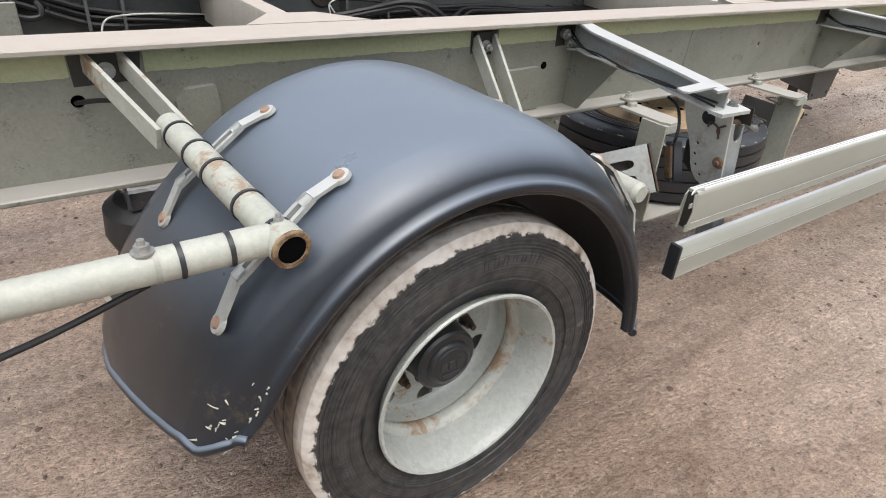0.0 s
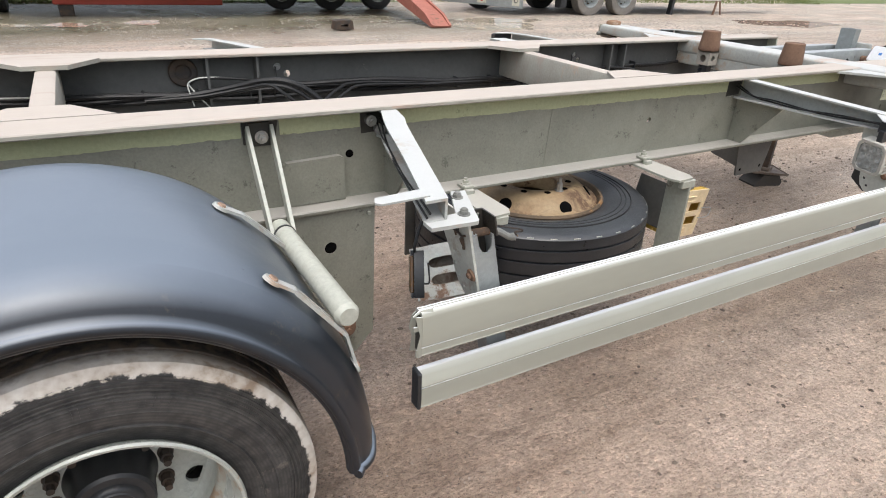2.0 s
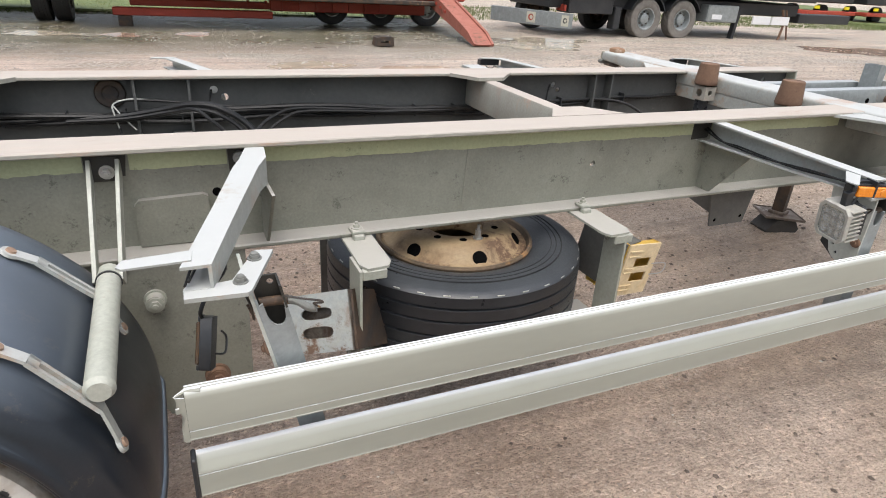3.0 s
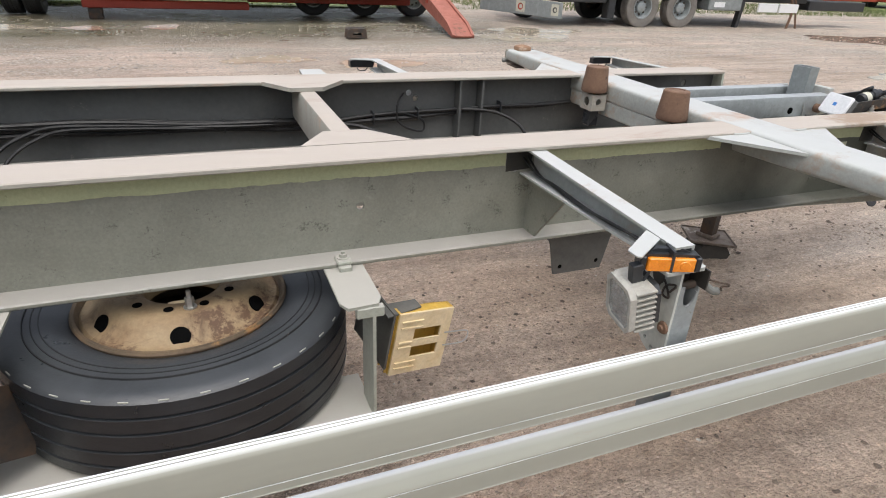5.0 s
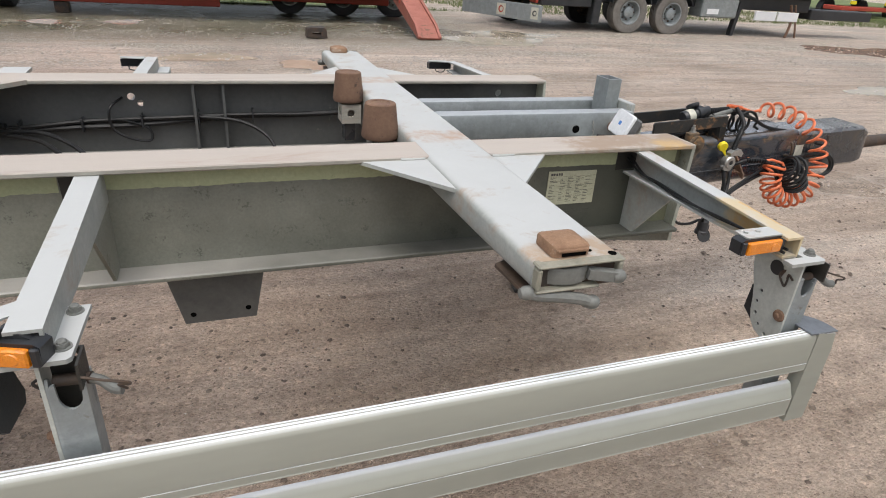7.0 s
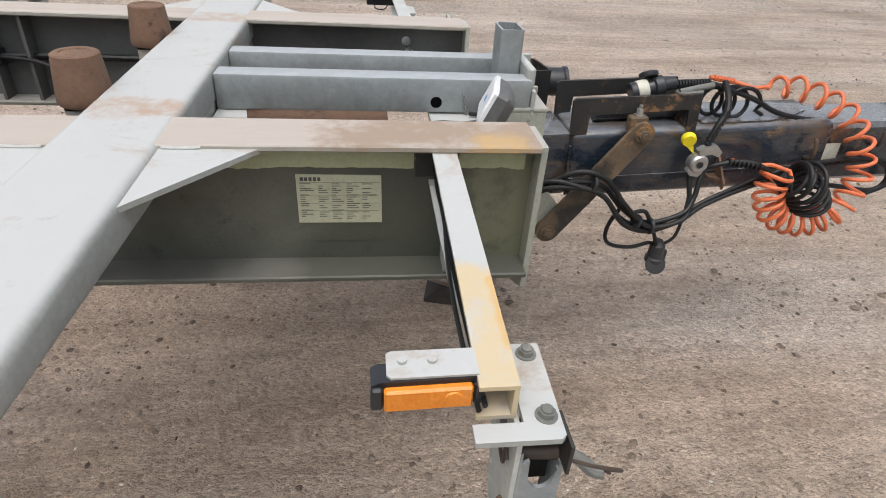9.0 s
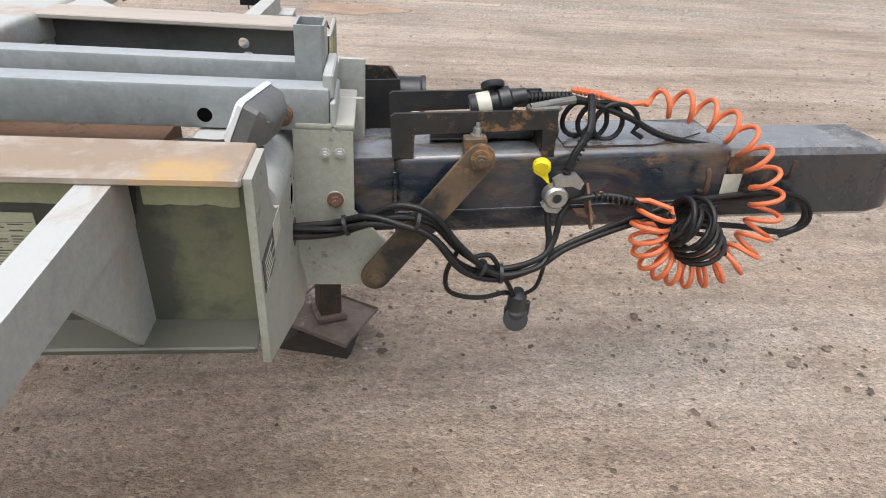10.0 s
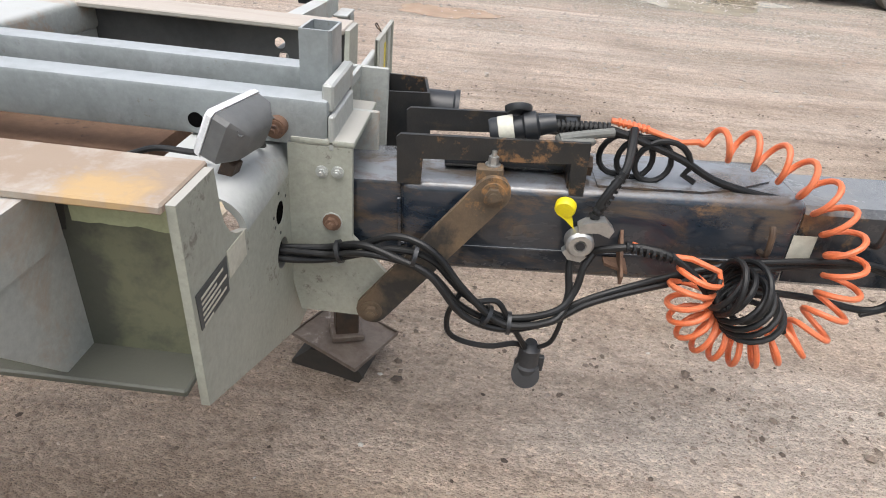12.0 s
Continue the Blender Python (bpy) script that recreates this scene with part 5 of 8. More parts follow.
# Fold-down hinge units at the arm tips.
def hinge(x, s, k, lean=0.0):
    """A bolted plate at the arm tip, a quadrant with a row of holes and a notched channel post for the guard."""
    par = arms[s, k]
    tilt = Matrix(((1, 0, -lean, lean * 0.914), (0, 1, 0, 0), (0, 0, 1, 0), (0, 0, 0, 1)))

    def piece(name, bm, mat, label=""):
        bmesh.ops.transform(bm, matrix=tilt, verts=bm.verts)
        return part(name, bm, mat, par, label)

    bm = B()
    shape = [(x - 0.057, s * 1.15), (x - 0.057, s * 1.176), (x + 0.04, s * 1.176), (x + 0.046, s * 1.17), (x + 0.05, s * 1.02), (x + 0.004, s * 1.02), (x + 0.002, s * 1.15)]
    if k == 1:
        shape = [(0.65, s * 1.16), (0.649, s * 1.197), (0.751, s * 1.203), (0.757, s * 1.197), (0.817, s * 1.044), (0.783, s * 1.038), (0.73, s * 1.15)]
    plate(bm, "z", shape, 0.914, 0.922)
    part("hinge_plate", bm, PAINT_PALE, par)
    for yy in (1.04, 1.142):
        bm = B()
        if k == 1:
            yy, x_b = (1.161, 0.743 - 0.03) if yy > 1.1 else (1.075, 0.778 - 0.03)
        else:
            x_b = x
        disc(bm, "z", x_b + 0.03, s * yy, 0.0135, 0.922, 0.924, 18)
        disc(bm, "z", x_b + 0.03, s * yy, 0.0102, 0.924, 0.931, 6)
        lathe(bm, [(0.0075, 0.931), (0.0072, 0.934), (0.005, 0.936), (0.0, 0.9365)], "z", (x_b + 0.03, s * yy, 0), 12)
        part("bolt", bm, LOCK_GREY, par, "dull zinc bolt on a washer", 25)
    bm = B()
    edge = [(1.165, 0.914), (1.028, 0.914), (1.032, 0.88), (1.042, 0.84), (1.058, 0.8), (1.066, 0.77), (1.071, 0.738), (1.08, 0.712), (1.096, 0.695), (1.12, 0.685), (1.165, 0.68)]
    rows = ((1.083, 0.797), (1.079, 0.766), (1.086, 0.737), (1.102, 0.713), (1.128, 0.699))
    plate(bm, "x", [(s * u, v) for u, v in edge], x - 0.006, x, [(s * u, v, 0.0052) for u, v in rows])
    piece("quadrant_plate", bm, PAINT_LIGHT, "pale quadrant plate with a row of holes")
    # Flush dark disc drawn for the shade in the round hole.
    bm = B()
    disc(bm, "x", s * 1.103, 0.872, 0.0185, x - 0.0068, x - 0.002, 22)
    piece("hole_plug", bm, BLACK_PLASTIC, "dark disc standing in for the round hole")
    bm = B()
    plate(bm, "x", [(s * 1.04, 0.79), (s * 1.075, 0.795), (s * 1.1, 0.69), (s * 1.09, 0.684), (s * 1.036, 0.722)], x + 0.012, x + 0.018)
    piece("rubber_flap", bm, RUBBER, "black rubber flap behind the quadrant")
    bm = B()
    plate(bm, "x", [(s * 1.118, 0.5), (s * 1.165, 0.5), (s * 1.165, 0.866), (s * 1.16, 0.88), (s * 1.152, 0.876), (s * 1.146, 0.842), (s * 1.14, 0.838), (s * 1.142, 0.8), (s * 1.118, 0.7)], x + 0.0005, x + 0.005)
    plate(bm, "x", [(s * 1.118, 0.5), (s * 1.165, 0.5), (s * 1.165, 0.866), (s * 1.118, 0.866)], x + 0.049, x + 0.054)
    notch = [(x + 0.03 + 0.0165 * math.cos(radians(t)), 0.848 + 0.026 * math.sin(radians(t))) for t in range(180, 361, 18)]
    fy = sorted((s * 1.16, s * 1.165))
    plate(bm, "y", [(x + 0.049, 0.5), (x + 0.049, 0.856), (x + 0.0475, 0.856)] + notch[::-1] + [(x + 0.0125, 0.872), (x + 0.005, 0.868), (x + 0.005, 0.5)], fy[0], fy[1])
    piece("guard_post", bm, GALV, "galvanised channel post with a notched top")
    # Dark plates in the opening above the post.
    bm = B()
    plate(bm, "y", [(x + 0.004, 0.8), (x + 0.054, 0.8), (x + 0.054, 0.9135), (x + 0.004, 0.9135)], min(s * 1.128, s * 1.133), max(s * 1.128, s * 1.133), [(x + 0.038, 0.9, 0.006)])
    plate(bm, "x", [(s * 1.133, 0.868), (s * 1.182, 0.868), (s * 1.182, 0.9135), (s * 1.133, 0.9135)], x + 0.05, x + 0.054)
    piece("lock_housing", bm, GREASE_AND_SHADE, "dark housing of the pin")
    bm = B()
    lathe(bm, [(0.0, -0.019), (0.0065, -0.018), (0.0075, -0.013), (0.0085, -0.013), (0.0135, -0.011), (0.0155, -0.0065)], "x", (x, s * 1.15, 0.766), 14)
    piece("pivot_bolt", bm, RUST, "rusty domed pivot bolt")
    bm = B()
    tube(bm, [(x + 0.008, s * 1.145, 0.866), (x + 0.05, s * 1.148, 0.866), (x + 0.06, s * 1.15, 0.866)], 0.0095, 12, 2)
    piece("locking_pin", bm, RUST_BLACK, "rusty locking pin")
    bm = B()
    tube(bm, [(x + 0.06, s * 1.152, 0.867), (x + 0.075, s * 1.158, 0.863), (x + 0.09, s * 1.166, 0.852), (x + 0.103, s * 1.17, 0.851)], (0.008, 0.0088), 10, 3)
    piece("pin_handle", bm, LOCK_GREY, "bent zinc end of the pin")
    bm = B()
    tube(bm, [(x + 0.055, s * 1.183, 0.893), (x + 0.08, s * 1.186, 0.885), (x + 0.112, s * 1.185, 0.874), (x + 0.116, s * 1.18, 0.866), (x + 0.1, s * 1.178, 0.866), (x + 0.11, s * 1.172, 0.852)], 0.0022, 6, 5)
    piece("pin_lanyard", bm, RUST_BLACK)
    rg_ = random.Random(30 + k)
    bm = B()
    pts = [(x - 0.008 - 0.006 * rg_.random(), s * (1.118 + 0.04 * f + 0.014 * rg_.uniform(-1, 1)), 0.852 + 0.02 * math.sin(f * 9.0) + 0.008 * rg_.uniform(-1, 1)) for f in (0, 0.15, 0.3, 0.45, 0.6, 0.75, 0.9, 1.0)]
    tube(bm, pts, 0.0026, 6, 5)
    piece("lanyard_loop", bm, RUST_BLACK, "tangled rusty wire")


hinge(0.755, -1, 1, 0.22)
hinge(2.507, -1, 2)
hinge(4.005, -1, 3)
for k, x in ((1, 0.755), (2, 2.522), (3, 4.005)):
    bm = B()
    box(bm, x, x + 0.05, 1.03, 1.17, 0.914, 0.922, 0.002)
    box(bm, x, x + 0.05, 1.1, 1.16, 0.52, 0.914, 0.004)
    part("far_hinge", bm, PAINT_PALE, arms[1, k])


# Side guard: two aluminium profiles.
def guard_profile(z0, z1, groove, edge, lean):
    """Closed section: bottom lip, groove line, a face that leans back from a height to the ribbed top."""
    g = z0 + groove
    o = [(-1.2128, z0 + 0.001), (-1.2128, z0 + 0.003), (-1.212, z0 + 0.004), (-1.212, g), (-1.209, g + 0.0004), (-1.209, g + 0.0018), (-1.212, g + 0.0024)]
    o += [(-1.212, edge), (-1.2113 + lean * 0.12, edge + 0.004), (-1.2105 + lean * 0.9, z1 - 0.003), (-1.207 + lean, z1)]
    y = -1.203 + lean
    while y < -1.188:
        o += [(y, z1), (y + 0.001, z1 - 0.0016), (y + 0.003, z1 - 0.0016), (y + 0.004, z1)]
        y += 0.008
    o += [(-1.184, z1), (-1.181, z1 - 0.004), (-1.181, z0 + 0.003), (-1.183, z0), (-1.209, z0)]
    return o


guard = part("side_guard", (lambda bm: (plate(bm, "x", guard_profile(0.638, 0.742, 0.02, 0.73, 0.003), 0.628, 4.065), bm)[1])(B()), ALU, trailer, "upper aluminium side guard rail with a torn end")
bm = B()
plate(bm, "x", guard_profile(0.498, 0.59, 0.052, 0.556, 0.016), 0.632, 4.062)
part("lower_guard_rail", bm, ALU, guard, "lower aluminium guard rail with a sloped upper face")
bm = B()
box(bm, 0.622, 0.6315, -1.215, -1.18, 0.495, 0.593, 0.003)
part("end_cap", bm, BLACK_PLASTIC, guard, "black plastic end cap")
# Dark sheet over the closed profile end, for the shade of its hollow.
bm = B()
box(bm, 0.6264, 0.6279, -1.209, -1.185, 0.643, 0.734)
part("hollow_end", bm, GREASE_AND_SHADE, guard, "dark sheet standing in for the shaded hollow of the profile")
bm = B()
for i, (a, b, z0, z1, tw) in enumerate(((0.616, 0.6275, 0.636, 0.655, 0.002), (0.61, 0.6275, 0.7, 0.712, 0.003))):
    box(bm, a, b, -1.212 + tw, -1.208 + tw, z0, z1, 0.001)
tube(bm, [(0.61, -1.205, 0.735), (0.63, -1.2, 0.741), (0.655, -1.203, 0.741)], (0.002, 0.006), 6, 3)
plate(bm, "y", [(0.614, 0.64), (0.6275, 0.636), (0.6275, 0.735), (0.618, 0.728), (0.611, 0.7), (0.619, 0.675)], -1.185, -1.183)
plate(bm, "y", [(0.62, 0.636), (0.6275, 0.636), (0.6275, 0.735), (0.612, 0.738), (0.617, 0.715), (0.624, 0.69), (0.617, 0.66)], -1.212, -1.21)
part("torn_edge", bm, ALU, guard, "torn bent metal edge")
bm = B()
plate(bm, "y", [(4.066, 0.745), (4.122, 0.738), (4.13, 0.69), (4.128, 0.478), (4.066, 0.478)], -1.2135, -1.18)
part("guard_end_plate", bm, ALU, guard, "upright aluminium end piece")
bm = B()
arcp = [(4.07 + 0.055 * math.cos(radians(a)), -1.2 + 0.07 * math.sin(radians(a))) for a in range(-12, 130, 12)]
plate(bm, "z", [(4.045, -1.212)] + arcp, 0.742, 0.746)
part("corner_cap", bm, CAP_GREY, guard, "grey rounded corner cap")


# ---- wheel, mudguard and its stays ----
WZ = 0.426


def tyre_profile(R, rim, w):
    """Outer half-section of a truck tyre, as (radius, distance across), from bead to bead."""
    h = w / 2
    out = [(rim - 0.006, -h * 0.78), (rim + 0.012, -h * 0.86), (rim + 0.03, -h * 0.92)]
    out += [(rim + 0.06, -h), (rim + 0.1, -h * 0.995), (R - 0.055, -h * 0.955), (R - 0.05, -h * 0.965), (R - 0.035, -h * 0.945), (R - 0.012, -h * 0.9), (R - 0.003, -h * 0.84)]
    for g in (-0.55, -0.2, 0.2, 0.55):
        out += [(R, h * (g - 0.035)), (R - 0.011, h * (g - 0.025)), (R - 0.011, h * (g + 0.025)), (R, h * (g + 0.035))]
    out += [(R - 0.003, h * 0.84), (R - 0.012, h * 0.9), (R - 0.035, h * 0.945), (R - 0.055, h * 0.955), (rim + 0.1, h * 0.995), (rim + 0.06, h), (rim + 0.03, h * 0.92), (rim - 0.006, h * 0.78)]
    return out


def muddy_tyre():
    """Black rubber with rings, a ragged crust of dried pale mud on the tread and shoulder."""
    m = RUBBER.copy()
    m.name = "tyre_with_dried_mud"
    n, l = m.node_tree.nodes, m.node_tree.links
    b = n["Principled BSDF"]
    src = b.inputs["Base Color"].links[0].from_socket
    co = n.new("ShaderNodeTexCoord")
    sep = n.new("ShaderNodeSeparateXYZ")
    l.new(co.outputs["Object"], sep.inputs["Vector"])
    flat = n.new("ShaderNodeCombineXYZ")
    l.new(sep.outputs["X"], flat.inputs["X"])
    l.new(sep.outputs["Z"], flat.inputs["Z"])
    rad = n.new("ShaderNodeVectorMath")
    rad.operation = "LENGTH"
    l.new(flat.outputs["Vector"], rad.inputs[0])
    t = n.new("ShaderNodeTexNoise")
    t.inputs["Scale"].default_value, t.inputs["Detail"].default_value = 42, 8
    l.new(co.outputs["Object"], t.inputs["Vector"])
    t2 = n.new("ShaderNodeTexNoise")
    t2.inputs["Scale"].default_value, t2.inputs["Detail"].default_value = 5, 3
    l.new(co.outputs["Object"], t2.inputs["Vector"])
    def calc(op, *vals):
        w = n.new("ShaderNodeMath")
        w.operation = op
        for sock, val in zip(w.inputs, vals):
            if isinstance(val, (int, float)):
                sock.default_value = val
            else:
                l.new(val, sock)
        return w.outputs["Value"]

    def ramp(fac, *stops):
        r = ramp_node(n, [(p, c if isinstance(c, tuple) else (c, c, c)) for p, c in stops])
        l.new(fac, r.inputs["Fac"])
        return r.outputs["Color"]

    def mix(fac, a, c):
        x = n.new("ShaderNodeMix")
        x.data_type = "RGBA"
        l.new(fac, x.inputs["Factor"])
        for sock, val in ((x.inputs["A"], a), (x.inputs["B"], c)):
            if isinstance(val, tuple):
                sock.default_value = (*val, 1)
            else:
                l.new(val, sock)
        return x.outputs["Result"]

    radius, grain, cloud = rad.outputs["Value"], t.outputs["Fac"], t2.outputs["Fac"]
    # brushed grey dust on the sidewall, in fine rings
    rings = calc("MULTIPLY_ADD", calc("SINE", calc("MULTIPLY", radius, 900.0)), 0.5, 0.5)
    film = calc("MULTIPLY", ramp(grain, (0.36, 0.05), (0.62, 0.5)), calc("MULTIPLY_ADD", rings, 0.5, 0.5))
    col = mix(film, src, (0.115, 0.11, 0.103))
    # dried mud on the shoulder, ragged towards the wall
    t3 = n.new("ShaderNodeTexNoise")
    t3.inputs["Scale"].default_value, t3.inputs["Detail"].default_value, t3.inputs["Roughness"].default_value = 16, 9, 0.72
    l.new(co.outputs["Object"], t3.inputs["Vector"])
    reach = calc("ADD", calc("MULTIPLY_ADD", grain, 0.03, radius), calc("MULTIPLY", t3.outputs["Fac"], 0.05))
    shoulder = ramp(reach, (0.4145, 0.0), (0.418, 1.0))
    tread = ramp(calc("MULTIPLY_ADD", grain, 0.05, calc("ADD", sep.outputs["Y"], 0.49)), (0.425, 1.0), (0.46, 0.0))
    crust = ramp(calc("MULTIPLY_ADD", grain, 0.5, calc("MULTIPLY_ADD", cloud, 0.75, -0.12)), (0.36, (0.3, 0.23, 0.17)), (0.46, (0.5, 0.45, 0.39)), (0.6, (0.66, 0.63, 0.58)))
    col = mix(calc("MULTIPLY", shoulder, tread), col, crust)
    # brown dirt in the grooves and over the rest of the tread
    brown = calc("MULTIPLY", ramp(radius, (0.384, 0.0), (0.392, 1.0)), ramp(grain, (0.42, 0.15), (0.6, 0.75)))
    brown = calc("MULTIPLY", brown, calc("SUBTRACT", 1.0, tread))
    col = mix(brown, col, (0.2, 0.145, 0.1))
    l.new(col, b.inputs["Base Color"])
    return m


TYRE = muddy_tyre()


def tyre_mesh(R, rim, w, marks=True):
    bm = B()
    lathe(bm, tyre_profile(R, rim, w), "y", (0, 0, 0), 96)
    if marks:
        # raised rings and moulded marks on the outer wall
        for r, q in ((rim + 0.045, 1.006), (rim + 0.075, 1.01), (R - 0.075, 1.0), (R - 0.066, 1.0), (R - 0.058, 0.985), (R - 0.05, 0.983), (R - 0.042, 0.972), (R - 0.034, 0.964), (R - 0.026, 0.948)):
            lathe(bm, [(r - 0.0022, -w / 2 * (q - 0.03)), (r - 0.001, -w / 2 * q), (r + 0.001, -w / 2 * q), (r + 0.0022, -w / 2 * (q - 0.04))], "y", (0, 0, 0), 96)
        rg = random.Random(8)
        for a0 in (35, 95, 150, 215, 280, 335):
            for i in range(rg.randint(4, 7)):
                a = radians(a0 + i * 4.4)
                m = Matrix.Rotation(-a, 4, "Y") @ Matrix.Translation((0, 0, rim + 0.094))
                hh = rg.choice((0.008, 0.011))
                for q in ((-0.006, -0.0045), (0.0045, 0.006)):
                    box(bm, q[0], q[1], -w / 2 - 0.0006, -w / 2 + 0.004, -hh, hh, 0, m)
                zz = rg.choice((-hh, 0, hh - 0.0015))
                box(bm, -0.0045, 0.0045, -w / 2 - 0.0006, -w / 2 + 0.004, zz, zz + 0.0015, 0, m)
    return bm


wheel = new("wheel")
wheel.parent = trailer
wheel.location, wheel.scale = (0.02, -1.066, 0.395), (0.966, 1, 0.966)
wheel["label"] = "muddy outer twin wheel with an off-white dished steel rim"
part("tyre", tyre_mesh(0.4, 0.232, 0.25), TYRE, wheel, "worn black tyre crusted with pale dried mud")
bm = B()
# rim, turned: flange, bead seat, barrel, disc; y counts from the tyre's middle
lathe(bm, [(0.236, -0.113), (0.241, -0.124), (0.238, -0.129), (0.232, -0.127), (0.228, -0.113), (0.223, -0.1), (0.2205, -0.068), (0.2175, -0.052), (0.2155, -0.02), (0.211, 0.012), (0.208, 0.04), (0.207, 0.058)], "y", (0, 0, 0), 72)
lathe(bm, [(0.236, -0.1), (0.228, -0.04), (0.226, 0.12)], "y", (0, 0, 0), 48)
part("rim", bm, RIM_WHITE, wheel, "off-white painted rim with rust runs")
bm = B()
hh = [(0.178 * math.cos(radians(a)), 0.178 * math.sin(radians(a)), 0.024) for a in (-88, -24, 40, 104, 168, 232)]
plate(bm, "y", ring(0, 0, 0.21, 56), 0.062, 0.072, hh + [(0, 0, 0.09)])
lathe(bm, [(0.2075, 0.04), (0.203, 0.054), (0.195, 0.0615), (0.188, 0.0618)], "y", (0, 0, 0), 56)
part("rim_disc", bm, RIM_WHITE, wheel, "off-white wheel disc with hand holes")
bm = B()
lathe(bm, [(0.2165, -0.03), (0.2125, -0.019), (0.207, -0.014), (0.2035, -0.006), (0.203, 0.004), (0.206, 0.011), (0.2115, 0.016)], "y", (0, 0, 0), 72)
part("rust_ring", bm, RIM_SEAM, wheel, "weld seam round the disc, rusty in places")
bm = B()
lathe(bm, [(0.0, -0.04), (0.05, -0.04), (0.056, -0.036), (0.06, -0.028), (0.074, -0.026), (0.08, -0.02), (0.082, 0.03), (0.09, 0.06), (0.12, 0.1), (0.2, 0.13), (0.2, 0.14), (0.0, 0.14)], "y", (0, 0, 0), 40)
lathe(bm, [(0.044, -0.0405), (0.046, -0.043), (0.049, -0.0405)], "y", (0, 0, 0), 40)
for i in range(3):
    box(bm, -0.03 + i * 0.022, -0.014 + i * 0.022, -0.0425, -0.039, -0.012, 0.012, 0.001)
box(bm, -0.025, 0.025, -0.0425, -0.039, -0.03, -0.022, 0.001)
part("hub_cap", bm, BLACK_PLASTIC, wheel, "dark grey hub cap with raised emblem")
for i in range(10):
    a = radians(36 * i + 12)
    bm = B()
    u, v = 0.112 * math.cos(a), 0.112 * math.sin(a)
    disc(bm, "y", u, v, 0.017, 0.062, 0.056, 14)
    disc(bm, "y", u, v, 0.014, 0.056, 0.036, 6)
    disc(bm, "y", u, v, 0.008, 0.036, 0.02, 10)
    part("wheel_nut", bm, RUST_BLACK, wheel)
inner = new("inner_wheel")
inner.parent = trailer
inner.location, inner.scale = (0.02, -0.77, 0.395), (0.966, 1, 0.966)
part("tyre", tyre_mesh(0.4, 0.232, 0.25, False), TYRE, inner, "inner twin tyre")
bm = B()
lathe(bm, [(0.236, -0.12), (0.222, -0.05), (0.21, 0.1)], "y", (0, 0, 0), 40)
lathe(bm, [(0.21, 0.0), (0.1, 0.01), (0.0, 0.01)], "y", (0, 0, 0), 40)
part("rim", bm, RIM_WHITE, inner)

far_wheel = new("wheel")
far_wheel.parent = trailer
far_wheel.location, far_wheel.scale, far_wheel.rotation_euler = (0.02, 1.066, 0.395), (0.966, 1, 0.966), (0, 0, math.pi)
far_wheel["label"] = "far outer twin wheel with an off-white dished steel rim"
for ch in list(wheel.children):
    ob = new(ch.name.split(".")[0], ch.data)
    ob.parent, ob.matrix_basis = far_wheel, ch.matrix_basis.copy()

# Pale blue tone on upward faces puts the sky's reflection into the colour.
MUDGUARD_MAT = surface("weathered_black_mudguard_plastic", (0.009, 0.0125, 0.018), (0.014, 0.018, 0.024), 0.32, coat=0.15, dust_sheen=(0.165, 0.198, 0.245), dust_sheen_at=0.5, dust_sheen_noise=0.06, scale=5, amount=0.45, grain=160, bump=0.03,
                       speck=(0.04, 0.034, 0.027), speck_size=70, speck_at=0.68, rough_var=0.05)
MUDGUARD_MAT.node_tree.nodes["Principled BSDF"].inputs["Coat Roughness"].default_value = 0.16


GUARD_SECTION = [(0.522, -0.652), (0.534, -0.656), (0.54, -0.668), (0.543, -0.7), (0.5445, -0.8), (0.5445, -0.95), (0.543, -1.03), (0.5405, -1.062), (0.5395, -1.075), (0.5375, -1.088),
                 (0.534, -1.112), (0.5275, -1.138), (0.5265, -1.142), (0.509, -1.181), (0.494, -1.2), (0.476, -1.212), (0.464, -1.2165), (0.4625, -1.223), (0.454, -1.231), (0.445, -1.229), (0.441, -1.221), (0.44, -1.205)]
GUARD_FROM = -2.5


def guard_end(y):
    """The rear end hangs lower on the inner side and its outer corner is rounded."""
    return 170.5 + 12.5 * max(0.0, min(1.0, (y + 1.15) / 0.45)) - 5.0 * max(0.0, min(1.0, (-1.18 - y) / 0.045)) ** 1.5


def guard_point(angle, r, y, lift=0.0):
    """A place on the mudguard: it flares out behind the wheel, and its side wall draws in at both ends."""
    f = max(0.0, min(1.3, (angle - 138.0) / 32.0)) ** 1.4
    flare = f * (0.022 + 0.026 * max(0.0, min(1.0, (y + 1.15) / 0.3)))
    side = max(0.0, 0.5405 - r)
    drawn = side
    if angle > 158:
        drawn = side * (1.0 - 0.4 * min(1.0, (angle - 158.0) / 12.0) ** 2)
        y += 0.3 * (side - drawn)
    if angle < 45:
        flare += 0.014 * (45.0 - angle) / 50.0
    if angle < 30:
        y -= 0.012 * (30.0 - angle) / 35.0
        drawn = side * (1.0 - 0.06 * ((30.0 - angle) / 35.0) ** 1.5)
    rr = r + side - drawn + flare + lift
    a = radians(angle)
    return Vector((rr * math.cos(a), y, WZ + rr * math.sin(a)))


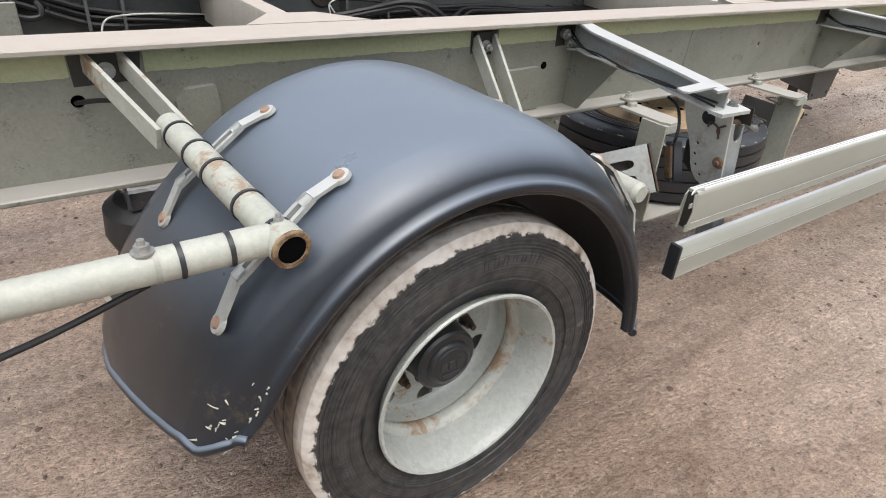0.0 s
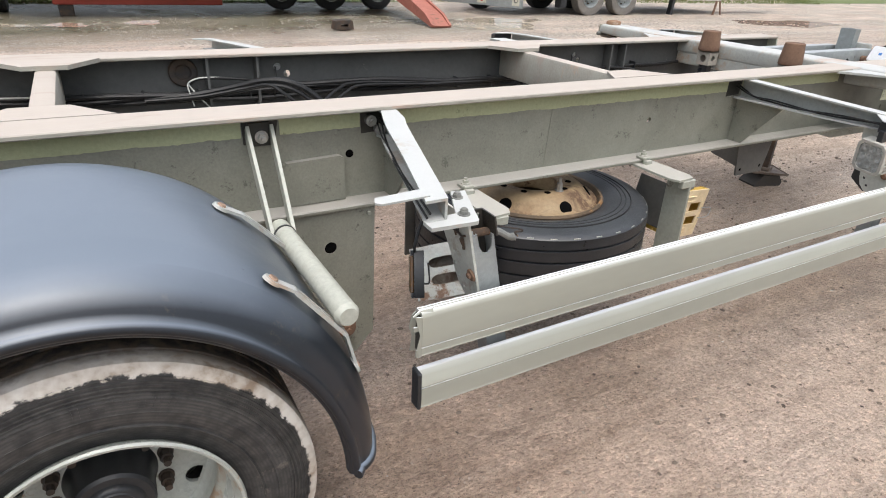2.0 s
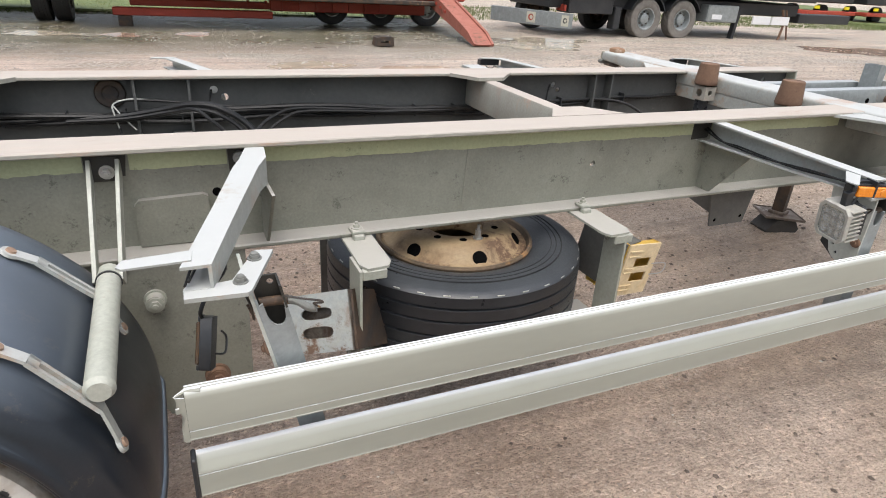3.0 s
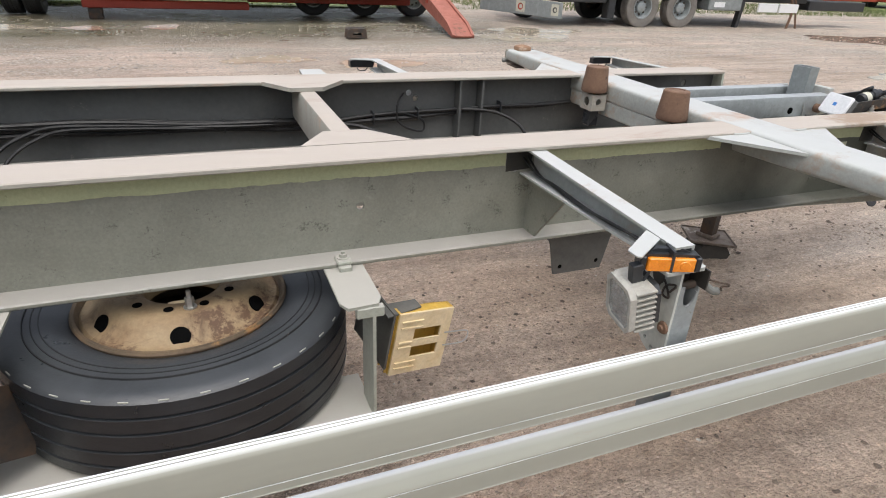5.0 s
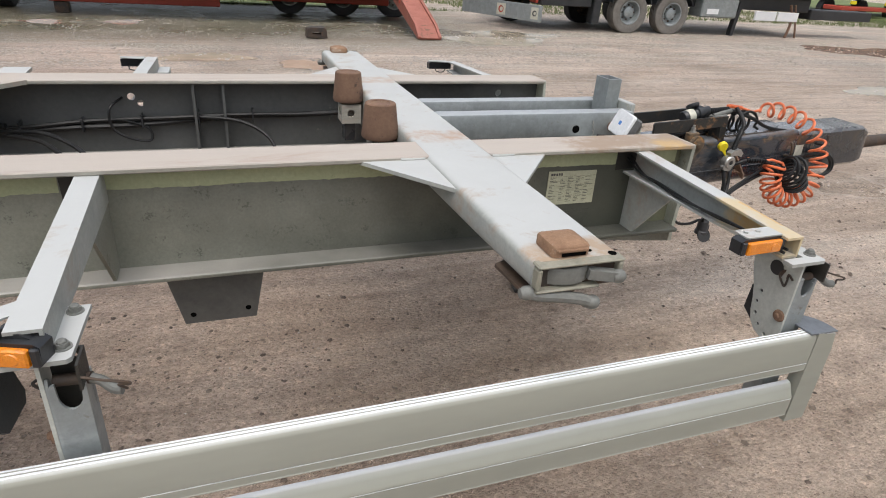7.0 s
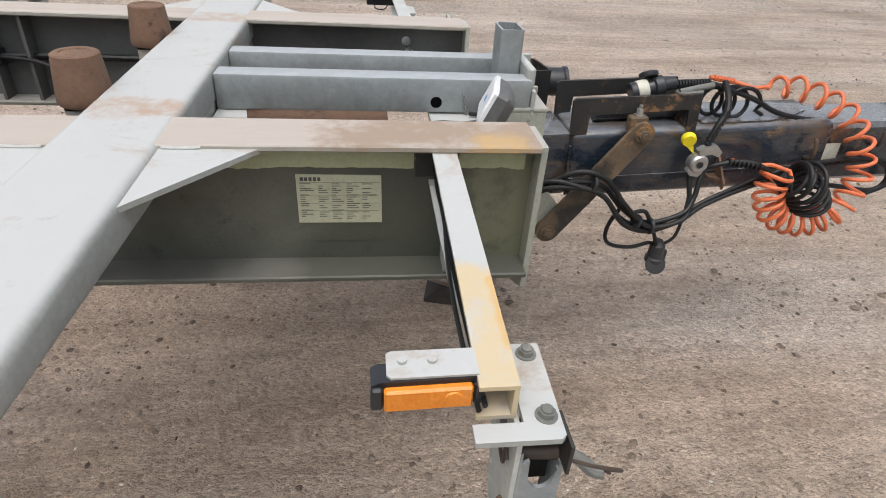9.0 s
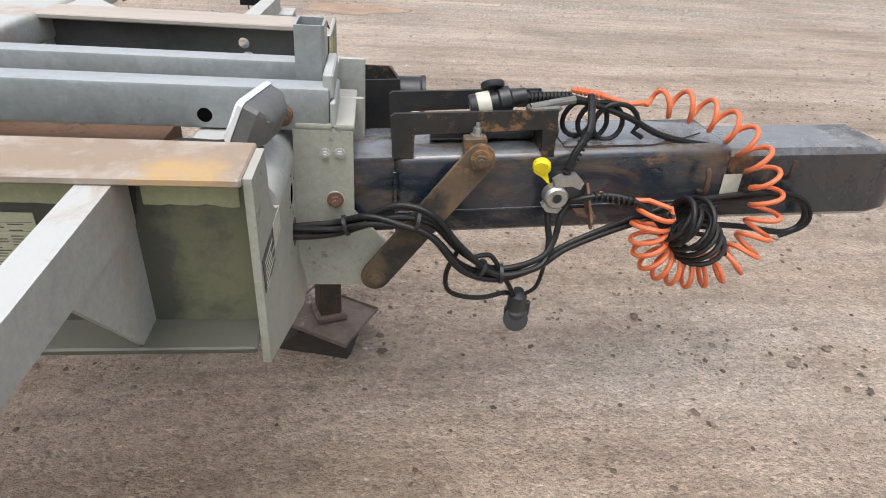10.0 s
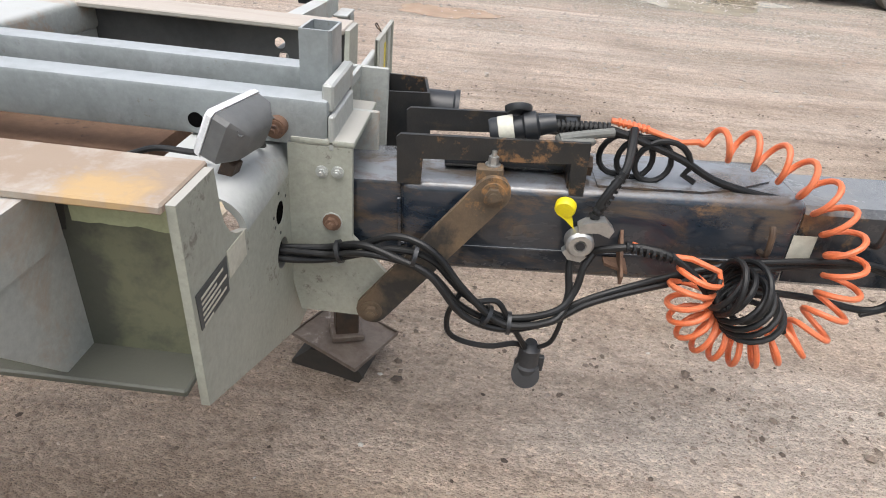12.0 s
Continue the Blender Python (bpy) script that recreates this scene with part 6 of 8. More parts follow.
def mudguard():
    k = 90
    outer = GUARD_SECTION
    inner = [(r - (0.005 if i > 2 else 0.003), y + (0.005 if 12 < i < 20 else 0.0)) for i, (r, y) in enumerate(outer)]
    bm = B()
    sheets = []
    for sec in (outer, inner):
        sheets.append([[bm.verts.new(guard_point(GUARD_FROM + (guard_end(y) - GUARD_FROM) * i / k, r, y)) for i in range(k + 1)] for r, y in sec])
    for rows in sheets:
        for p, q in zip(rows, rows[1:]):
            for i in range(k):
                bm.faces.new((p[i], p[i + 1], q[i + 1], q[i]))
    for j in (0, len(outer) - 1):
        p, q = sheets[0][j], sheets[1][j]
        for i in range(k):
            bm.faces.new((p[i], p[i + 1], q[i + 1], q[i]))
    for i in (0, k):
        for j in range(len(outer) - 1):
            bm.faces.new((sheets[0][j][i], sheets[0][j + 1][i], sheets[1][j + 1][i], sheets[1][j][i]))
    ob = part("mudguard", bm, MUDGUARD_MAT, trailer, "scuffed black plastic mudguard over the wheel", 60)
    # rolled beads along both ends
    for back, r in ((True, 0.009), (False, 0.011)):
        bm = B()
        tube(bm, [guard_point(guard_end(y) if back else GUARD_FROM, q, y, -0.002) for q, y in outer[1:19]], r, 12, 2)
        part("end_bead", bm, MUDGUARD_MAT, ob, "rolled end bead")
    # pale scrapes over the side wall near the rear lower corner
    rg = random.Random(5)
    for i in range(34):
        a = 168.5 - 15 * rg.random() ** 1.5
        j = rg.uniform(12.6, 17.0)
        bend, ln = rg.uniform(-0.35, 0.35), rg.uniform(0.15, 0.7)
        if rg.random() < 0.2:
            ln *= 1.7
        pts = []
        for f in (0.0, 0.5, 1.0):
            jj = min(max(j + bend * 1.6 * f, 9), 18)
            lo, w = int(jj), jj - int(jj)
            r = outer[lo][0] * (1 - w) + outer[lo + 1][0] * w
            y = outer[lo][1] * (1 - w) + outer[lo + 1][1] * w
            pts.append(guard_point(a + ln * f + 0.5 * bend * f * f, r, y - 0.001, 0.0012))
        bm = B()
        tube(bm, pts, (rg.uniform(0.0009, 0.0024), 0.0007), 5, 3)
        part("scrape", bm, LABEL_WHITE, ob, "pale scrape mark")
    return ob


guard_m = mudguard()


def stay(x_root, root_z, mid, end, label, open_end):
    """Mudguard stay: two flat bars from the rail, then a round tube."""
    bm = B()
    mid, end = Vector(mid), Vector(end)
    tube(bm, [mid, mid + (end - mid) * 0.5, end], 0.026, 20, 2)
    ob = part("mudguard_stay", bm, STAY_CREAM, trailer, label)
    for dx in (-0.032, 0.032):
        bm = B()
        bar(bm, (x_root + dx, -WEB - 0.004, root_z), (mid.x + dx * 0.85, mid.y - 0.03, mid.z - 0.012), 0.009, 0.042, (0, 0, 1))
        part("flat_bar", bm, STAY_CREAM, ob)
    bm = B()
    box(bm, x_root - 0.03, x_root + 0.03, -WEB - 0.012, -WEB - 0.004, root_z - 0.045, root_z + 0.02, 0.002)
    part("root_plate", bm, GREASE_AND_SHADE, ob)
    bm = B()
    bolt(bm, "y", x_root + 0.004, root_z - 0.02, -WEB - 0.013, 0.012, 0.018)
    part("root_bolt", bm, STEEL, ob)
    if open_end:
        bm = B()
        d = (end - mid).normalized()
        tube(bm, [end - d * 0.035, end], 0.03, 24, 1)
        part("collar", bm, STAY_CREAM, ob)
        sd = d.cross(Vector((0, 0, 1))).normalized()
        up = sd.cross(d)
        bm = B()
        rows = []
        for r, w in ((0.0305, -0.004), (0.0305, 0.0015), (0.029, 0.003), (0.0235, 0.003), (0.022, 0.0008)):
            rows.append([bm.verts.new(end + d * w + r * (math.cos(2 * math.pi * i / 28) * sd + math.sin(2 * math.pi * i / 28) * up)) for i in range(28)])
        for p, q in zip(rows, rows[1:]):
            for i in range(28):
                bm.faces.new((p[i], p[(i + 1) % 28], q[(i + 1) % 28], q[i]))
        part("rusty_rim", bm, RUST_RIM, ob, "rusty flared rim")
        # Flat black disc for the shade in the open bore.
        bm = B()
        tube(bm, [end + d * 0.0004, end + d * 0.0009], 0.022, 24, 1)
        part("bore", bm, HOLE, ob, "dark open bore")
    else:
        bm = B()
        d = (end - mid).normalized()
        tube(bm, [end, end + d * 0.012], (0.027, 0.02), 20, 1)
        part("end_plug", bm, STAY_CREAM, ob)
    for f in (0.1, 0.28, 0.45, 0.7, 0.9):
        if not open_end and f > 0.15:
            continue
        p = mid + (end - mid) * f
        d = (end - mid).normalized()
        bm = B()
        tube(bm, [p - d * 0.003, p + d * 0.003], 0.0285, 20, 1)
        part("cable_tie", bm, BLACK_PLASTIC, ob)
    return ob


st1 = stay(-0.483, 0.965, (-0.418, -0.75, 0.896), (-0.366, -1.2, 0.852), "pale tubular mudguard stay with an open rusty end", True)
st2 = stay(0.497, 0.955, (0.486, -0.69, 0.742), (0.493, -1.14, 0.738), "pale tubular mudguard stay", False)
bm = B()
tube(bm, [(-0.385, -1.165, 0.857), (-1.5, -1.165, 0.857)], 0.024, 18, 1)
lt = part("lengthwise_tube", bm, STAY_CREAM, st1, "pale round tube running to the rear")
for x, r in ((-0.44, 0.0265), (-0.505, 0.0265), (-0.535, 0.025)):
    bm = B()
    tube(bm, [(x, -1.165, 0.857), (x - 0.007, -1.165, 0.857)], r, 18, 1)
    part("cable_tie", bm, BLACK_PLASTIC if r > 0.026 else PAINT, lt)
bm = B()
bolt(bm, "z", -0.55, -1.165, 0.88, 0.01, 0.012, 1)
part("bolt", bm, STEEL, lt)
bm = B()
bolt(bm, "z", -0.37, -1.165, 0.879, 0.008, 0.01, 1)
part("bolt", bm, STEEL, st1)


def strap(y0, y1, xs, mat_label):
    """Slotted strap that lies along the mudguard, bolted at both ends."""
    pts = []
    for x, y, lift in ((xs[0], y0, 0.004), (xs[0] + (xs[1] - xs[0]) * 0.22, y0 + (y1 - y0) * 0.22, 0.012), (xs[0] + (xs[1] - xs[0]) * 0.78, y0 + (y1 - y0) * 0.78, 0.02), (xs[1], y1, 0.004)):
        r = 0.549 if y > -1.05 else 0.549 - (-1.05 - y) * 0.14
        r += 0.03 * max(0.0, (math.degrees(math.acos(max(-0.95, x / r))) - 138.0) / 32.0) ** 1.4
        z = WZ + math.sqrt(max(r * r - x * x, 0.01))
        nx, nz = x / r, (z - WZ) / r
        pts.append(Vector((x + nx * lift, y, z + nz * lift)))
    a, b, c, d = pts
    bm = B()
    up = Vector((b.x + c.x, 0, b.z + c.z - 2 * WZ)).normalized()
    bar(bm, a, b, 0.028, 0.006, up)
    along = (c - b).normalized()
    sd = along.cross(up).normalized()
    for sg in (-1, 1):
        bar(bm, b + sd * sg * 0.011, c + sd * sg * 0.011, 0.009, 0.008, up)
    bar(bm, b, b + along * 0.02, 0.03, 0.008, up)
    bar(bm, c - along * 0.02, c, 0.03, 0.008, up)
    bar(bm, c, d, 0.028, 0.006, up)
    for p in (a, d):
        n = Vector((p.x, 0, p.z - WZ)).normalized()
        q = bmesh.ops.create_cone(bm, cap_ends=True, segments=18, radius1=0.019, radius2=0.017, depth=0.007)
        bmesh.ops.transform(bm, matrix=Matrix.Translation(p) @ n.to_track_quat("Z", "Y").to_matrix().to_4x4(), verts=q["verts"])
    ob = part("slotted_strap", bm, PAINT_PALE, guard_m, mat_label)
    for p in (a, d):
        n = Vector((p.x, 0, p.z - WZ)).normalized()
        bm = B()
        q = bmesh.ops.create_cone(bm, cap_ends=True, segments=12, radius1=0.011, radius2=0.009, depth=0.006)
        bmesh.ops.transform(bm, matrix=Matrix.Translation(p + n * 0.005) @ n.to_track_quat("Z", "Y").to_matrix().to_4x4(), verts=q["verts"])
        part("strap_bolt", bm, BOLT_RUST, ob)


strap(-0.8, -0.8, (-0.25, -0.46), "pale slotted strap")
strap(-1.115, -1.135, (-0.248, -0.462), "pale slotted strap")
strap(-0.8, -0.8, (0.33, 0.5), "pale slotted strap")
strap(-1.115, -1.14, (0.355, 0.505), "pale slotted strap")
bm = B()
tube(bm, [(-0.545, -WEB - 0.01, 0.885), (-0.5, -WEB - 0.06, 0.9), (-0.47, -0.62, 0.905), (-0.44, -0.68, 0.875), (-0.42, -0.76, 0.865), (-0.41, -0.83, 0.86)], 0.005, 8, 6)
tagged(part("cable", bm, CABLE), "thin black cable tied along the mudguard stay", "cable")
bm = B()
tube(bm, [(-0.55, -1.165, 0.832), (-0.7, -1.17, 0.79), (-0.9, -1.175, 0.76), (-1.2, -1.18, 0.75)], 0.005, 8, 6)
tagged(part("cable", bm, CABLE), "thin black cable sagging below the rear tube", "cable")
bm = B()
box(bm, -0.006, 0.006, -0.0015, 0.0015, -0.02, 0.02, 0.001, pose(-0.585, -0.72, 0.545, 0, -14, 0))
part("clip", bm, LABEL_WHITE, guard_m)

# ---- spare wheel lying flat in its carrier ----
SX, SY, SZ = 1.513, -0.425, 0.49
spare = thing("truck_wheel", "spare truck wheel lying flat, black tyre on rusty cream rim", "wheel", at=(SX, SY, SZ))
bm = tyre_mesh(0.437, 0.262, 0.25, False)
bmesh.ops.rotate(bm, cent=(0, 0, 0), matrix=Matrix.Rotation(radians(90), 3, "X"), verts=bm.verts)
# Faint pale tone on upward faces stands for sky sheen on the rubber.
sp_t = part("tyre", bm, surface("clean_black_tyre", (0.014, 0.016, 0.019), (0.032, 0.034, 0.038), 0.34, dust_sheen=(0.045, 0.05, 0.056), dust_sheen_at=0.6, scale=4, amount=0.45, grain=130, bump=0.2,
                                speck=(0.1, 0.09, 0.08), speck_size=25, speck_at=0.8), spare, "black ribbed tyre")
for r in (0.335, 0.352, 0.37):
    bm = B()
    lathe(bm, [(r - 0.002, 0.122), (r - 0.001, 0.1265), (r + 0.001, 0.1265), (r + 0.002, 0.122)], "z", (0, 0, 0), 96)
    part("sidewall_ring", bm, RUBBER, sp_t)
for i in range(34):
    a = radians(i * 360 / 34 + 0.8 * math.sin(i * 7))
    bm = B()
    box(bm, -0.011, 0.011, -0.0014, 0.0014, -0.0028, 0.0025, 0.0006, Matrix.Translation((0.429 * math.cos(a), 0.429 * math.sin(a), 0.108)) @ Matrix.Rotation(a + math.pi / 2, 4, "Z"))
    part("shoulder_mark", bm, PAINT, sp_t)
bm = B()
lathe(bm, [(0.268, 0.1), (0.272, 0.112), (0.268, 0.12), (0.26, 0.118), (0.252, 0.1), (0.246, 0.085), (0.24, 0.02), (0.23, -0.12)], "z", (0, 0, 0), 72)
part("rim", bm, RUST_OCHRE, spare, "rusty cream rim")
bm = B()
lathe(bm, [(0.252, 0.1), (0.245, 0.108), (0.232, 0.108), (0.221, 0.114), (0.205, 0.131), (0.19, 0.145), (0.176, 0.153), (0.16, 0.155), (0.11, 0.155), (0.1, 0.15), (0.098, 0.09)], "z", (0, 0, 0), 72)
sp_d = part("wheel_disc", bm, RUST_RIM, spare, "rusty cream domed wheel disc")
# Black discs laid on the slope for the shade in the hand holes.
for i in range(6):
    a = radians(i * 60 - 92)
    bm = B()
    n = Vector((math.cos(a) * 0.75, math.sin(a) * 0.75, 0.62)).normalized()
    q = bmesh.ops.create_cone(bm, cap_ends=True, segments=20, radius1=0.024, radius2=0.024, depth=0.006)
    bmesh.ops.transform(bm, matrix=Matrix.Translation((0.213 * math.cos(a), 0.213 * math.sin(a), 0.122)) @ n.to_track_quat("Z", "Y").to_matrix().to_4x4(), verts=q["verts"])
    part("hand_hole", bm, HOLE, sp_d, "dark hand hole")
for i in range(10):
    a = radians(i * 36 + 5)
    bm = B()
    disc(bm, "z", 0.137 * math.cos(a), 0.137 * math.sin(a), 0.012, 0.1545, 0.1565, 14)
    part("stud_hole", bm, HOLE, sp_d)
# Dark disc laid across the wheel in place of the shade inside it.
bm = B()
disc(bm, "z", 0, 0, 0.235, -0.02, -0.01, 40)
part("inner_dish", bm, RUST_BLACK, spare, "dark disc standing in for the shade inside the wheel")
bm = B()
bolt(bm, "z", 0.02, -0.137, 0.156, 0.011, 0.03, 1)
part("fixing_nut", bm, STEEL, spare)
bm = B()
box(bm, -0.05, 0.03, -0.03, 0.04, 0.03, 0.085, 0.015, None, 3)
part("hub_clamp", bm, CREAM, spare, "cream clamp block in the hub hole")

# Carrier straps under the rail.
for xa, xb, xv in ((1.075, 1.165, 1.075), (1.87, 1.975, 1.945)):
    bm = B()
    plate(bm, "z", [(xa, -0.5), (xb, -0.5), (xb, -0.755), (xb - 0.015, -0.785), (xa + 0.015, -0.79), (xa, -0.76)], 0.704, 0.7115)
    c = part("carrier_bracket", bm, PAINT, trailer, "pale carrier bracket clamped under the rail")
    bm = B()
    d = -1 if xv < 1.5 else 1
    plate(bm, "x", [(-0.69, 0.704), (-0.79, 0.704), (-0.795, 0.425), (-0.69, 0.425)], min(xv, xv + d * 0.008), max(xv, xv + d * 0.008))
    part("carrier_strap", bm, PAINT, c)
    bm = B()
    box(bm, xv - d * 0.02 - 0.02, xv - d * 0.02 + 0.05, -0.79, -0.77, 0.675, 0.704, 0.003)
    part("carrier_lip", bm, PAINT, c)
    bm = B()
    xc = (xa + xb) / 2
    box(bm, xc - 0.02, xc + 0.02, -0.6, -0.555, 0.7255, 0.737, 0.003)
    bolt(bm, "z", xc, -0.575, 0.737, 0.011, 0.012, 1)
    box(bm, xc - 0.017, xc + 0.017, -0.61, -0.588, 0.7, 0.7255, 0.003)
    part("clamp", bm, PAINT, c)
bm = B()
plate(bm, "z", [(1.067, -0.8), (1.953, -0.8), (1.953, -0.6), (1.067, -0.6)], 0.358, 0.3645)
part("carrier_tray", bm, PAINT, trailer, "pale steel tray under the spare wheel")
for xv in (1.067, 1.946):
    bm = B()
    box(bm, xv, xv + 0.007, -0.795, -0.69, 0.3645, 0.426)
    part("tray_lug", bm, PAINT, trailer)
bm = B()
box(bm, 1.09, 1.14, -0.215, -0.205, 0.315, 0.715, 0.003)
part("carrier_strap", bm, DARK_GREY, trailer, "upright dark flat bar of the spare wheel carrier")


# ---- wheel chocks in their holders ----
def chock(name, label, mat_face, mat_body, x, y, z, rx, ry, rz, oval):
    w = thing(name, label, "wheel chock", "wheel chocks in the holders")
    w.matrix_basis = pose(x, y, z, rx, ry, rz)
    bm = B()
    wdt, hgt = (0.1, 0.082) if oval else (0.085, 0.1)
    if oval:
        holes = []
        for cz in (0.026, -0.026):
            holes.append([(u * 0.048 + (0.022 if u > 0 else -0.022) * 0 , cz + v * 0.016) for u, v in [(math.copysign(abs(math.cos(t)) ** 0.55, math.cos(t)), math.copysign(abs(math.sin(t)) ** 0.8, math.sin(t))) for t in [2 * math.pi * k / 20 for k in range(20)]]])
    else:
        holes = [[(-0.03, 0.01), (0.055, 0.01), (0.055, 0.046), (-0.03, 0.046)], [(-0.03, -0.048), (0.055, -0.048), (0.055, -0.012), (-0.03, -0.012)]]
    plate(bm, "y", [(-wdt, -hgt), (wdt, -hgt), (wdt, hgt), (-wdt, hgt)], -0.006, 0.0, holes)
    part("face", bm, mat_face, w)
    bm = B()
    back = 0.075 if oval else 0.13
    for o in ((-wdt, -wdt + 0.006), (wdt - 0.006, wdt)):
        plate(bm, "x", [(0.0, -hgt), (0.0, hgt), (0.03, hgt * 0.98), (back, hgt * 0.3), (back, -hgt)], o[0], o[1])
    plate(bm, "x", [(0.0, hgt - 0.008), (0.0, hgt - 0.002), (0.03, hgt * 0.96), (back, hgt * 0.28), (back, hgt * 0.2), (0.03, hgt * 0.9)], -wdt + 0.006, wdt - 0.006)
    box(bm, -wdt + 0.006, wdt - 0.006, 0.0, back, -hgt, -hgt + 0.006)
    box(bm, -wdt + 0.006, wdt - 0.006, 0.05, 0.056, -hgt + 0.006, hgt * 0.8)
    part("body", bm, mat_body, w)
    if not oval:
        for cz in (0.075, 0.055, 0.008, -0.008, -0.06, -0.078):
            bm = B()
            box(bm, -0.075, -0.01 if abs(cz) > 0.01 else -0.035, -0.011, -0.006, cz - 0.002, cz + 0.002)
            part("rib", bm, mat_face, w)
        for i in range(4):
            for j in range(4):
                bm = B()
                box(bm, -wdt - 0.006, -wdt, 0.01 + i * 0.035, 0.015 + i * 0.035, -hgt, hgt * (0.9 - 0.18 * i))
                part("side_rib", bm, mat_body, w)
                break
        for j in range(4):
            bm = B()
            box(bm, -wdt - 0.006, -wdt, 0.01, 0.125, -0.09 + j * 0.035, -0.085 + j * 0.035)
            part("side_rib", bm, mat_body, w)
    bm = B()
    d = -1 if oval else 1
    tube(bm, [(d * 0.07, -0.008, 0.02), (d * 0.13, -0.012, 0.02), (d * 0.15, -0.012, 0.012), (d * 0.15, -0.012, -0.012), (d * 0.13, -0.012, -0.022), (d * 0.075, -0.008, -0.024)], 0.0022, 7, 4)
    if oval:
        bm.free()
    else:
        part("wire_handle", bm, STEEL, w, "bent wire handle")
    bm = B()
    if oval:
        box(bm, wdt + 0.006, wdt + 0.013, 0.0, 0.2, -hgt, hgt)
    else:
        box(bm, -wdt - 0.015, -wdt - 0.009, 0.0, 0.2, -hgt * 0.8, hgt)
        plate(bm, "z", [(-wdt - 0.02, 0.0), (0.0, 0.012), (0.0, 0.05), (-wdt - 0.02, 0.06)], hgt + 0.003, hgt + 0.007, (), pose(0, 0, 0, 0, -7, 0))
    part("holder", bm, DARK_GREY if not oval else RUST_BLACK, w, "steel chock holder")


chock("wheel_chock", "sun-bleached cream plastic wheel chock with two slots and wire handle", CREAM, CHOCK_YELLOW, 2.105, -0.70, 0.515, 4, 8, 10, False)
chock("wheel_chock", "rusty pale-blue steel wheel chock with two oval holes", CHOCK_BLUE, CHOCK_RUST, 0.965, -0.735, 0.535, -28, -18, -36, True)


# ---- lamps on the outriggers ----
def marker_lamp(x, y, z, turn, label, tab=True, zip_tie=True):
    """Amber side marker on a thin tab: black housing, two-part lens."""
    w = thing("side_marker_lamp", label, "marker lamp", "amber side markers")
    w.matrix_basis = pose(x, y, z, 0, 0, turn) @ Matrix.Diagonal((0.9, 1.0, 0.84, 1.0))
    bm = B()
    plate(bm, "y", [(-0.068, -0.02), (0.068, -0.02), (0.07, 0.016), (0.06, 0.022), (-0.06, 0.022), (-0.07, 0.016)], 0.0, 0.03)
    if zip_tie:
        plate(bm, "y", [(-0.05, 0.022), (0.05, 0.022), (0.03, 0.031), (-0.03, 0.031)], 0.012, 0.026)
    for sx in (-1, 1):
        box(bm, min(sx * 0.056, sx * 0.071), max(sx * 0.056, sx * 0.071), -0.008, 0.0, -0.02, 0.018, 0.003)
    part("housing", bm, BLACK_PLASTIC, w, "black plastic housing")
    bm = B()
    box(bm, -0.055, 0.055, -0.012, 0.0, -0.019, 0.017, 0.003)
    part("lens", bm, AMBER, w, "ribbed amber lens")
    bm = B()
    lathe(bm, [(0.0, -0.0135), (0.011, -0.0135), (0.013, -0.0115)], "y", (0.03, 0, -0.001), 20)
    part("lens_ring", bm, AMBER, w)
    bm = B()
    if zip_tie:
        box(bm, -0.003, 0.003, -0.0135, 0.031, -0.022, 0.036)
    tube(bm, [(0.03, 0.03, -0.01), (0.03, 0.05, -0.03), (-0.01, 0.05, -0.035), (-0.03, 0.045, -0.01)], 0.003, 6, 4)
    part("tie", bm, BLACK_PLASTIC, w)
    return w


marker_lamp(2.462, -1.162, 0.938, -20, "amber side marker lamp in a black housing below the arm tip")
marker_lamp(3.9, -1.124, 0.949, 2, "clean amber side marker lamp beside the arm tip", zip_tie=False)
for x in (2.43, 3.915):
    marker_lamp(x, 1.165, 0.945, 180, "far side marker lamp seen from behind", zip_tie=False)
for x0, x1, y0, z, k in ((2.37, 2.475, -1.12, 0.968, 2), (3.854, 3.957, -1.094, 0.971, 3)):
    bm = B()
    diag = [(x0, y0 - 0.024), (x0 + 0.005, y0 - 0.029), (x1, y0 - 0.027), (x1, y0 + 0.016), (x0 + 0.005, y0 + 0.014), (x0, y0 + 0.009)] if k == 3 else [(x0, y0 - 0.046), (x0 + 0.007, y0 - 0.052), (x1, y0 + 0.01), (x1, y0 + 0.055), (x0 + 0.007, y0 - 0.012), (x0, y0 - 0.018)]
    plate(bm, "z", diag, z - 0.003, z)
    tab_ = part("lamp_tab", bm, PAINT_PALE, arms[-1, k])
    if k == 3:
        bm = B()
        box(bm, x0 + 0.006, x1, y0 - 0.002, y0 + 0.001, 0.945, 0.9675)
        part("lamp_bracket", bm, PAINT_PALE, tab_)
    for u in (0.018, 0.052):
        if k == 3:
            bm = B()
            disc(bm, "z", x0 + u, y0 - 0.004, 0.0055, z, z + 0.004, 8)
            part("rivet", bm, PAINT_PALE, tab_)
bm = B()
plate(bm, "z", [(0.553, -1.146), (0.562, -1.157), (0.668, -1.152), (0.672, -1.112), (0.562, -1.123)], 0.967, 0.971)
part("lamp_tab", bm, PAINT_PALE, arms[-1, 1])
for k, x0 in ((1, 0.6), (2, 2.37), (3, 3.85)):
    bm = B()
    plate(bm, "z", [(x0, 1.12), (x0 + 0.1, 1.1), (x0 + 0.1, 1.15), (x0, 1.15)], 0.967, 0.971)
    part("lamp_tab", bm, PAINT_PALE, arms[1, k])

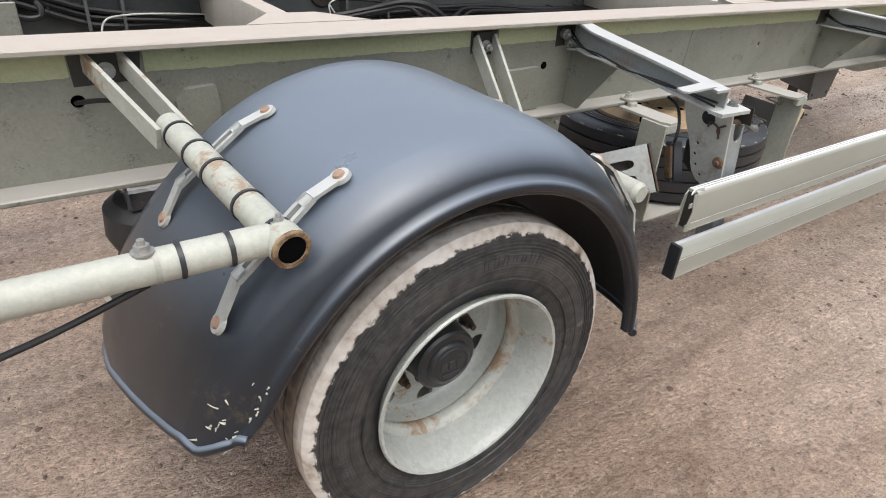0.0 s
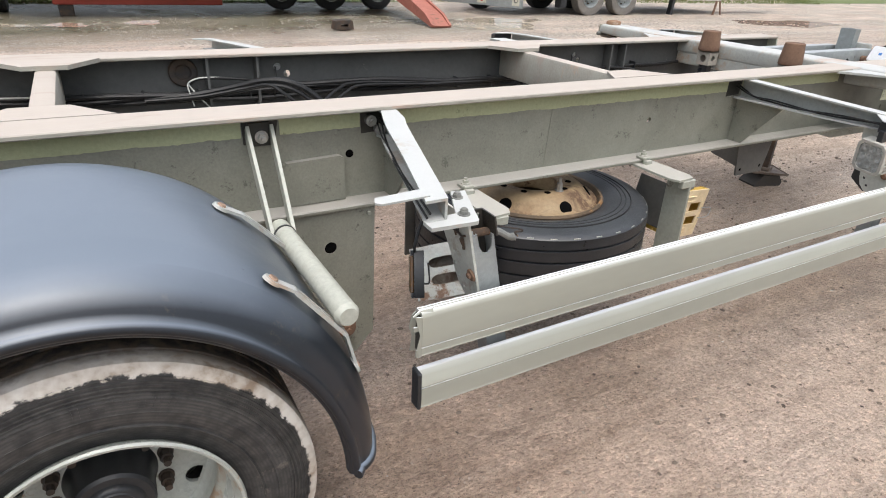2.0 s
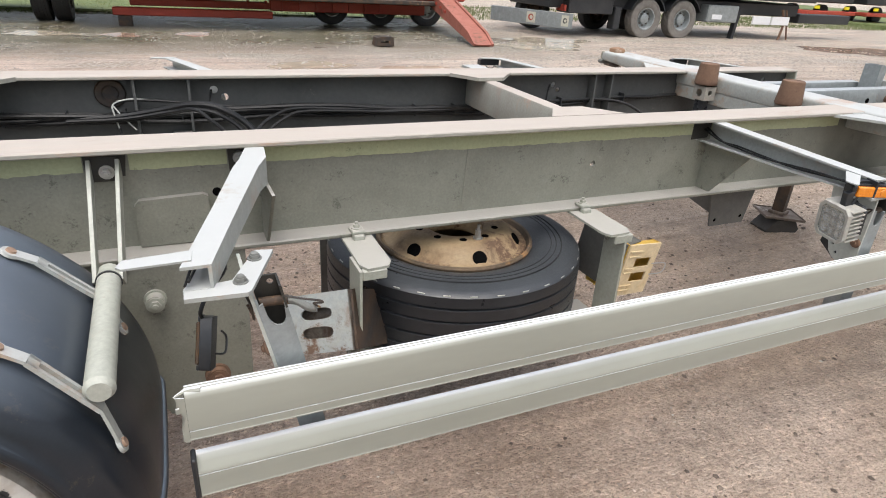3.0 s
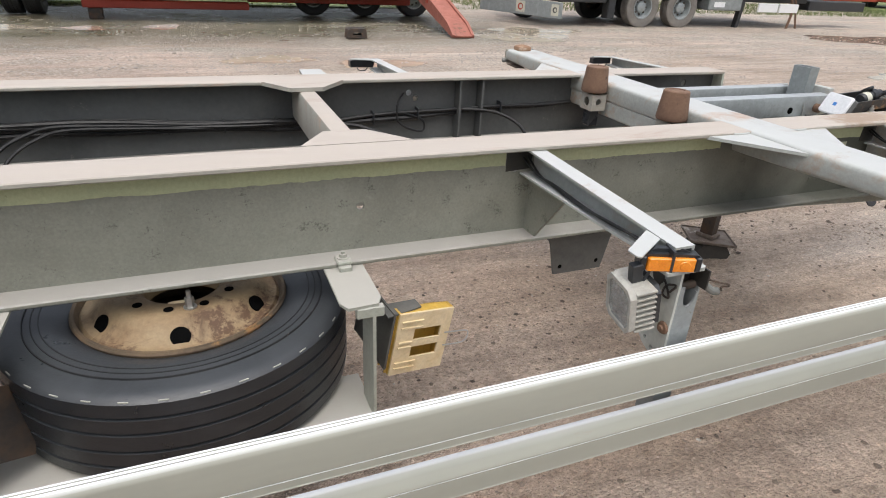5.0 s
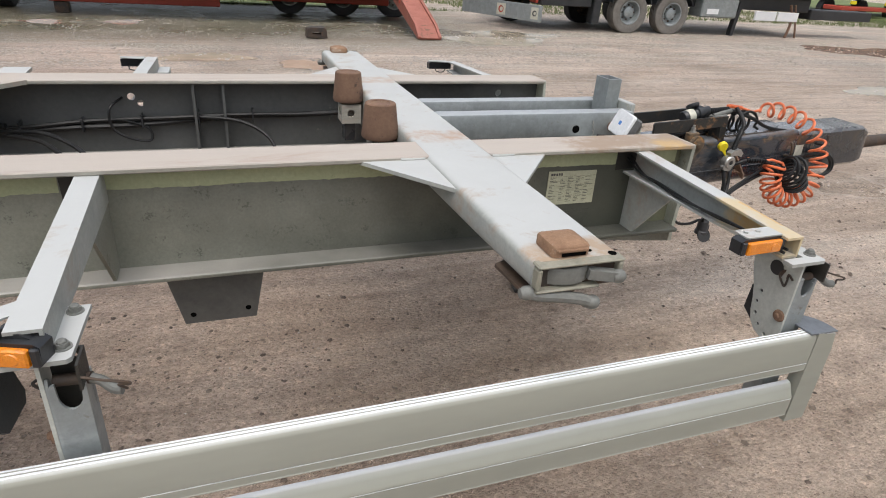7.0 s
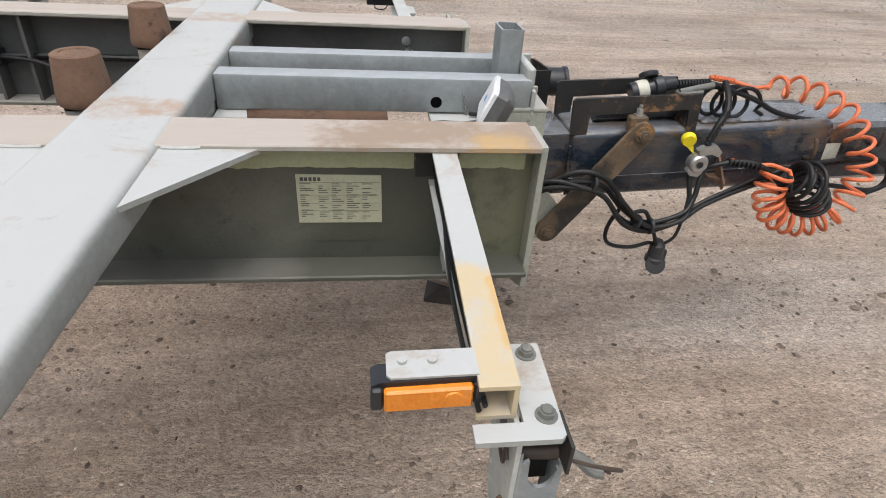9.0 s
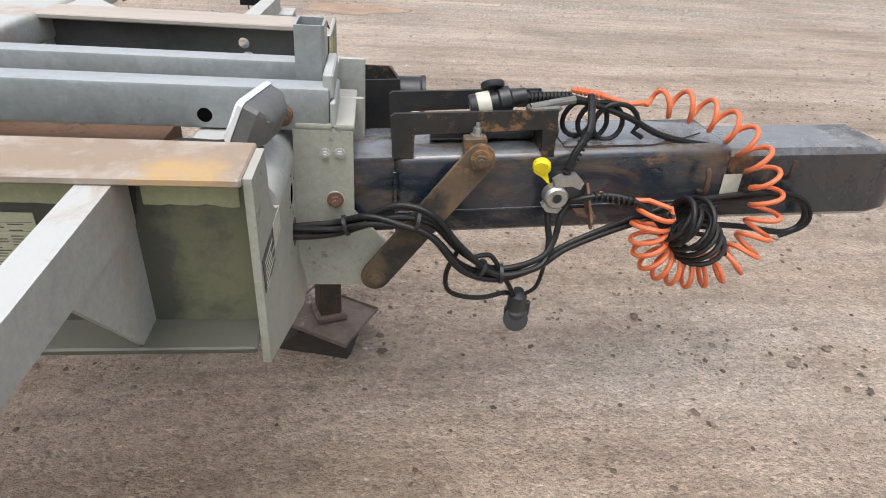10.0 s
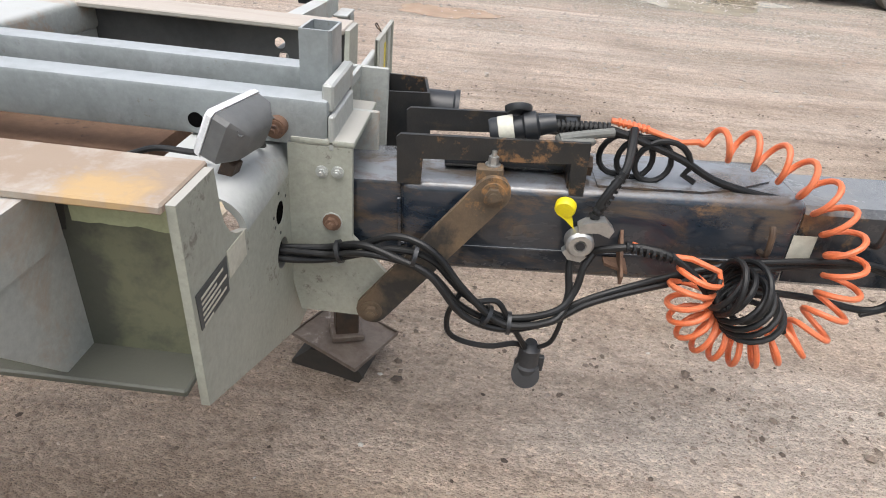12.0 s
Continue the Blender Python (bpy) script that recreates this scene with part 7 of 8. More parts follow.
# Marker hanging by its cable at the torn guard end.
AMBER_OLD = surface("smoked_amber_lens", (0.09, 0.045, 0.015), (0.035, 0.03, 0.025), 0.2, scale=20, amount=0.5)
hang = marker_lamp(0.684, -1.06, 0.735, 25, "marker lamp hanging loose by its cable", zip_tie=False)
for ch in hang.children:
    if ch.name.startswith("lens"):
        ch.data.materials[0] = AMBER_OLD
hang.matrix_basis = pose(0.668, -1.09, 0.765, 0, 66, -112) @ Matrix.Scale(0.74, 4)
bm = B()
tube(bm, [(0.72, -1.0, 0.9), (0.725, -1.03, 0.885), (0.69, -1.07, 0.86), (0.672, -1.085, 0.83), (0.675, -1.08, 0.81)], 0.004, 7, 6)
tagged(part("cable", bm, CABLE), "short black cable holding the loose marker lamp", "cable")

# Square work lamp with cooling ribs.
wl_ = thing("work_lamp", "pale square work lamp with cooling ribs, facing rearward below the arm", "work lamp")
wl_.matrix_basis = pose(2.4, -1.135, 0.845, 4, -10, -8) @ Matrix.Diagonal((0.8, 0.8, 0.9, 1.0))
h, c = 0.062, 0.018
octo = [(-h + c, -h), (h - c, -h), (h, -h + c), (h, h - c), (h - c, h), (-h + c, h), (-h, h - c), (-h, -h + c)]
bm = B()
plate(bm, "x", octo, -0.03, -0.012, [[(u * 0.84, v * 0.84) for u, v in octo]])
part("bezel", bm, surface("dusty_cast_lamp_housing", (0.42, 0.41, 0.37), (0.3, 0.29, 0.25), 0.7, scale=20, amount=0.5, grain=90, bump=0.3), wl_, "dusty cast bezel")
HOUSING = bpy.data.materials["dusty_cast_lamp_housing"]
bm = B()
plate(bm, "x", [(u * 0.8, v * 0.8) for u, v in octo], -0.012, 0.035)
part("housing", bm, HOUSING, wl_, "dusty cast housing")
for i in range(8):
    z = -0.052 + i * 0.0148
    bm = B()
    box(bm, -0.012, 0.045, -0.062, 0.062, z - 0.0028, z + 0.0028, 0.001)
    part("cooling_rib", bm, HOUSING, wl_)
bm = B()
plate(bm, "x", [(u * 0.835, v * 0.835) for u, v in octo], -0.025, -0.021)
lens = part("lens", bm, CLEAR, wl_, "clear lamp glass")
for i in range(3):
    for j in range(3):
        bm = B()
        lathe(bm, [(0.004, -0.0125), (0.013, -0.0195)], "x", (0, -0.032 + i * 0.032, -0.032 + j * 0.032), 16)
        part("reflector", bm, STEEL, wl_)
bm = B()
tube(bm, [(0.03, -0.01, 0.05), (0.05, -0.01, 0.08), (0.06, -0.01, 0.1)], 0.004, 7, 5)
box(bm, 0.0, 0.03, -0.012, 0.012, 0.05, 0.1, 0.002)
part("bracket", bm, BLACK_PLASTIC, wl_)
bm = B()
plate(bm, "x", [(u * 0.92, v * 0.92) for u, v in octo], 0.0455, 0.058)
part("back_plate", bm, BLACK_PLASTIC, wl_, "black back plate")

# Cables lying along the near arms.
for ln in (ARM1, ARM2, ARM3):
    (xa, ya), (xb, yb) = ln[0], ln[-1]
    for d, ph in ((0.0, 0.0), (0.012, 1.7)):
        bm = B()
        pts = []
        for i in range(9):
            f = i / 8
            q = 0.512 + (yb - 0.512) * f
            pts.append((xa + (xb - xa) * f - 0.014 + d * math.sin(4 * f + ph), -q, 0.992 - 0.024 * f - 0.068 + 0.034 * f + 0.006 * math.sin(8 * f + ph) + (0.03 if i == 0 else 0)))
        tube(bm, pts, 0.0026 if ln is ARM1 else 0.0034, 7, 4)
        tagged(part("cable", bm, CABLE), "black lamp cable tied along the outrigger arm", "cable", "arm cables")

# Square combination lamp on the front cross member, white side to the rear.
n_ = Vector((-0.9, 0.2, 0.42)).normalized()
r_ = Vector((n_.y, -n_.x, 0)).normalized()
u_ = n_.cross(r_) * -1
fl = thing("combination_lamp", "square lamp with white face and grey ribbed back", "lamp")
fl.matrix_basis = Matrix.Translation((4.13, -0.243, 0.985)) @ Matrix((r_, u_ if u_.z > 0 else -u_, n_)).transposed().to_4x4()


def frustum(bm, levels):
    prev = None
    for z, hx, hy in levels:
        cc = min(hx, hy) * 0.16
        o = [(-hx + cc, -hy), (hx - cc, -hy), (hx, -hy + cc), (hx, hy - cc), (hx - cc, hy), (-hx + cc, hy), (-hx, hy - cc), (-hx, -hy + cc)]
        vs = [bm.verts.new((a, b, z)) for a, b in o]
        if prev:
            for i in range(8):
                bm.faces.new((prev[i], prev[(i + 1) % 8], vs[(i + 1) % 8], vs[i]))
        else:
            bm.faces.new(vs)
        prev = vs
    bm.faces.new(prev)


bm = B()
frustum(bm, [(0.0, 0.068, 0.044), (0.008, 0.068, 0.044), (0.013, 0.064, 0.04)])
part("face", bm, WHITE, fl, "white lamp face")
bm = B()
box(bm, -0.009, 0.009, -0.007, 0.007, 0.0131, 0.0138)
part("emblem", bm, BLUE, fl, "small blue emblem")
bm = B()
frustum(bm, [(-0.052, 0.034, 0.022), (-0.047, 0.042, 0.028), (-0.026, 0.064, 0.041), (-0.0005, 0.066, 0.042)])
part("back_shell", bm, surface("grey_lamp_plastic", (0.12, 0.124, 0.124), (0.16, 0.16, 0.155), 0.5, scale=14, amount=0.4, bump=0.1), fl, "grey ribbed back shell")
for i in range(4):
    bm = B()
    box(bm, -0.05, 0.05, 0.024 + i * 0.005, 0.026 + i * 0.005, -0.046 + 0.007 * i, -0.02 + 0.002 * i)
    part("rib", bm, bpy.data.materials["grey_lamp_plastic"], fl)
bm = B()
box(bm, -0.03, -0.004, -0.085, -0.045, -0.045, -0.02, 0.002)
part("foot", bm, RUST_BLACK, fl)
bm = B()
disc(bm, "y", -0.03, -0.015, 0.005, -0.0425, -0.0435, 10)
part("screw", bm, RUST_BLACK, fl)
for k, pts in enumerate(([(4.13, -0.25, 0.94), (4.07, -0.25, 0.93), (4.0, -0.25, 0.93), (3.92, -0.24, 0.9), (3.8, -0.2, 0.88)],
                         [(4.15, -0.235, 0.95), (4.16, -0.2, 0.935), (4.15, -0.16, 0.918), (4.1, -0.14, 0.915)])):
    bm = B()
    tube(bm, pts, 0.0055, 8, 6)
    tagged(part("cable", bm, CABLE), "black lamp cable lying on the front cross member", "cable")
# Small pin on a chain beside the tube.
pin = thing("pin_chain", "small zinc chain with a pin on the front tube", "chain")
for i in range(7):
    bm = B()
    cz = 0.963 - i * 0.0095
    pts = [(4.084 + 0.0035 * math.cos(t) * (1 if i % 2 else 0.3) + 0.002 * i, -0.1265 + 0.0035 * math.sin(t) * (0.3 if i % 2 else 1) * 0.4, cz + 0.006 * math.sin(t)) for t in [2 * math.pi * k / 8 for k in range(9)]]
    tube(bm, pts, 0.0012, 5, 1, False)
    part("link", bm, STEEL, pin)

# ---- wiring along the far rail ----
RUN = ((-1.7, 0.975), (-0.74, 0.957), (-0.61, 0.951), (-0.52, 0.922), (-0.45, 0.891), (-0.37, 0.868), (-0.26, 0.858), (0.0, 0.845), (0.6, 0.844), (1.1, 0.85), (1.6, 0.833), (2.1, 0.826), (2.6, 0.852), (3.4, 0.875))


def run_height(x):
    for (xa, za), (xb, zb) in zip(RUN, RUN[1:]):
        if xa <= x <= xb:
            return za + (zb - za) * (x - xa) / (xb - xa)
    return RUN[-1][1]


rg = random.Random(21)
for i in range(8):
    bm = B()
    pts = []
    dz, ph = -0.018 + 0.0115 * (i % 4), rg.uniform(0, 6)
    for j in range(49):
        x = -1.6 + j * (4.88 / 48)
        sag = 0.006 * math.sin(x * 4.2 + ph) + 0.003 * math.sin(x * 11 + 2 * ph)
        pts.append((x, 0.478 - 0.008 * (i // 2) + 0.003 * math.sin(x * 7 + ph), run_height(x) + dz * (1.0 if x < 2.1 else 0.5) + sag))
    tube(bm, pts if i < 3 else pts[:37], (0.0105, 0.0075, 0.008, 0.0095)[i % 4], 7, 2)
    tagged(part("cable", bm, CABLE), "long black cable tied along the inside of the far rail", "cable", "cables along the far rail")
for i in range(20):
    x = -0.9 + i * 0.2
    bm = B()
    box(bm, x - 0.003, x + 0.003, 0.452, 0.498, run_height(x) - 0.026, run_height(x) + 0.025, 0.001)
    tagged(part("cable_tie", bm, BLACK_PLASTIC), "black plastic tie round the cable run", "cable tie", "cable ties")
LOOPS = (
    ([(0.3, 0.46, 0.842), (0.48, 0.44, 0.852), (0.62, 0.4, 0.88), (0.735, 0.34, 0.912), (0.83, 0.3, 0.905), (0.925, 0.28, 0.845), (0.98, 0.24, 0.76), (1.0, 0.2, 0.68)], 0.0135),
    ([(0.3, 0.45, 0.832), (0.5, 0.43, 0.842), (0.64, 0.39, 0.868), (0.74, 0.33, 0.895), (0.82, 0.29, 0.886), (0.9, 0.27, 0.83), (0.95, 0.23, 0.75), (0.96, 0.2, 0.68)], 0.009),
    ([(0.3, 0.44, 0.838), (0.5, 0.41, 0.85), (0.66, 0.37, 0.88), (0.74, 0.31, 0.9), (0.79, 0.28, 0.87), (0.84, 0.26, 0.82), (0.87, 0.22, 0.74)], 0.007),
    ([(1.7, 0.46, 0.834), (1.35, 0.45, 0.853), (1.14, 0.43, 0.864), (1.06, 0.39, 0.852), (0.99, 0.35, 0.82), (0.94, 0.3, 0.76), (0.92, 0.24, 0.68)], 0.0075),
    ([(1.7, 0.455, 0.824), (1.36, 0.44, 0.845), (1.17, 0.42, 0.853), (1.09, 0.38, 0.838), (1.02, 0.34, 0.8), (0.97, 0.29, 0.74)], 0.0065),
    ([(0.95, 0.46, 0.868), (0.78, 0.455, 0.888), (0.7, 0.45, 0.898), (0.6, 0.45, 0.908), (0.51, 0.448, 0.911), (0.468, 0.445, 0.896), (0.466, 0.44, 0.85), (0.475, 0.43, 0.79)], 0.0055),
    ([(-0.53, 0.4, 0.93), (-0.522, 0.38, 0.915), (-0.53, 0.37, 0.895), (-0.56, 0.37, 0.89), (-0.59, 0.37, 0.897)], 0.009),
    ([(2.05, 0.42, 0.83), (2.2, 0.36, 0.835), (2.32, 0.26, 0.8), (2.36, 0.18, 0.74), (2.3, 0.08, 0.7)], 0.009),
    ([(2.08, 0.4, 0.82), (2.2, 0.32, 0.815), (2.28, 0.22, 0.77), (2.28, 0.14, 0.72)], 0.009),
    ([(2.44, 0.49, 0.93), (2.4, 0.44, 0.9), (2.4, 0.44, 0.83), (2.45, 0.44, 0.79), (2.52, 0.45, 0.775), (2.52, 0.46, 0.82), (2.44, 0.47, 0.85)], 0.005),
    ([(2.7, 0.46, 0.86), (2.85, 0.42, 0.85), (2.95, 0.36, 0.8), (2.98, 0.3, 0.72), (2.98, 0.25, 0.66)], 0.007),
    ([(0.82, 0.5, 0.935), (0.81, 0.46, 0.9), (0.8, 0.45, 0.86), (0.8, 0.46, 0.82)], 0.004),
)
for pts, r in LOOPS:
    bm = B()
    tube(bm, pts, r, 8, 6)
    tagged(part("cable_loop", bm, CABLE), "loose black cable looping between the rails", "cable", "cable loops between the rails")
for pts in ([(0.58, 0.45, 0.912), (0.51, 0.445, 0.915), (0.462, 0.44, 0.898), (0.462, 0.435, 0.86), (0.472, 0.43, 0.81)],
            [(0.462, 0.44, 0.893), (0.49, 0.435, 0.85), (0.53, 0.43, 0.8)],
            [(0.02, 0.44, 0.872), (-0.2, 0.43, 0.883), (-0.316, 0.42, 0.88), (-0.355, 0.41, 0.865), (-0.37, 0.4, 0.83)]):
    bm = B()
    tube(bm, pts, 0.0032, 6, 5)
    tagged(part("white_wire", bm, PAINT_LIGHT), "thin white wire tied to the black cable run", "wire", "white wires between the rails")

# ---- drawbar ----
drawbar = thing("drawbar", "black worn steel drawbar with rusty link arm and fittings", "drawbar")
DB = pose(4.385, 0, 0.753, 0, -3.43, 0)


def db(u, y, w):
    return DB @ Vector((u, y, w))


bm = B()
box(bm, -0.19, 0.02, -0.095, 0.095, -0.095, 0.094, 0.012, DB, 2)
part("rear_tube", bm, DRAWBAR_PAINT, drawbar)
bm = B()
box(bm, 0.014, 0.8, -0.105, 0.105, -0.102, 0.098, 0.022, DB, 4)
sleeve = part("sleeve", bm, DRAWBAR_PAINT, drawbar, "black painted outer tube, rubbed and rusty on top")
bm = B()
bar(bm, db(0.02, -0.1055, -0.04), db(0.8, -0.1055, -0.035), 0.004, 0.006, (0, 1, 0))
bar(bm, db(0.016, -0.104, 0.06), db(0.016, -0.104, -0.09), 0.006, 0.006, (0, 1, 0))
part("weld_bead", bm, DRAWBAR_PAINT, sleeve)
bm = B()
plate(bm, "z", [(0.4, -0.085), (0.6, -0.088), (0.66, -0.07), (0.75, -0.02), (0.76, 0.02), (0.62, 0.08), (0.4, 0.08)], 0.0985, 0.103, (), DB)
part("wear_plate", bm, DRAWBAR_PAINT, sleeve, "rubbed black wear plate with a torn rusty edge")
bm = B()
rows = []
for u, hy, w0, w1 in ((0.8, 0.09, -0.1, 0.082), (1.2, 0.09, -0.105, 0.077), (1.245, 0.082, -0.1, 0.055), (1.275, 0.06, -0.085, 0.015)):
    cc = 0.014
    o = [(-hy + cc, w0), (hy - cc, w0), (hy, w0 + cc), (hy, w1 - cc), (hy - cc, w1), (-hy + cc, w1), (-hy, w1 - cc), (-hy, w0 + cc)]
    rows.append([bm.verts.new(db(u, y, w)) for y, w in o])
for a, b in zip(rows, rows[1:]):
    for k in range(8):
        bm.faces.new((a[k], a[(k + 1) % 8], b[(k + 1) % 8], b[k]))
bm.faces.new(rows[0])
bm.faces.new(rows[-1][::-1])
# Grey tone on upward faces: pale scraping together with painted sky sheen.
SCRAPED = surface("scraped_dirty_black_steel", (0.022, 0.028, 0.036), (0.065, 0.06, 0.055), 0.26, dust_sheen=(0.2, 0.205, 0.21), dust_sheen_at=0.6, scale=6, amount=0.45, grain=50, bump=0.35, coat=0.5,
                  speck=(0.2, 0.12, 0.06), speck_size=11, speck_at=0.64, smear=(0.06, 0.045, 0.032), smear_size=6, smear_at=0.52, smear_most=0.75)
SCRAPED = worn_zone(worn_zone(SCRAPED, "scraped_steel_rusty_at_the_end", (5.6, -0.2, 0.6), (6.2, 0.2, 1.2), 0.04, (0.075, 0.05, 0.033)),
                    "scraped_steel_with_pale_scuffs", (5.44, -0.12, 0.895), (5.66, 0.1, 1.0), 0.035, (0.42, 0.42, 0.41))
part("inner_tube", bm, SCRAPED, drawbar, "scraped inner tube with a tapered end")
bm = B()
tube(bm, [db(1.26, 0, -0.035), db(1.7, 0, -0.04)], (0.03, 0.026), 16, 1)
part("shank", bm, RUST_BLACK, drawbar, "rusty coupling shank")
bm = B()
box(bm, 0.785, 0.83, -0.1068, -0.1056, -0.035, 0.03, 0, DB)
part("sticker", bm, LABEL_WHITE, drawbar, "scratched pale sticker")
for y in (-0.098, 0.058):
    bm = B()
    plate(bm, "y", [(0.012, 0.092), (0.012, 0.186), (0.02, 0.192), (0.372, 0.192), (0.372, 0.08), (0.345, 0.08), (0.34, 0.15), (0.062, 0.145), (0.058, 0.092)], y - 0.005, y + 0.005, (), DB)
    part("top_bracket", bm, BRACKET_PAINT, drawbar, "rusty black bracket plate")
bm = B()
box(bm, 0.34, 0.365, -0.093, 0.053, 0.085, 0.19, 0.002, DB)
part("cross_plate", bm, BRACKET_PAINT, drawbar)
bm = B()
tube(bm, [db(0.1, -0.02, 0.122), db(0.36, -0.02, 0.122)], 0.024, 16, 1)
part("damper", bm, BLACK_PAINT, drawbar, "black damper rod")
bm = B()
tube(bm, [db(0.372, -0.04, 0.125), db(0.39, -0.04, 0.125)], 0.022, 6, 1)
part("end_nut", bm, RUST_BLACK, drawbar)
bm = B()
box(bm, 0.165, 0.215, -0.134, -0.104, 0.1, 0.145, 0.003, DB)
part("link_block", bm, RUST_OCHRE, drawbar, "rusty link block")
bm = B()
bolt(bm, "z", 4.571, -0.112, 0.908, 0.01, 0.018, 1)
part("block_bolt", bm, STEEL, drawbar)
ax, az, bx, bz = 4.577, 0.867, 4.358, 0.566
ang = math.atan2(az - bz, ax - bx)
hw = 0.033
outl = [(ax + hw * math.cos(ang + radians(t)), az + hw * math.sin(ang + radians(t))) for t in range(-90, 91, 18)]
outl += [(bx + hw * math.cos(ang + radians(t)), bz + hw * math.sin(ang + radians(t))) for t in range(90, 271, 18)]
bm = B()
plate(bm, "y", outl, -0.15, -0.136)
link = part("link_arm", bm, LINK_RUST, drawbar, "rusty flat link arm")
for x, z in ((ax, az), (bx, bz)):
    bm = B()
    disc(bm, "y", x, z, 0.023, -0.15, -0.155, 20)
    disc(bm, "y", x, z, 0.0155, -0.155, -0.165, 6)
    disc(bm, "y", x, z, 0.009, -0.165, -0.169, 12)
    disc(bm, "y", x, z, 0.03, -0.136, -0.12, 20)
    part("link_bolt", bm, RUST_OCHRE, link)
bm = B()
plate(bm, "z", [(0.43, -0.13), (0.47, -0.16), (0.475, -0.106), (0.43, -0.106)], -0.05, -0.044, (), DB)
plate(bm, "x", [(-0.106, 0.02), (-0.17, -0.05), (-0.165, -0.07), (-0.106, -0.03)], 0.455, 0.461, (), DB)
part("hose_bracket", bm, RUST, drawbar, "rusty hose bracket")
bm = B()
tube(bm, [db(0.73, -0.106, -0.01), db(0.73, -0.135, 0.0), db(0.73, -0.135, 0.04), db(0.73, -0.125, 0.055)], 0.006, 8, 5)
part("cable_hook", bm, RUST_BLACK, drawbar)
bm = B()
tube(bm, [db(0.93, -0.09, 0.02), db(0.93, -0.13, 0.03), db(0.935, -0.13, 0.07)], 0.006, 8, 5)
part("cable_hook", bm, RUST_BLACK, drawbar)

# Black open box and plate behind the drawbar.
bm = B()
plate(bm, "z", [(4.3, 0.21), (4.42, 0.235), (4.4, 0.37), (4.3, 0.37)], 0.74, 0.925, [[(4.306, 0.217), (4.413, 0.241), (4.394, 0.363), (4.306, 0.363)]])
tagged(part("hose_box", bm, BRACKET_PAINT), "black open steel box behind the drawbar", "box")
bm = B()
lathe(bm, [(0.0, 0.0), (0.042, 0.0), (0.045, 0.01), (0.045, 0.07), (0.05, 0.075), (0.05, 0.085), (0.0, 0.085)], "x", (4.405, 0.3, 0.87), 24)
tagged(part("black_cap", bm, BLACK_PLASTIC), "dusty black round plastic cap on the box", "cap")
board = thing("marker_board", "folded grey steel board with a yellow reflective strip", "board")
bm = B()
plate(bm, "x", [(0.8, 0.715), (1.12, 0.715), (1.12, 0.908), (0.8, 0.905)], 4.197, 4.201)
part("board", bm, PAINT_LIGHT, board)
for ya, yb, za, zb in ((0.8, 0.812, 0.715, 0.905), (1.108, 1.12, 0.715, 0.908), (0.812, 1.108, 0.896, 0.906), (0.99, 0.996, 0.72, 0.896)):
    bm = B()
    box(bm, 4.193, 4.209, ya, yb, za, zb, 0.002)
    part("edge", bm, PAINT, board, "raised folded edge")
bm = B()
box(bm, 4.2012, 4.2022, 0.955, 0.986, 0.745, 0.86)
part("strip", bm, YELLOW, board, "yellow reflective strip")
bm = B()
box(bm, 4.172, 4.1925, 0.55, 0.86, 0.79, 0.86, 0.004)
part("support", bm, PAINT_PALE, board, "pale bar that carries the board")
bm = B()
tube(bm, [(4.197, 0.93, 0.9), (4.18, 0.9, 0.925), (4.185, 0.88, 0.94), (4.197, 0.91, 0.905)], 0.0022, 6, 3)
part("wire_clip", bm, RUST_BLACK, board)

# ---- hoses and cables at the drawbar ----
MAIN = [(4.12, -0.182, 0.706), (4.19, -0.182, 0.706), (4.267, -0.16, 0.702), (4.336, -0.18, 0.733), (4.406, -0.195, 0.748), (4.478, -0.205, 0.73), (4.547, -0.205, 0.655), (4.631, -0.2, 0.61), (4.725, -0.2, 0.64)]
ENDS = (
    [(4.798, -0.185, 0.675), (4.955, -0.155, 0.724), (5.135, -0.13, 0.765), (5.285, -0.12, 0.785), (5.375, -0.118, 0.77), (5.405, -0.118, 0.72), (5.365, -0.118, 0.685), (5.235, -0.118, 0.70), (5.082, -0.14, 0.715)],
    [(4.81, -0.18, 0.69), (4.965, -0.15, 0.742), (5.103, -0.14, 0.78), (5.305, -0.125, 0.795), (5.395, -0.12, 0.765), (5.415, -0.12, 0.71), (5.355, -0.12, 0.675)],
    [(4.76, -0.18, 0.69), (4.77, -0.165, 0.74), (4.785, -0.15, 0.765)],
    [(4.75, -0.18, 0.675), (4.745, -0.165, 0.72), (4.742, -0.15, 0.76)],
)
for i, e in enumerate(ENDS):
    bm = B()
    pts = []
    for j, (x, y, z) in enumerate(MAIN):
        a = i * 1.57 + j * 0.6
        k = 0.0 if j == 0 else 0.012
        pts.append((x, y + k * math.cos(a), z + k * math.sin(a) + (0.012 * (i - 1.5) if 3 < j < 7 else 0)))
    tube(bm, pts + list(e), 0.0075 if i != 1 else 0.0065, 10, 6)
    tagged(part("drawbar_cable", bm, CABLE), "thick black cable sagging from the front plate below the drawbar", "cable", "drawbar cables")
bm = B()
tube(bm, [(4.538, -0.2, 0.67), (4.519, -0.19, 0.61), (4.524, -0.185, 0.56), (4.557, -0.18, 0.535), (4.613, -0.18, 0.53), (4.66, -0.175, 0.54), (4.68, -0.17, 0.535)], 0.006, 9, 6)
tube(bm, [(4.575, -0.2, 0.655), (4.613, -0.2, 0.66), (4.641, -0.2, 0.62), (4.67, -0.19, 0.57), (4.69, -0.175, 0.53)], 0.006, 9, 6)
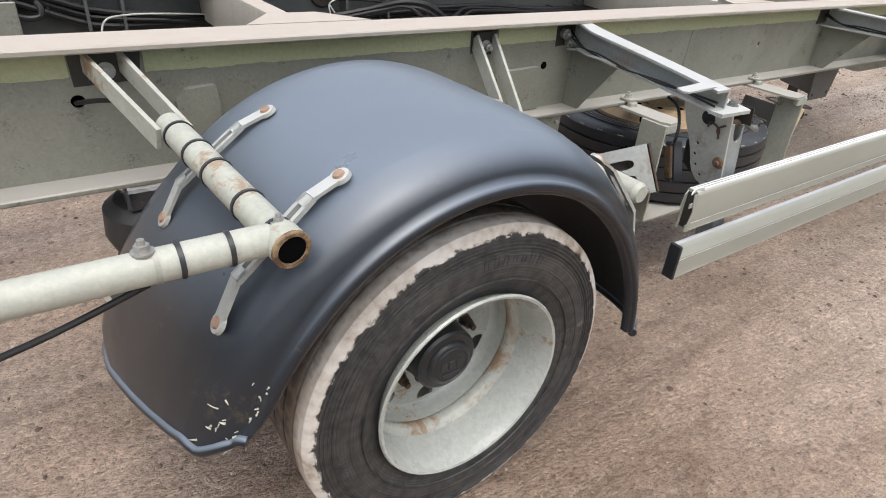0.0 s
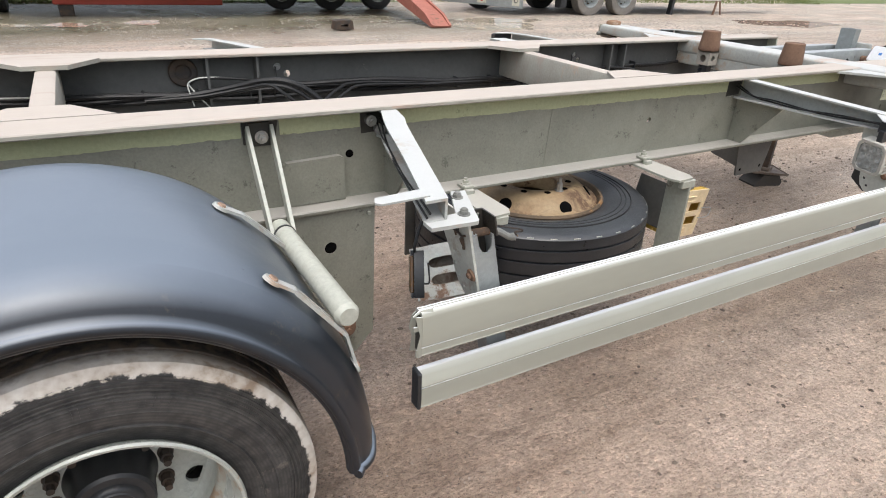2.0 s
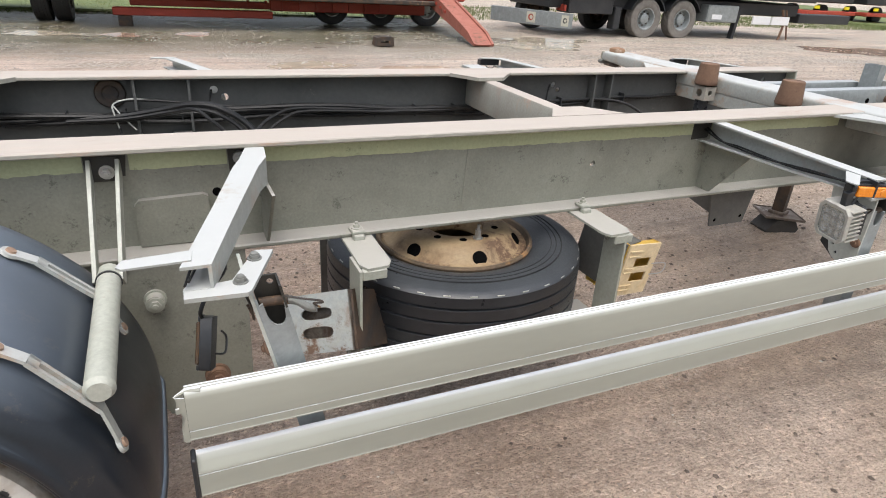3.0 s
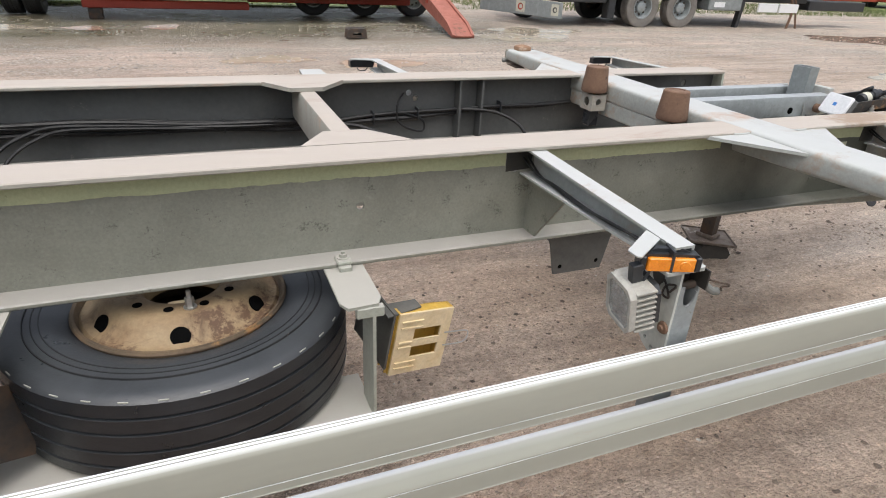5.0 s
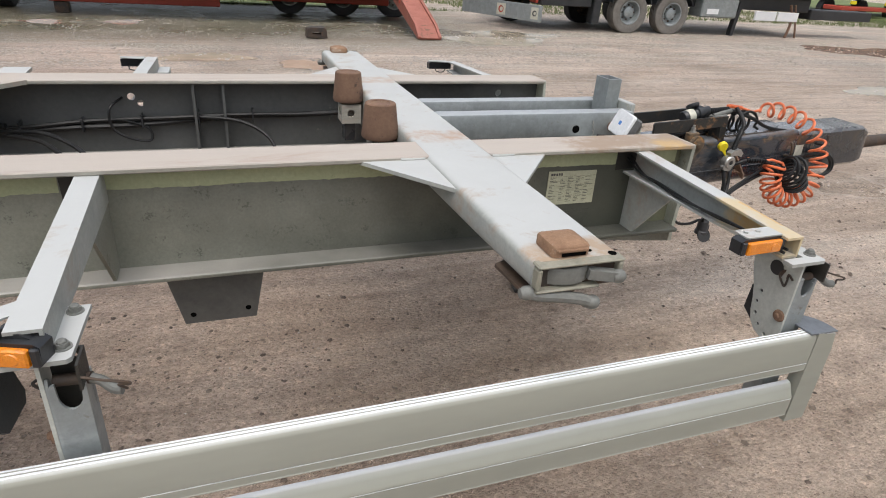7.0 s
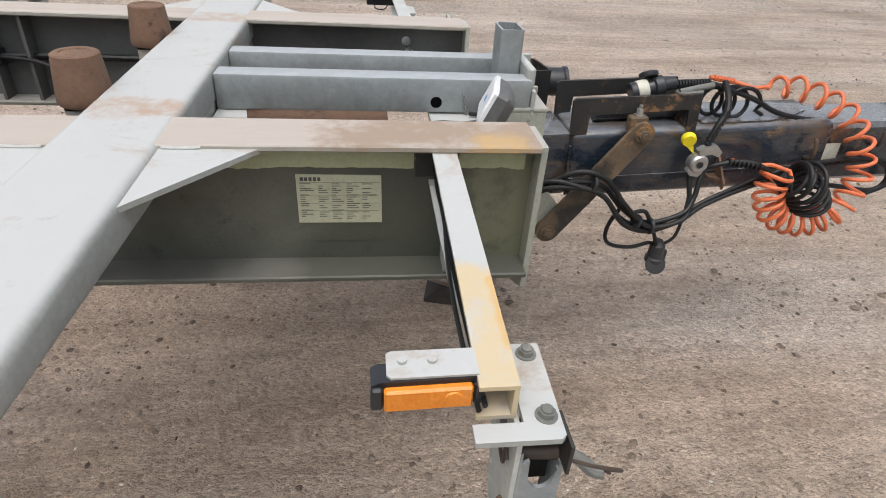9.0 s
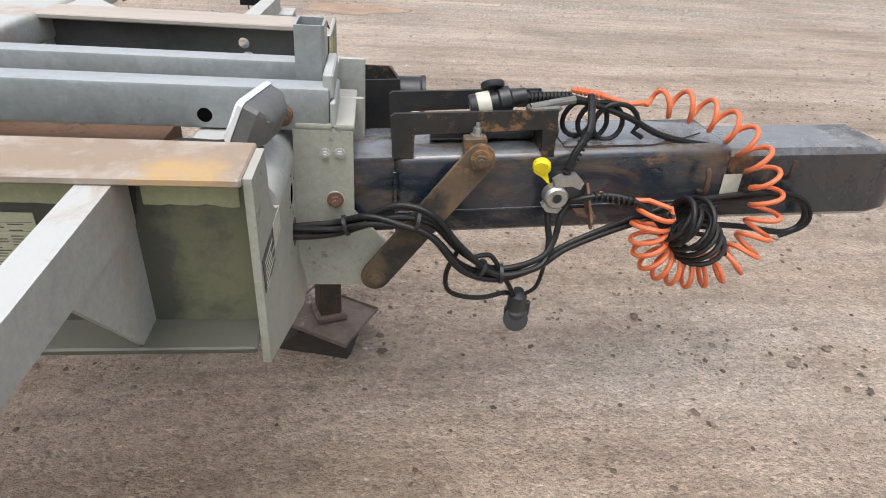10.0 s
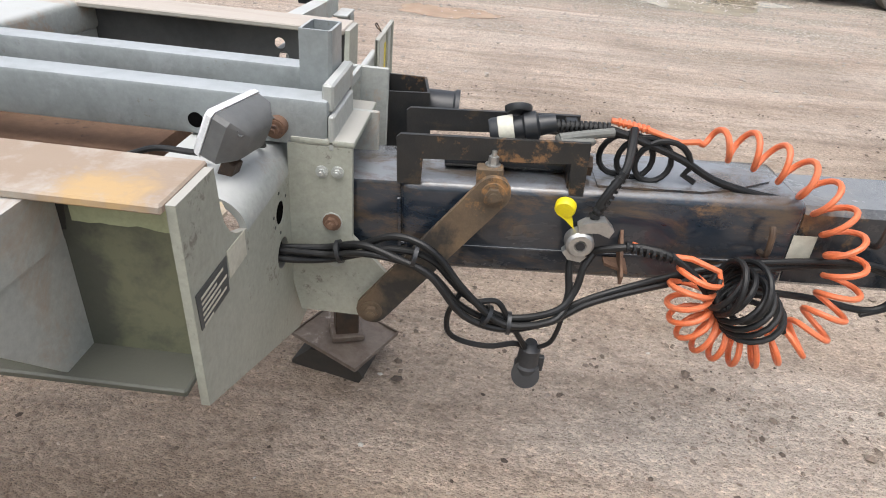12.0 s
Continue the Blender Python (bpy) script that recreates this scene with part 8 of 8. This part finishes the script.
tube(bm, [(4.71, -0.17, 0.53), (4.74, -0.175, 0.56), (4.752, -0.17, 0.63), (4.755, -0.16, 0.7)], 0.005, 9, 6)
tagged(part("cable_loop", bm, CABLE), "black cable loop hanging to a loose socket", "cable")
bm = B()
for p, d in (((4.293, -0.165, 0.713), (1, 0, 0.3)), ((4.444, -0.2, 0.745), (1, 0, -0.2)), ((4.594, -0.2, 0.625), (1, 0, -0.5)), ((4.641, -0.2, 0.612), (1, 0, 0))):
    v = Vector(d).normalized() * 0.004
    tube(bm, [Vector(p) - v, Vector(p) + v], 0.024, 12, 1)
tagged(part("cable_tie", bm, BLACK_PLASTIC), "black ties round the drawbar cables", "cable tie", kind="stuff")

sock = thing("loose_socket", "black round trailer socket with a flap, hanging on its cable", "socket")
bm = B()
lathe(bm, [(0.0, 0.545), (0.012, 0.545), (0.016, 0.535), (0.022, 0.53), (0.024, 0.49), (0.028, 0.485), (0.028, 0.472), (0.024, 0.47), (0.0, 0.47)], "z", (4.701, -0.168, 0), 20)
part("body", bm, BLACK_PLASTIC, sock)
bm = B()
lathe(bm, [(0.0, 0.0), (0.024, 0.002), (0.03, 0.006), (0.03, 0.012), (0.0, 0.014)], "z", (0, 0, 0), 22)
bmesh.ops.transform(bm, matrix=pose(4.699, -0.182, 0.468, 62, -12, 0), verts=bm.verts)
part("flap", bm, RUBBER, sock)
bm = B()
box(bm, -0.008, 0.008, -0.006, 0.006, -0.02, 0.02, 0.002, pose(4.727, -0.168, 0.49, 0, 0, 0))
part("catch", bm, BLACK_PLASTIC, sock)

coup = thing("air_coupling", "grey metal air coupling with a yellow cap on the drawbar hose", "air coupling")
bm = B()
lathe(bm, [(0.0, -0.03), (0.01, -0.03), (0.012, -0.034), (0.022, -0.034), (0.027, -0.028), (0.028, -0.004), (0.02, 0.0), (0.0, 0.0)], "y", (4.752, -0.14, 0.79), 24)
part("body", bm, STEEL, coup, "cast grey coupling body")
bm = B()
plate(bm, "y", [(4.722, 0.77), (4.735, 0.755), (4.76, 0.752), (4.77, 0.765), (4.755, 0.77), (4.735, 0.785)], -0.168, -0.15)
part("claw", bm, STEEL, coup, "cast locking claw")
bm = B()
plate(bm, "y", [(4.745, 0.815), (4.78, 0.82), (4.802, 0.812), (4.808, 0.828), (4.79, 0.845), (4.755, 0.838), (4.742, 0.828)], -0.17, -0.145)
part("claw", bm, STEEL, coup, "cast locking claw")
bm = B()
lathe(bm, [(0.0, -0.0345), (0.009, -0.0345)], "y", (4.752, -0.14, 0.79), 18)
part("seal", bm, BLACK_PLASTIC, coup)
bm = B()
lathe(bm, [(0.0, 0.0), (0.017, 0.001), (0.02, 0.006), (0.02, 0.018), (0.0, 0.02)], "y", (0, 0, 0), 20)
bmesh.ops.transform(bm, matrix=pose(4.712, -0.155, 0.851, 15, -25, -20), verts=bm.verts)
plate(bm, "y", [(4.702, 0.84), (4.718, 0.83), (4.738, 0.812), (4.732, 0.832), (4.727, 0.845)], -0.15, -0.144)
part("cap", bm, YELLOW, coup, "bright yellow protective cap")
bm = B()
tube(bm, [(4.77, -0.15, 0.835), (4.775, -0.148, 0.86), (4.785, -0.145, 0.89), (4.81, -0.13, 0.93), (4.82, -0.1, 0.96), (4.83, -0.05, 0.985)], 0.0085, 10, 6)
for i in range(9):
    p = Vector((4.77, -0.15, 0.845)).lerp(Vector((4.808, -0.132, 0.928)), i / 8)
    d = Vector((0.038, 0.018, 0.083)).normalized() * 0.003
    tube(bm, [p - d, p + d], 0.0112, 10, 1)
tagged(part("air_hose", bm, CABLE), "ribbed black air hose rising from the coupling", "hose")


def helix(axis_pts, turns, r0, r1, steps=14, start=0.0, loose=0.0):
    """A coil round a smooth axis line."""
    line = catmull(axis_pts, 30)
    L = [0.0]
    for a, b in zip(line, line[1:]):
        L.append(L[-1] + (b - a).length)
    out, n = [], int(turns * steps)
    for i in range(n + 1):
        f = i / n
        d = (f + loose * f * (1 - f)) * L[-1]
        k = next((j for j in range(1, len(L)) if L[j] >= d), len(L) - 1)
        t = (d - L[k - 1]) / max(L[k] - L[k - 1], 1e-9)
        p = line[k - 1].lerp(line[k], t)
        tan = (line[k] - line[k - 1]).normalized()
        s = tan.cross(Vector((0, 1, 0.15))).normalized()
        u = tan.cross(s)
        a = start + 2 * math.pi * turns * f
        r = (r0 + (r1 - r0) * f) * min(1.0, 0.1 + turns * f / 0.8)
        out.append(p + s * r * math.cos(a) + u * r * math.sin(a))
    return out


bm = B()
ORANGE_AXIS = [(4.955, -0.05, 0.978), (5.035, -0.06, 0.978), (5.115, -0.085, 0.958), (5.188, -0.11, 0.918), (5.233, -0.14, 0.858), (5.255, -0.16, 0.792), (5.247, -0.18, 0.727), (5.198, -0.2, 0.655), (5.103, -0.205, 0.622), (5.008, -0.2, 0.65), (4.971, -0.195, 0.72), (4.981, -0.19, 0.77)]
coil = [Vector((4.785, -0.04, 0.995)), Vector((4.85, -0.045, 0.988)), Vector((4.92, -0.05, 0.97))] + helix(ORANGE_AXIS, 22, 0.03, 0.04, 18, 2.4, 0.4)
coil += [Vector((5.008, -0.2, 0.785)), Vector((4.955, -0.19, 0.80)), Vector((4.902, -0.17, 0.79)), Vector((4.85, -0.16, 0.80))]
tube(bm, coil, 0.0058, 8, 1)
hose = thing("coiled_air_hose", "bright orange coiled air hose hanging over the drawbar", "air hose")
part("coil", bm, ORANGE_HOSE, hose)
bm = B()
for i in range(7):
    p = Vector((4.8, -0.042, 0.994)).lerp(Vector((4.855, -0.046, 0.987)), i / 6)
    tube(bm, [p - Vector((0.002, 0, 0)), p + Vector((0.002, 0, 0))], 0.0085, 10, 1)
part("kink_guard", bm, ORANGE_HOSE, hose, "ribbed orange kink guard")
bm = B()
tube(bm, [(4.785, -0.15, 0.77), (4.81, -0.16, 0.785), (4.87, -0.17, 0.8), (4.934, -0.185, 0.79), (4.987, -0.2, 0.75), (5.008, -0.2, 0.72)] , 0.0075, 9, 5)
for i in range(8):
    p = Vector((4.84, -0.167, 0.796)).lerp(Vector((4.923, -0.183, 0.793)), i / 7)
    tube(bm, [p - Vector((0.0025, 0, 0)), p + Vector((0.0025, 0, 0))], 0.0105, 10, 1)
tagged(part("air_hose", bm, CABLE), "black ribbed hose leading to the coils", "hose")
bm = B()
pts = helix([(5.008, -0.2, 0.77), (5.056, -0.21, 0.74), (5.093, -0.205, 0.7), (5.103, -0.2, 0.675)], 7, 0.046, 0.056, 18, 0.5)
tube(bm, pts, 0.0062, 8, 1)
pts = helix([(4.997, -0.21, 0.775), (5.04, -0.215, 0.765), (5.082, -0.21, 0.75)], 2.4, 0.052, 0.058, 18, 2.0)
tube(bm, pts, 0.0058, 8, 1)
tagged(part("coiled_cable", bm, CABLE), "black coiled electric cable hanging inside the orange coil", "cable")
bm = B()
pts = [Vector((4.8 + 0.1 * k / 54 + 0.043 * math.cos(0.9 - 2 * math.pi * k / 18), -0.03 - 0.03 * k / 54, 0.930 + 0.043 * math.sin(0.9 - 2 * math.pi * k / 18))) for k in range(58)]
tube(bm, [Vector((4.77, -0.05, 0.972))] + pts + [Vector((4.94, -0.06, 0.91)), Vector((4.965, -0.06, 0.897))], 0.006, 8, 1)
tagged(part("coiled_cable", bm, CABLE), "small black cable coil on top of the drawbar", "cable")

plug = thing("trailer_plug", "black trailer plug with a white paper band", "plug")
PM = pose(4.56, -0.05, 0.949, 0, -15, 0) @ Matrix.Diagonal((1.05, 1.12, 1.12, 1.0))
bm = B()
lathe(bm, [(0.0, 0.0), (0.022, 0.0), (0.024, 0.004), (0.024, 0.035), (0.019, 0.04), (0.021, 0.06), (0.026, 0.064), (0.026, 0.085), (0.018, 0.09), (0.015, 0.12), (0.0, 0.12)], "x", (0, 0, 0), 22)
bmesh.ops.transform(bm, matrix=PM, verts=bm.verts)
part("body", bm, BLACK_PLASTIC, plug)
bm = B()
lathe(bm, [(0.0245, 0.016), (0.025, 0.018), (0.025, 0.042), (0.0245, 0.044)], "x", (0, 0, 0), 22)
bmesh.ops.transform(bm, matrix=PM, verts=bm.verts)
part("paper_band", bm, LABEL_WHITE, plug, "white paper band")
bm = B()
lathe(bm, [(0.0, 0.0), (0.022, 0.003), (0.025, 0.008), (0.025, 0.014), (0.0, 0.016)], "z", (0, 0, 0), 20)
bmesh.ops.transform(bm, matrix=PM @ pose(0.055, 0.008, 0.021, -35, 8, 0), verts=bm.verts)
part("lid", bm, BLACK_PLASTIC, plug, "raised round lid")
bm = B()
tube(bm, [(4.675, -0.05, 0.975), (4.77, -0.05, 0.982), (4.85, -0.055, 0.965), (4.93, -0.06, 0.94), (5.0, -0.065, 0.908), (5.08, -0.07, 0.892), (5.15, -0.075, 0.887)], 0.0075, 10, 6)
for i in range(12):
    p = Vector((4.685, -0.05, 0.976)).lerp(Vector((4.78, -0.05, 0.981)), i / 11)
    tube(bm, [p - Vector((0.0025, 0, 0)), p + Vector((0.0025, 0, 0))], 0.0125, 12, 1)
tagged(part("plug_cable", bm, CABLE), "black cable with ribbed kink guard from the plug", "cable")
sec = thing("spare_coupling", "dirty grey metal coupling lying on the drawbar bracket", "air coupling")
bm = B()
box(bm, -0.035, 0.035, -0.02, 0.02, -0.007, 0.007, 0.004, pose(4.72, -0.07, 0.960, 0, -5, 12))
tube(bm, [(4.69, -0.075, 0.962), (4.74, -0.07, 0.972), (4.79, -0.06, 0.979)], 0.009, 10, 3)
part("body", bm, LOCK_GREY, sec)

# ---- far side of the yard ----
block = thing("rubber_block", "dark rubber block lying on the gravel", "block")
bm = B()
plate(bm, "y", [(4.24, 0.045), (4.6, 0.045), (4.58, 0.2), (4.53, 0.21), (4.32, 0.205), (4.26, 0.19)], 9.0, 9.25, [[(4.33, 0.1), (4.5, 0.1), (4.48, 0.14), (4.35, 0.14)]])
part("body", bm, RUST_BLACK, block)
bm = B()
box(bm, 4.3, 4.56, 9.05, 9.2, 0.2, 0.212, 0.004)
part("cap", bm, WOOD, block)


def truck_wheel(name, x, y, z, R, par, tyre_mat, rim_mat, wdt=0.28):
    w = new(name)
    w.parent = par
    w.location = (x, y, z)
    bm = tyre_mesh(R, R * 0.56, wdt, False)
    part("tyre", bm, tyre_mat, w)
    bm = B()
    lathe(bm, [(R * 0.57, -wdt * 0.46), (R * 0.52, -wdt * 0.45), (R * 0.49, -wdt * 0.2), (R * 0.44, 0.0), (R * 0.3, -wdt * 0.05), (R * 0.26, -wdt * 0.25), (R * 0.2, -wdt * 0.3), (0.0, -wdt * 0.32)], "y", (0, 0, 0), 32)
    part("rim", bm, rim_mat, w)
    for i in range(8):
        bm = B()
        a = radians(45 * i)
        disc(bm, "y", R * 0.34 * math.cos(a), R * 0.34 * math.sin(a), 0.022, -wdt * 0.03, -wdt * 0.14, 6)
        part("nut", bm, RUST_BLACK, w)
    return w


loader = thing("low_loader", "red-orange low loader trailer with its ramp folded down", "trailer")
bm = B()
box(bm, 2.9, 6.6, 12.5, 12.72, 0.33, 0.56, 0.02)
beam_ = part("side_beam", bm, RED, loader, "red side beam")
bm = B()
box(bm, -0.22, 2.9, 12.2, 12.42, 0.19, 0.34, 0.015)
part("rear_beam", bm, RED, loader, "low red beam on a small foot")
bm = B()
box(bm, 0.1, 2.9, 12.5, 12.8, 0.36, 0.5, 0.015)
part("inner_beam", bm, RED, loader)
# Overhang added forward, out of view, to shade the ground before the beam.
bm = B()
box(bm, 1.5, 6.6, 11.4, 15.0, 0.62, 0.72, 0.02)
part("deck", bm, RUST_BLACK, loader, "dark deck underside with an added overhang")
bm = B()
box(bm, -1.0, 7.2, 11.5, 15.1, 0.73, 1.1, 0.03)
part("upper_frame", bm, RED, loader)
bm = B()
box(bm, -0.14, 0.12, 12.22, 12.4, -0.03, 0.19, 0.02)
part("landing_foot", bm, RUST_BLACK, loader)
for i in range(9):
    bm = B()
    box(bm, 2.4 + i * 0.38, 2.45 + i * 0.38, 12.46, 12.5, 0.36, 0.54)
    part("lashing_lug", bm, RED, loader)
for x in (4.4, 5.62, 6.85):
    truck_wheel("wheel", x, 13.1, 0.45, 0.42, loader, RUBBER, RIM_WHITE)
bm = B()
RAMP = pose(6.3, 9.0, 0.06, 0, 0, -4)
plate(bm, "x", [(0, 0), (3.3, 0.62), (3.3, 0.93), (2.6, 0.78), (0.35, 0.2), (-0.02, 0.03)], 0.0, 0.34, (), RAMP)
rampo = part("ramp", bm, RED_PALE, loader, "worn red loading ramp resting on the ground")
for o in ((-0.05, 0.0), (0.34, 0.39)):
    bm = B()
    plate(bm, "x", [(0, 0), (3.3, 0.62), (3.3, 0.97), (2.6, 0.82), (0.35, 0.24), (-0.02, 0.05)], o[0], o[1], (), RAMP)
    part("ramp_cheek", bm, RED_PALE, rampo)
for i in range(5):
    bm = B()
    box(bm, -0.07, -0.05, 1.7 + i * 0.3, 1.82 + i * 0.3, 0.47 + i * 0.065, 0.53 + i * 0.065, 0.005, RAMP)
    part("hinge_lug", bm, RED, rampo)

pair = thing("parked_axle", "pair of dark truck tyres of a parked trailer", "trailer wheels")
for x in (-1.52, -1.16):
    truck_wheel("wheel", x, 13.2, 0.47, 0.5, pair, RUBBER, RUST_BLACK, 0.32).rotation_euler = (0, 0, radians(90))
bm = B()
box(bm, -3.5, -0.95, 12.5, 12.7, 0.5, 0.75, 0.03)
box(bm, -3.5, -0.95, 12.7, 16.0, 0.95, 1.4, 0.03)
part("frame", bm, GALV, pair)

truck = thing("tipper_trailer", "dark tipper trailer with two mud-grey wheels, parked on the gravel", "trailer")
for x in (11.95, 13.15):
    truck_wheel("wheel", x, 10.85, 0.55, 0.47, truck, MUDDY_RUBBER, GALV, 0.3)
for x in (11.95, 13.15, 9.9):
    truck_wheel("far_wheel", x, 12.9, 0.55, 0.47, truck, RUBBER, RUST_BLACK, 0.3)
bm = B()
box(bm, 9.2, 17.8, 11.0, 13.0, 0.72, 1.05, 0.03)
part("chassis", bm, DARK_TRUCK, truck)
bm = B()
box(bm, 9.0, 18.0, 10.6, 13.2, 1.12, 2.4, 0.05)
part("body", bm, DARK_TRUCK, truck)
for x in (11.95, 13.15):
    bm = B()
    lathe(bm, [(0.56, -0.17), (0.585, -0.17), (0.585, 0.17), (0.56, 0.17)], "y", (x, 10.85, 0.55), 24, 20, 160)
    part("mudguard", bm, BLACK_PLASTIC, truck)
flap = None
bm = B()
box(bm, -1.2, 1.2, -0.02, 0.02, 0.0, 0.34, 0.008, pose(8.9, 11.35, 0.3, 0, 0, -66))
flap = part("rear_board", bm, GALV, truck, "grey rear board with two white prints")
for u, cc in ((0.05, 0.13), (1.02, 0.1)):
    bm = B()
    box(bm, u - cc, u + cc, -0.024, -0.0205, 0.05, 0.29, 0.001, pose(8.9, 11.35, 0.3, 0, 0, -66))
    spot = part("print_spot", bm, LABEL_WHITE, flap)
    bm = B()
    plate(bm, "y", ring(u, 0.17, cc * 0.6, 20), -0.026, -0.0245, [ring(u + 0.01, 0.17, cc * 0.36, 16)], pose(8.9, 11.35, 0.3, 0, 0, -66))
    part("print_ring", bm, RED if u < 0.5 else INK, spot)
bm = B()
box(bm, 9.6, 10.9, 10.75, 11.3, 0.62, 1.0, 0.02)
part("tail_lamp_box", bm, DARK_TRUCK, truck)
for i in range(3):
    bm = B()
    box(bm, 9.5 + i * 0.02, 9.56 + i * 0.02, 10.8 + i * 0.15, 10.92 + i * 0.15, 0.66, 0.8, 0.01)
    part("tail_lamp", bm, RED, truck)
bm = B()
box(bm, 10.95, 11.15, 10.72, 10.98, 0.28, 0.8, 0.02)
part("mud_flap", bm, BLACK_PLASTIC, truck)
bm = B()
box(bm, 14.0, 15.1, 10.7, 11.2, 0.52, 0.95, 0.03)
part("tool_box", bm, GALV, truck, "grey tool box")
bm = B()
box(bm, 14.15, 14.5, 10.69, 10.7, 0.6, 0.72)
part("tool_box_label", bm, WHITE, truck)
bm = B()
bar(bm, (15.35, 10.95, 0.9), (15.2, 10.9, 0.06), 0.14, 0.1, (1, 0, 0))
box(bm, 15.05, 15.4, 10.75, 11.05, 0.05, 0.08, 0.01)
part("landing_leg", bm, DARK_TRUCK, truck, "dark landing leg")
for i in range(2):
    bm = B()
    box(bm, 15.7 + i * 0.75, 16.4 + i * 0.75, 10.7, 10.75, 0.5, 0.72, 0.01)
    part("white_panel", bm, WHITE, truck)
bm = B()
tube(bm, [(16.9, 10.8, 0.9), (17.0, 10.75, 0.5), (16.9, 10.72, 0.09)], 0.035, 8, 4)
tube(bm, [(17.05, 10.8, 0.9), (17.15, 10.75, 0.5), (17.25, 10.72, 0.09)], 0.025, 8, 4)
part("strut", bm, RUST, truck)
bm = B()
box(bm, 17.9, 20.2, 11.0, 11.5, 0.55, 0.8, 0.02)
part("tow_frame", bm, DARK_TRUCK, truck)

for k, (x, lab_) in enumerate(((29.5, "distant red trailer with yellow tail boards"), (34.0, "distant red trailer end with yellow boards"))):
    rt = thing("distant_trailer", lab_, "trailer", "distant red trailers")
    bm = B()
    box(bm, x, x + 3.6, 19.5, 20.5, 0.4, 0.58, 0.03)
    part("bumper", bm, RED, rt)
    bm = B()
    box(bm, x + 0.1, x + 3.5, 19.7, 26.5, 0.95, 2.8, 0.05)
    part("body", bm, DARK_TRUCK, rt)
    for dx in (0.4, 2.6):
        bm = B()
        box(bm, x + dx, x + dx + 0.35, 19.45, 19.5, 0.68, 0.82)
        part("tail_board", bm, YELLOW, rt, "yellow tail board")
        bm = B()
        disc(bm, "y", x + dx + 0.3, 0.42, 0.42, 20.8, 21.1, 24)
        part("wheel", bm, RUBBER, rt)

# Grass verge behind the vehicles.
rg = random.Random(17)
gv, gf = [], []
for _ in range(26000):
    x, y = rg.uniform(-6, 32), rg.uniform(14.8, 20.5)
    if noise.noise(Vector((x * 0.5, y * 0.5, 3))) < -0.25:
        continue
    hgt, a, ln_ = rg.uniform(0.04, 0.12), rg.uniform(0, 6.28), rg.uniform(-0.06, 0.06)
    z = ground_z(x, y)
    c, sn = 0.012 * math.cos(a), 0.012 * math.sin(a)
    k = len(gv)
    gv += [(x - c, y - sn, z), (x + c, y + sn, z), (x + ln_, y + ln_ * 0.6, z + hgt)]
    gf.append((k, k + 1, k + 2))
me = bpy.data.meshes.new("grass")
me.from_pydata(gv, [], gf)
me.materials.append(GRASS)
tagged(new("grass", me), "bright green grass verge behind the parked trailers", "grass", kind="stuff")
bm = B()
vs = [bm.verts.new((x, y, 0.012 + 0.01 * max(-8.0, min(x - 2.0, 10.0)))) for x, y in ((-8, 15.6), (8, 14.9), (34, 15.4), (60, 17), (60, 90), (-60, 90), (-40, 17))]
bm.faces.new(vs)
tagged(part("grass_verge", bm, GRASS), "low green verge at the edge of the yard", "verge", kind="structure")

# Hedge of trees that closes the yard on the camera's side.
verts, faces = [], []
cols = [-45 + 1.1 * i for i in range(100)]
for x in cols:
    top = 4.2 + 0.9 * noise.noise(Vector((x * 0.2, 0.0, 1.0))) + 0.5 * noise.noise(Vector((x * 0.9, 0.0, 3.0)))
    for y, z in ((-24.0, 0.0), (-23.6, 1.2), (-23.9, 2.4), (-24.4, 3.4), (-25.2, 4.2), (-26.4, 4.1), (-27.0, 2.4), (-27.0, 0.0)):
        d = Vector((x * 0.8, y * 0.8, z * 0.8))
        verts.append((x + 0.5 * noise.noise(d), y + 0.7 * noise.noise(d + Vector((9, 0, 0))), z * top / 4.2 + (0.35 * noise.noise(d + Vector((0, 9, 0))) if z else -0.2)))
for i in range(len(cols) - 1):
    for k in range(7):
        faces.append((i * 8 + k, i * 8 + k + 1, i * 8 + k + 9, i * 8 + k + 8))
me = bpy.data.meshes.new("hedge_backdrop")
me.from_pydata(verts, [], faces)
me.materials.append(GRASS)
tagged(new("hedge_backdrop", me), "green hedge of trees closing the yard", "hedge", kind="structure")
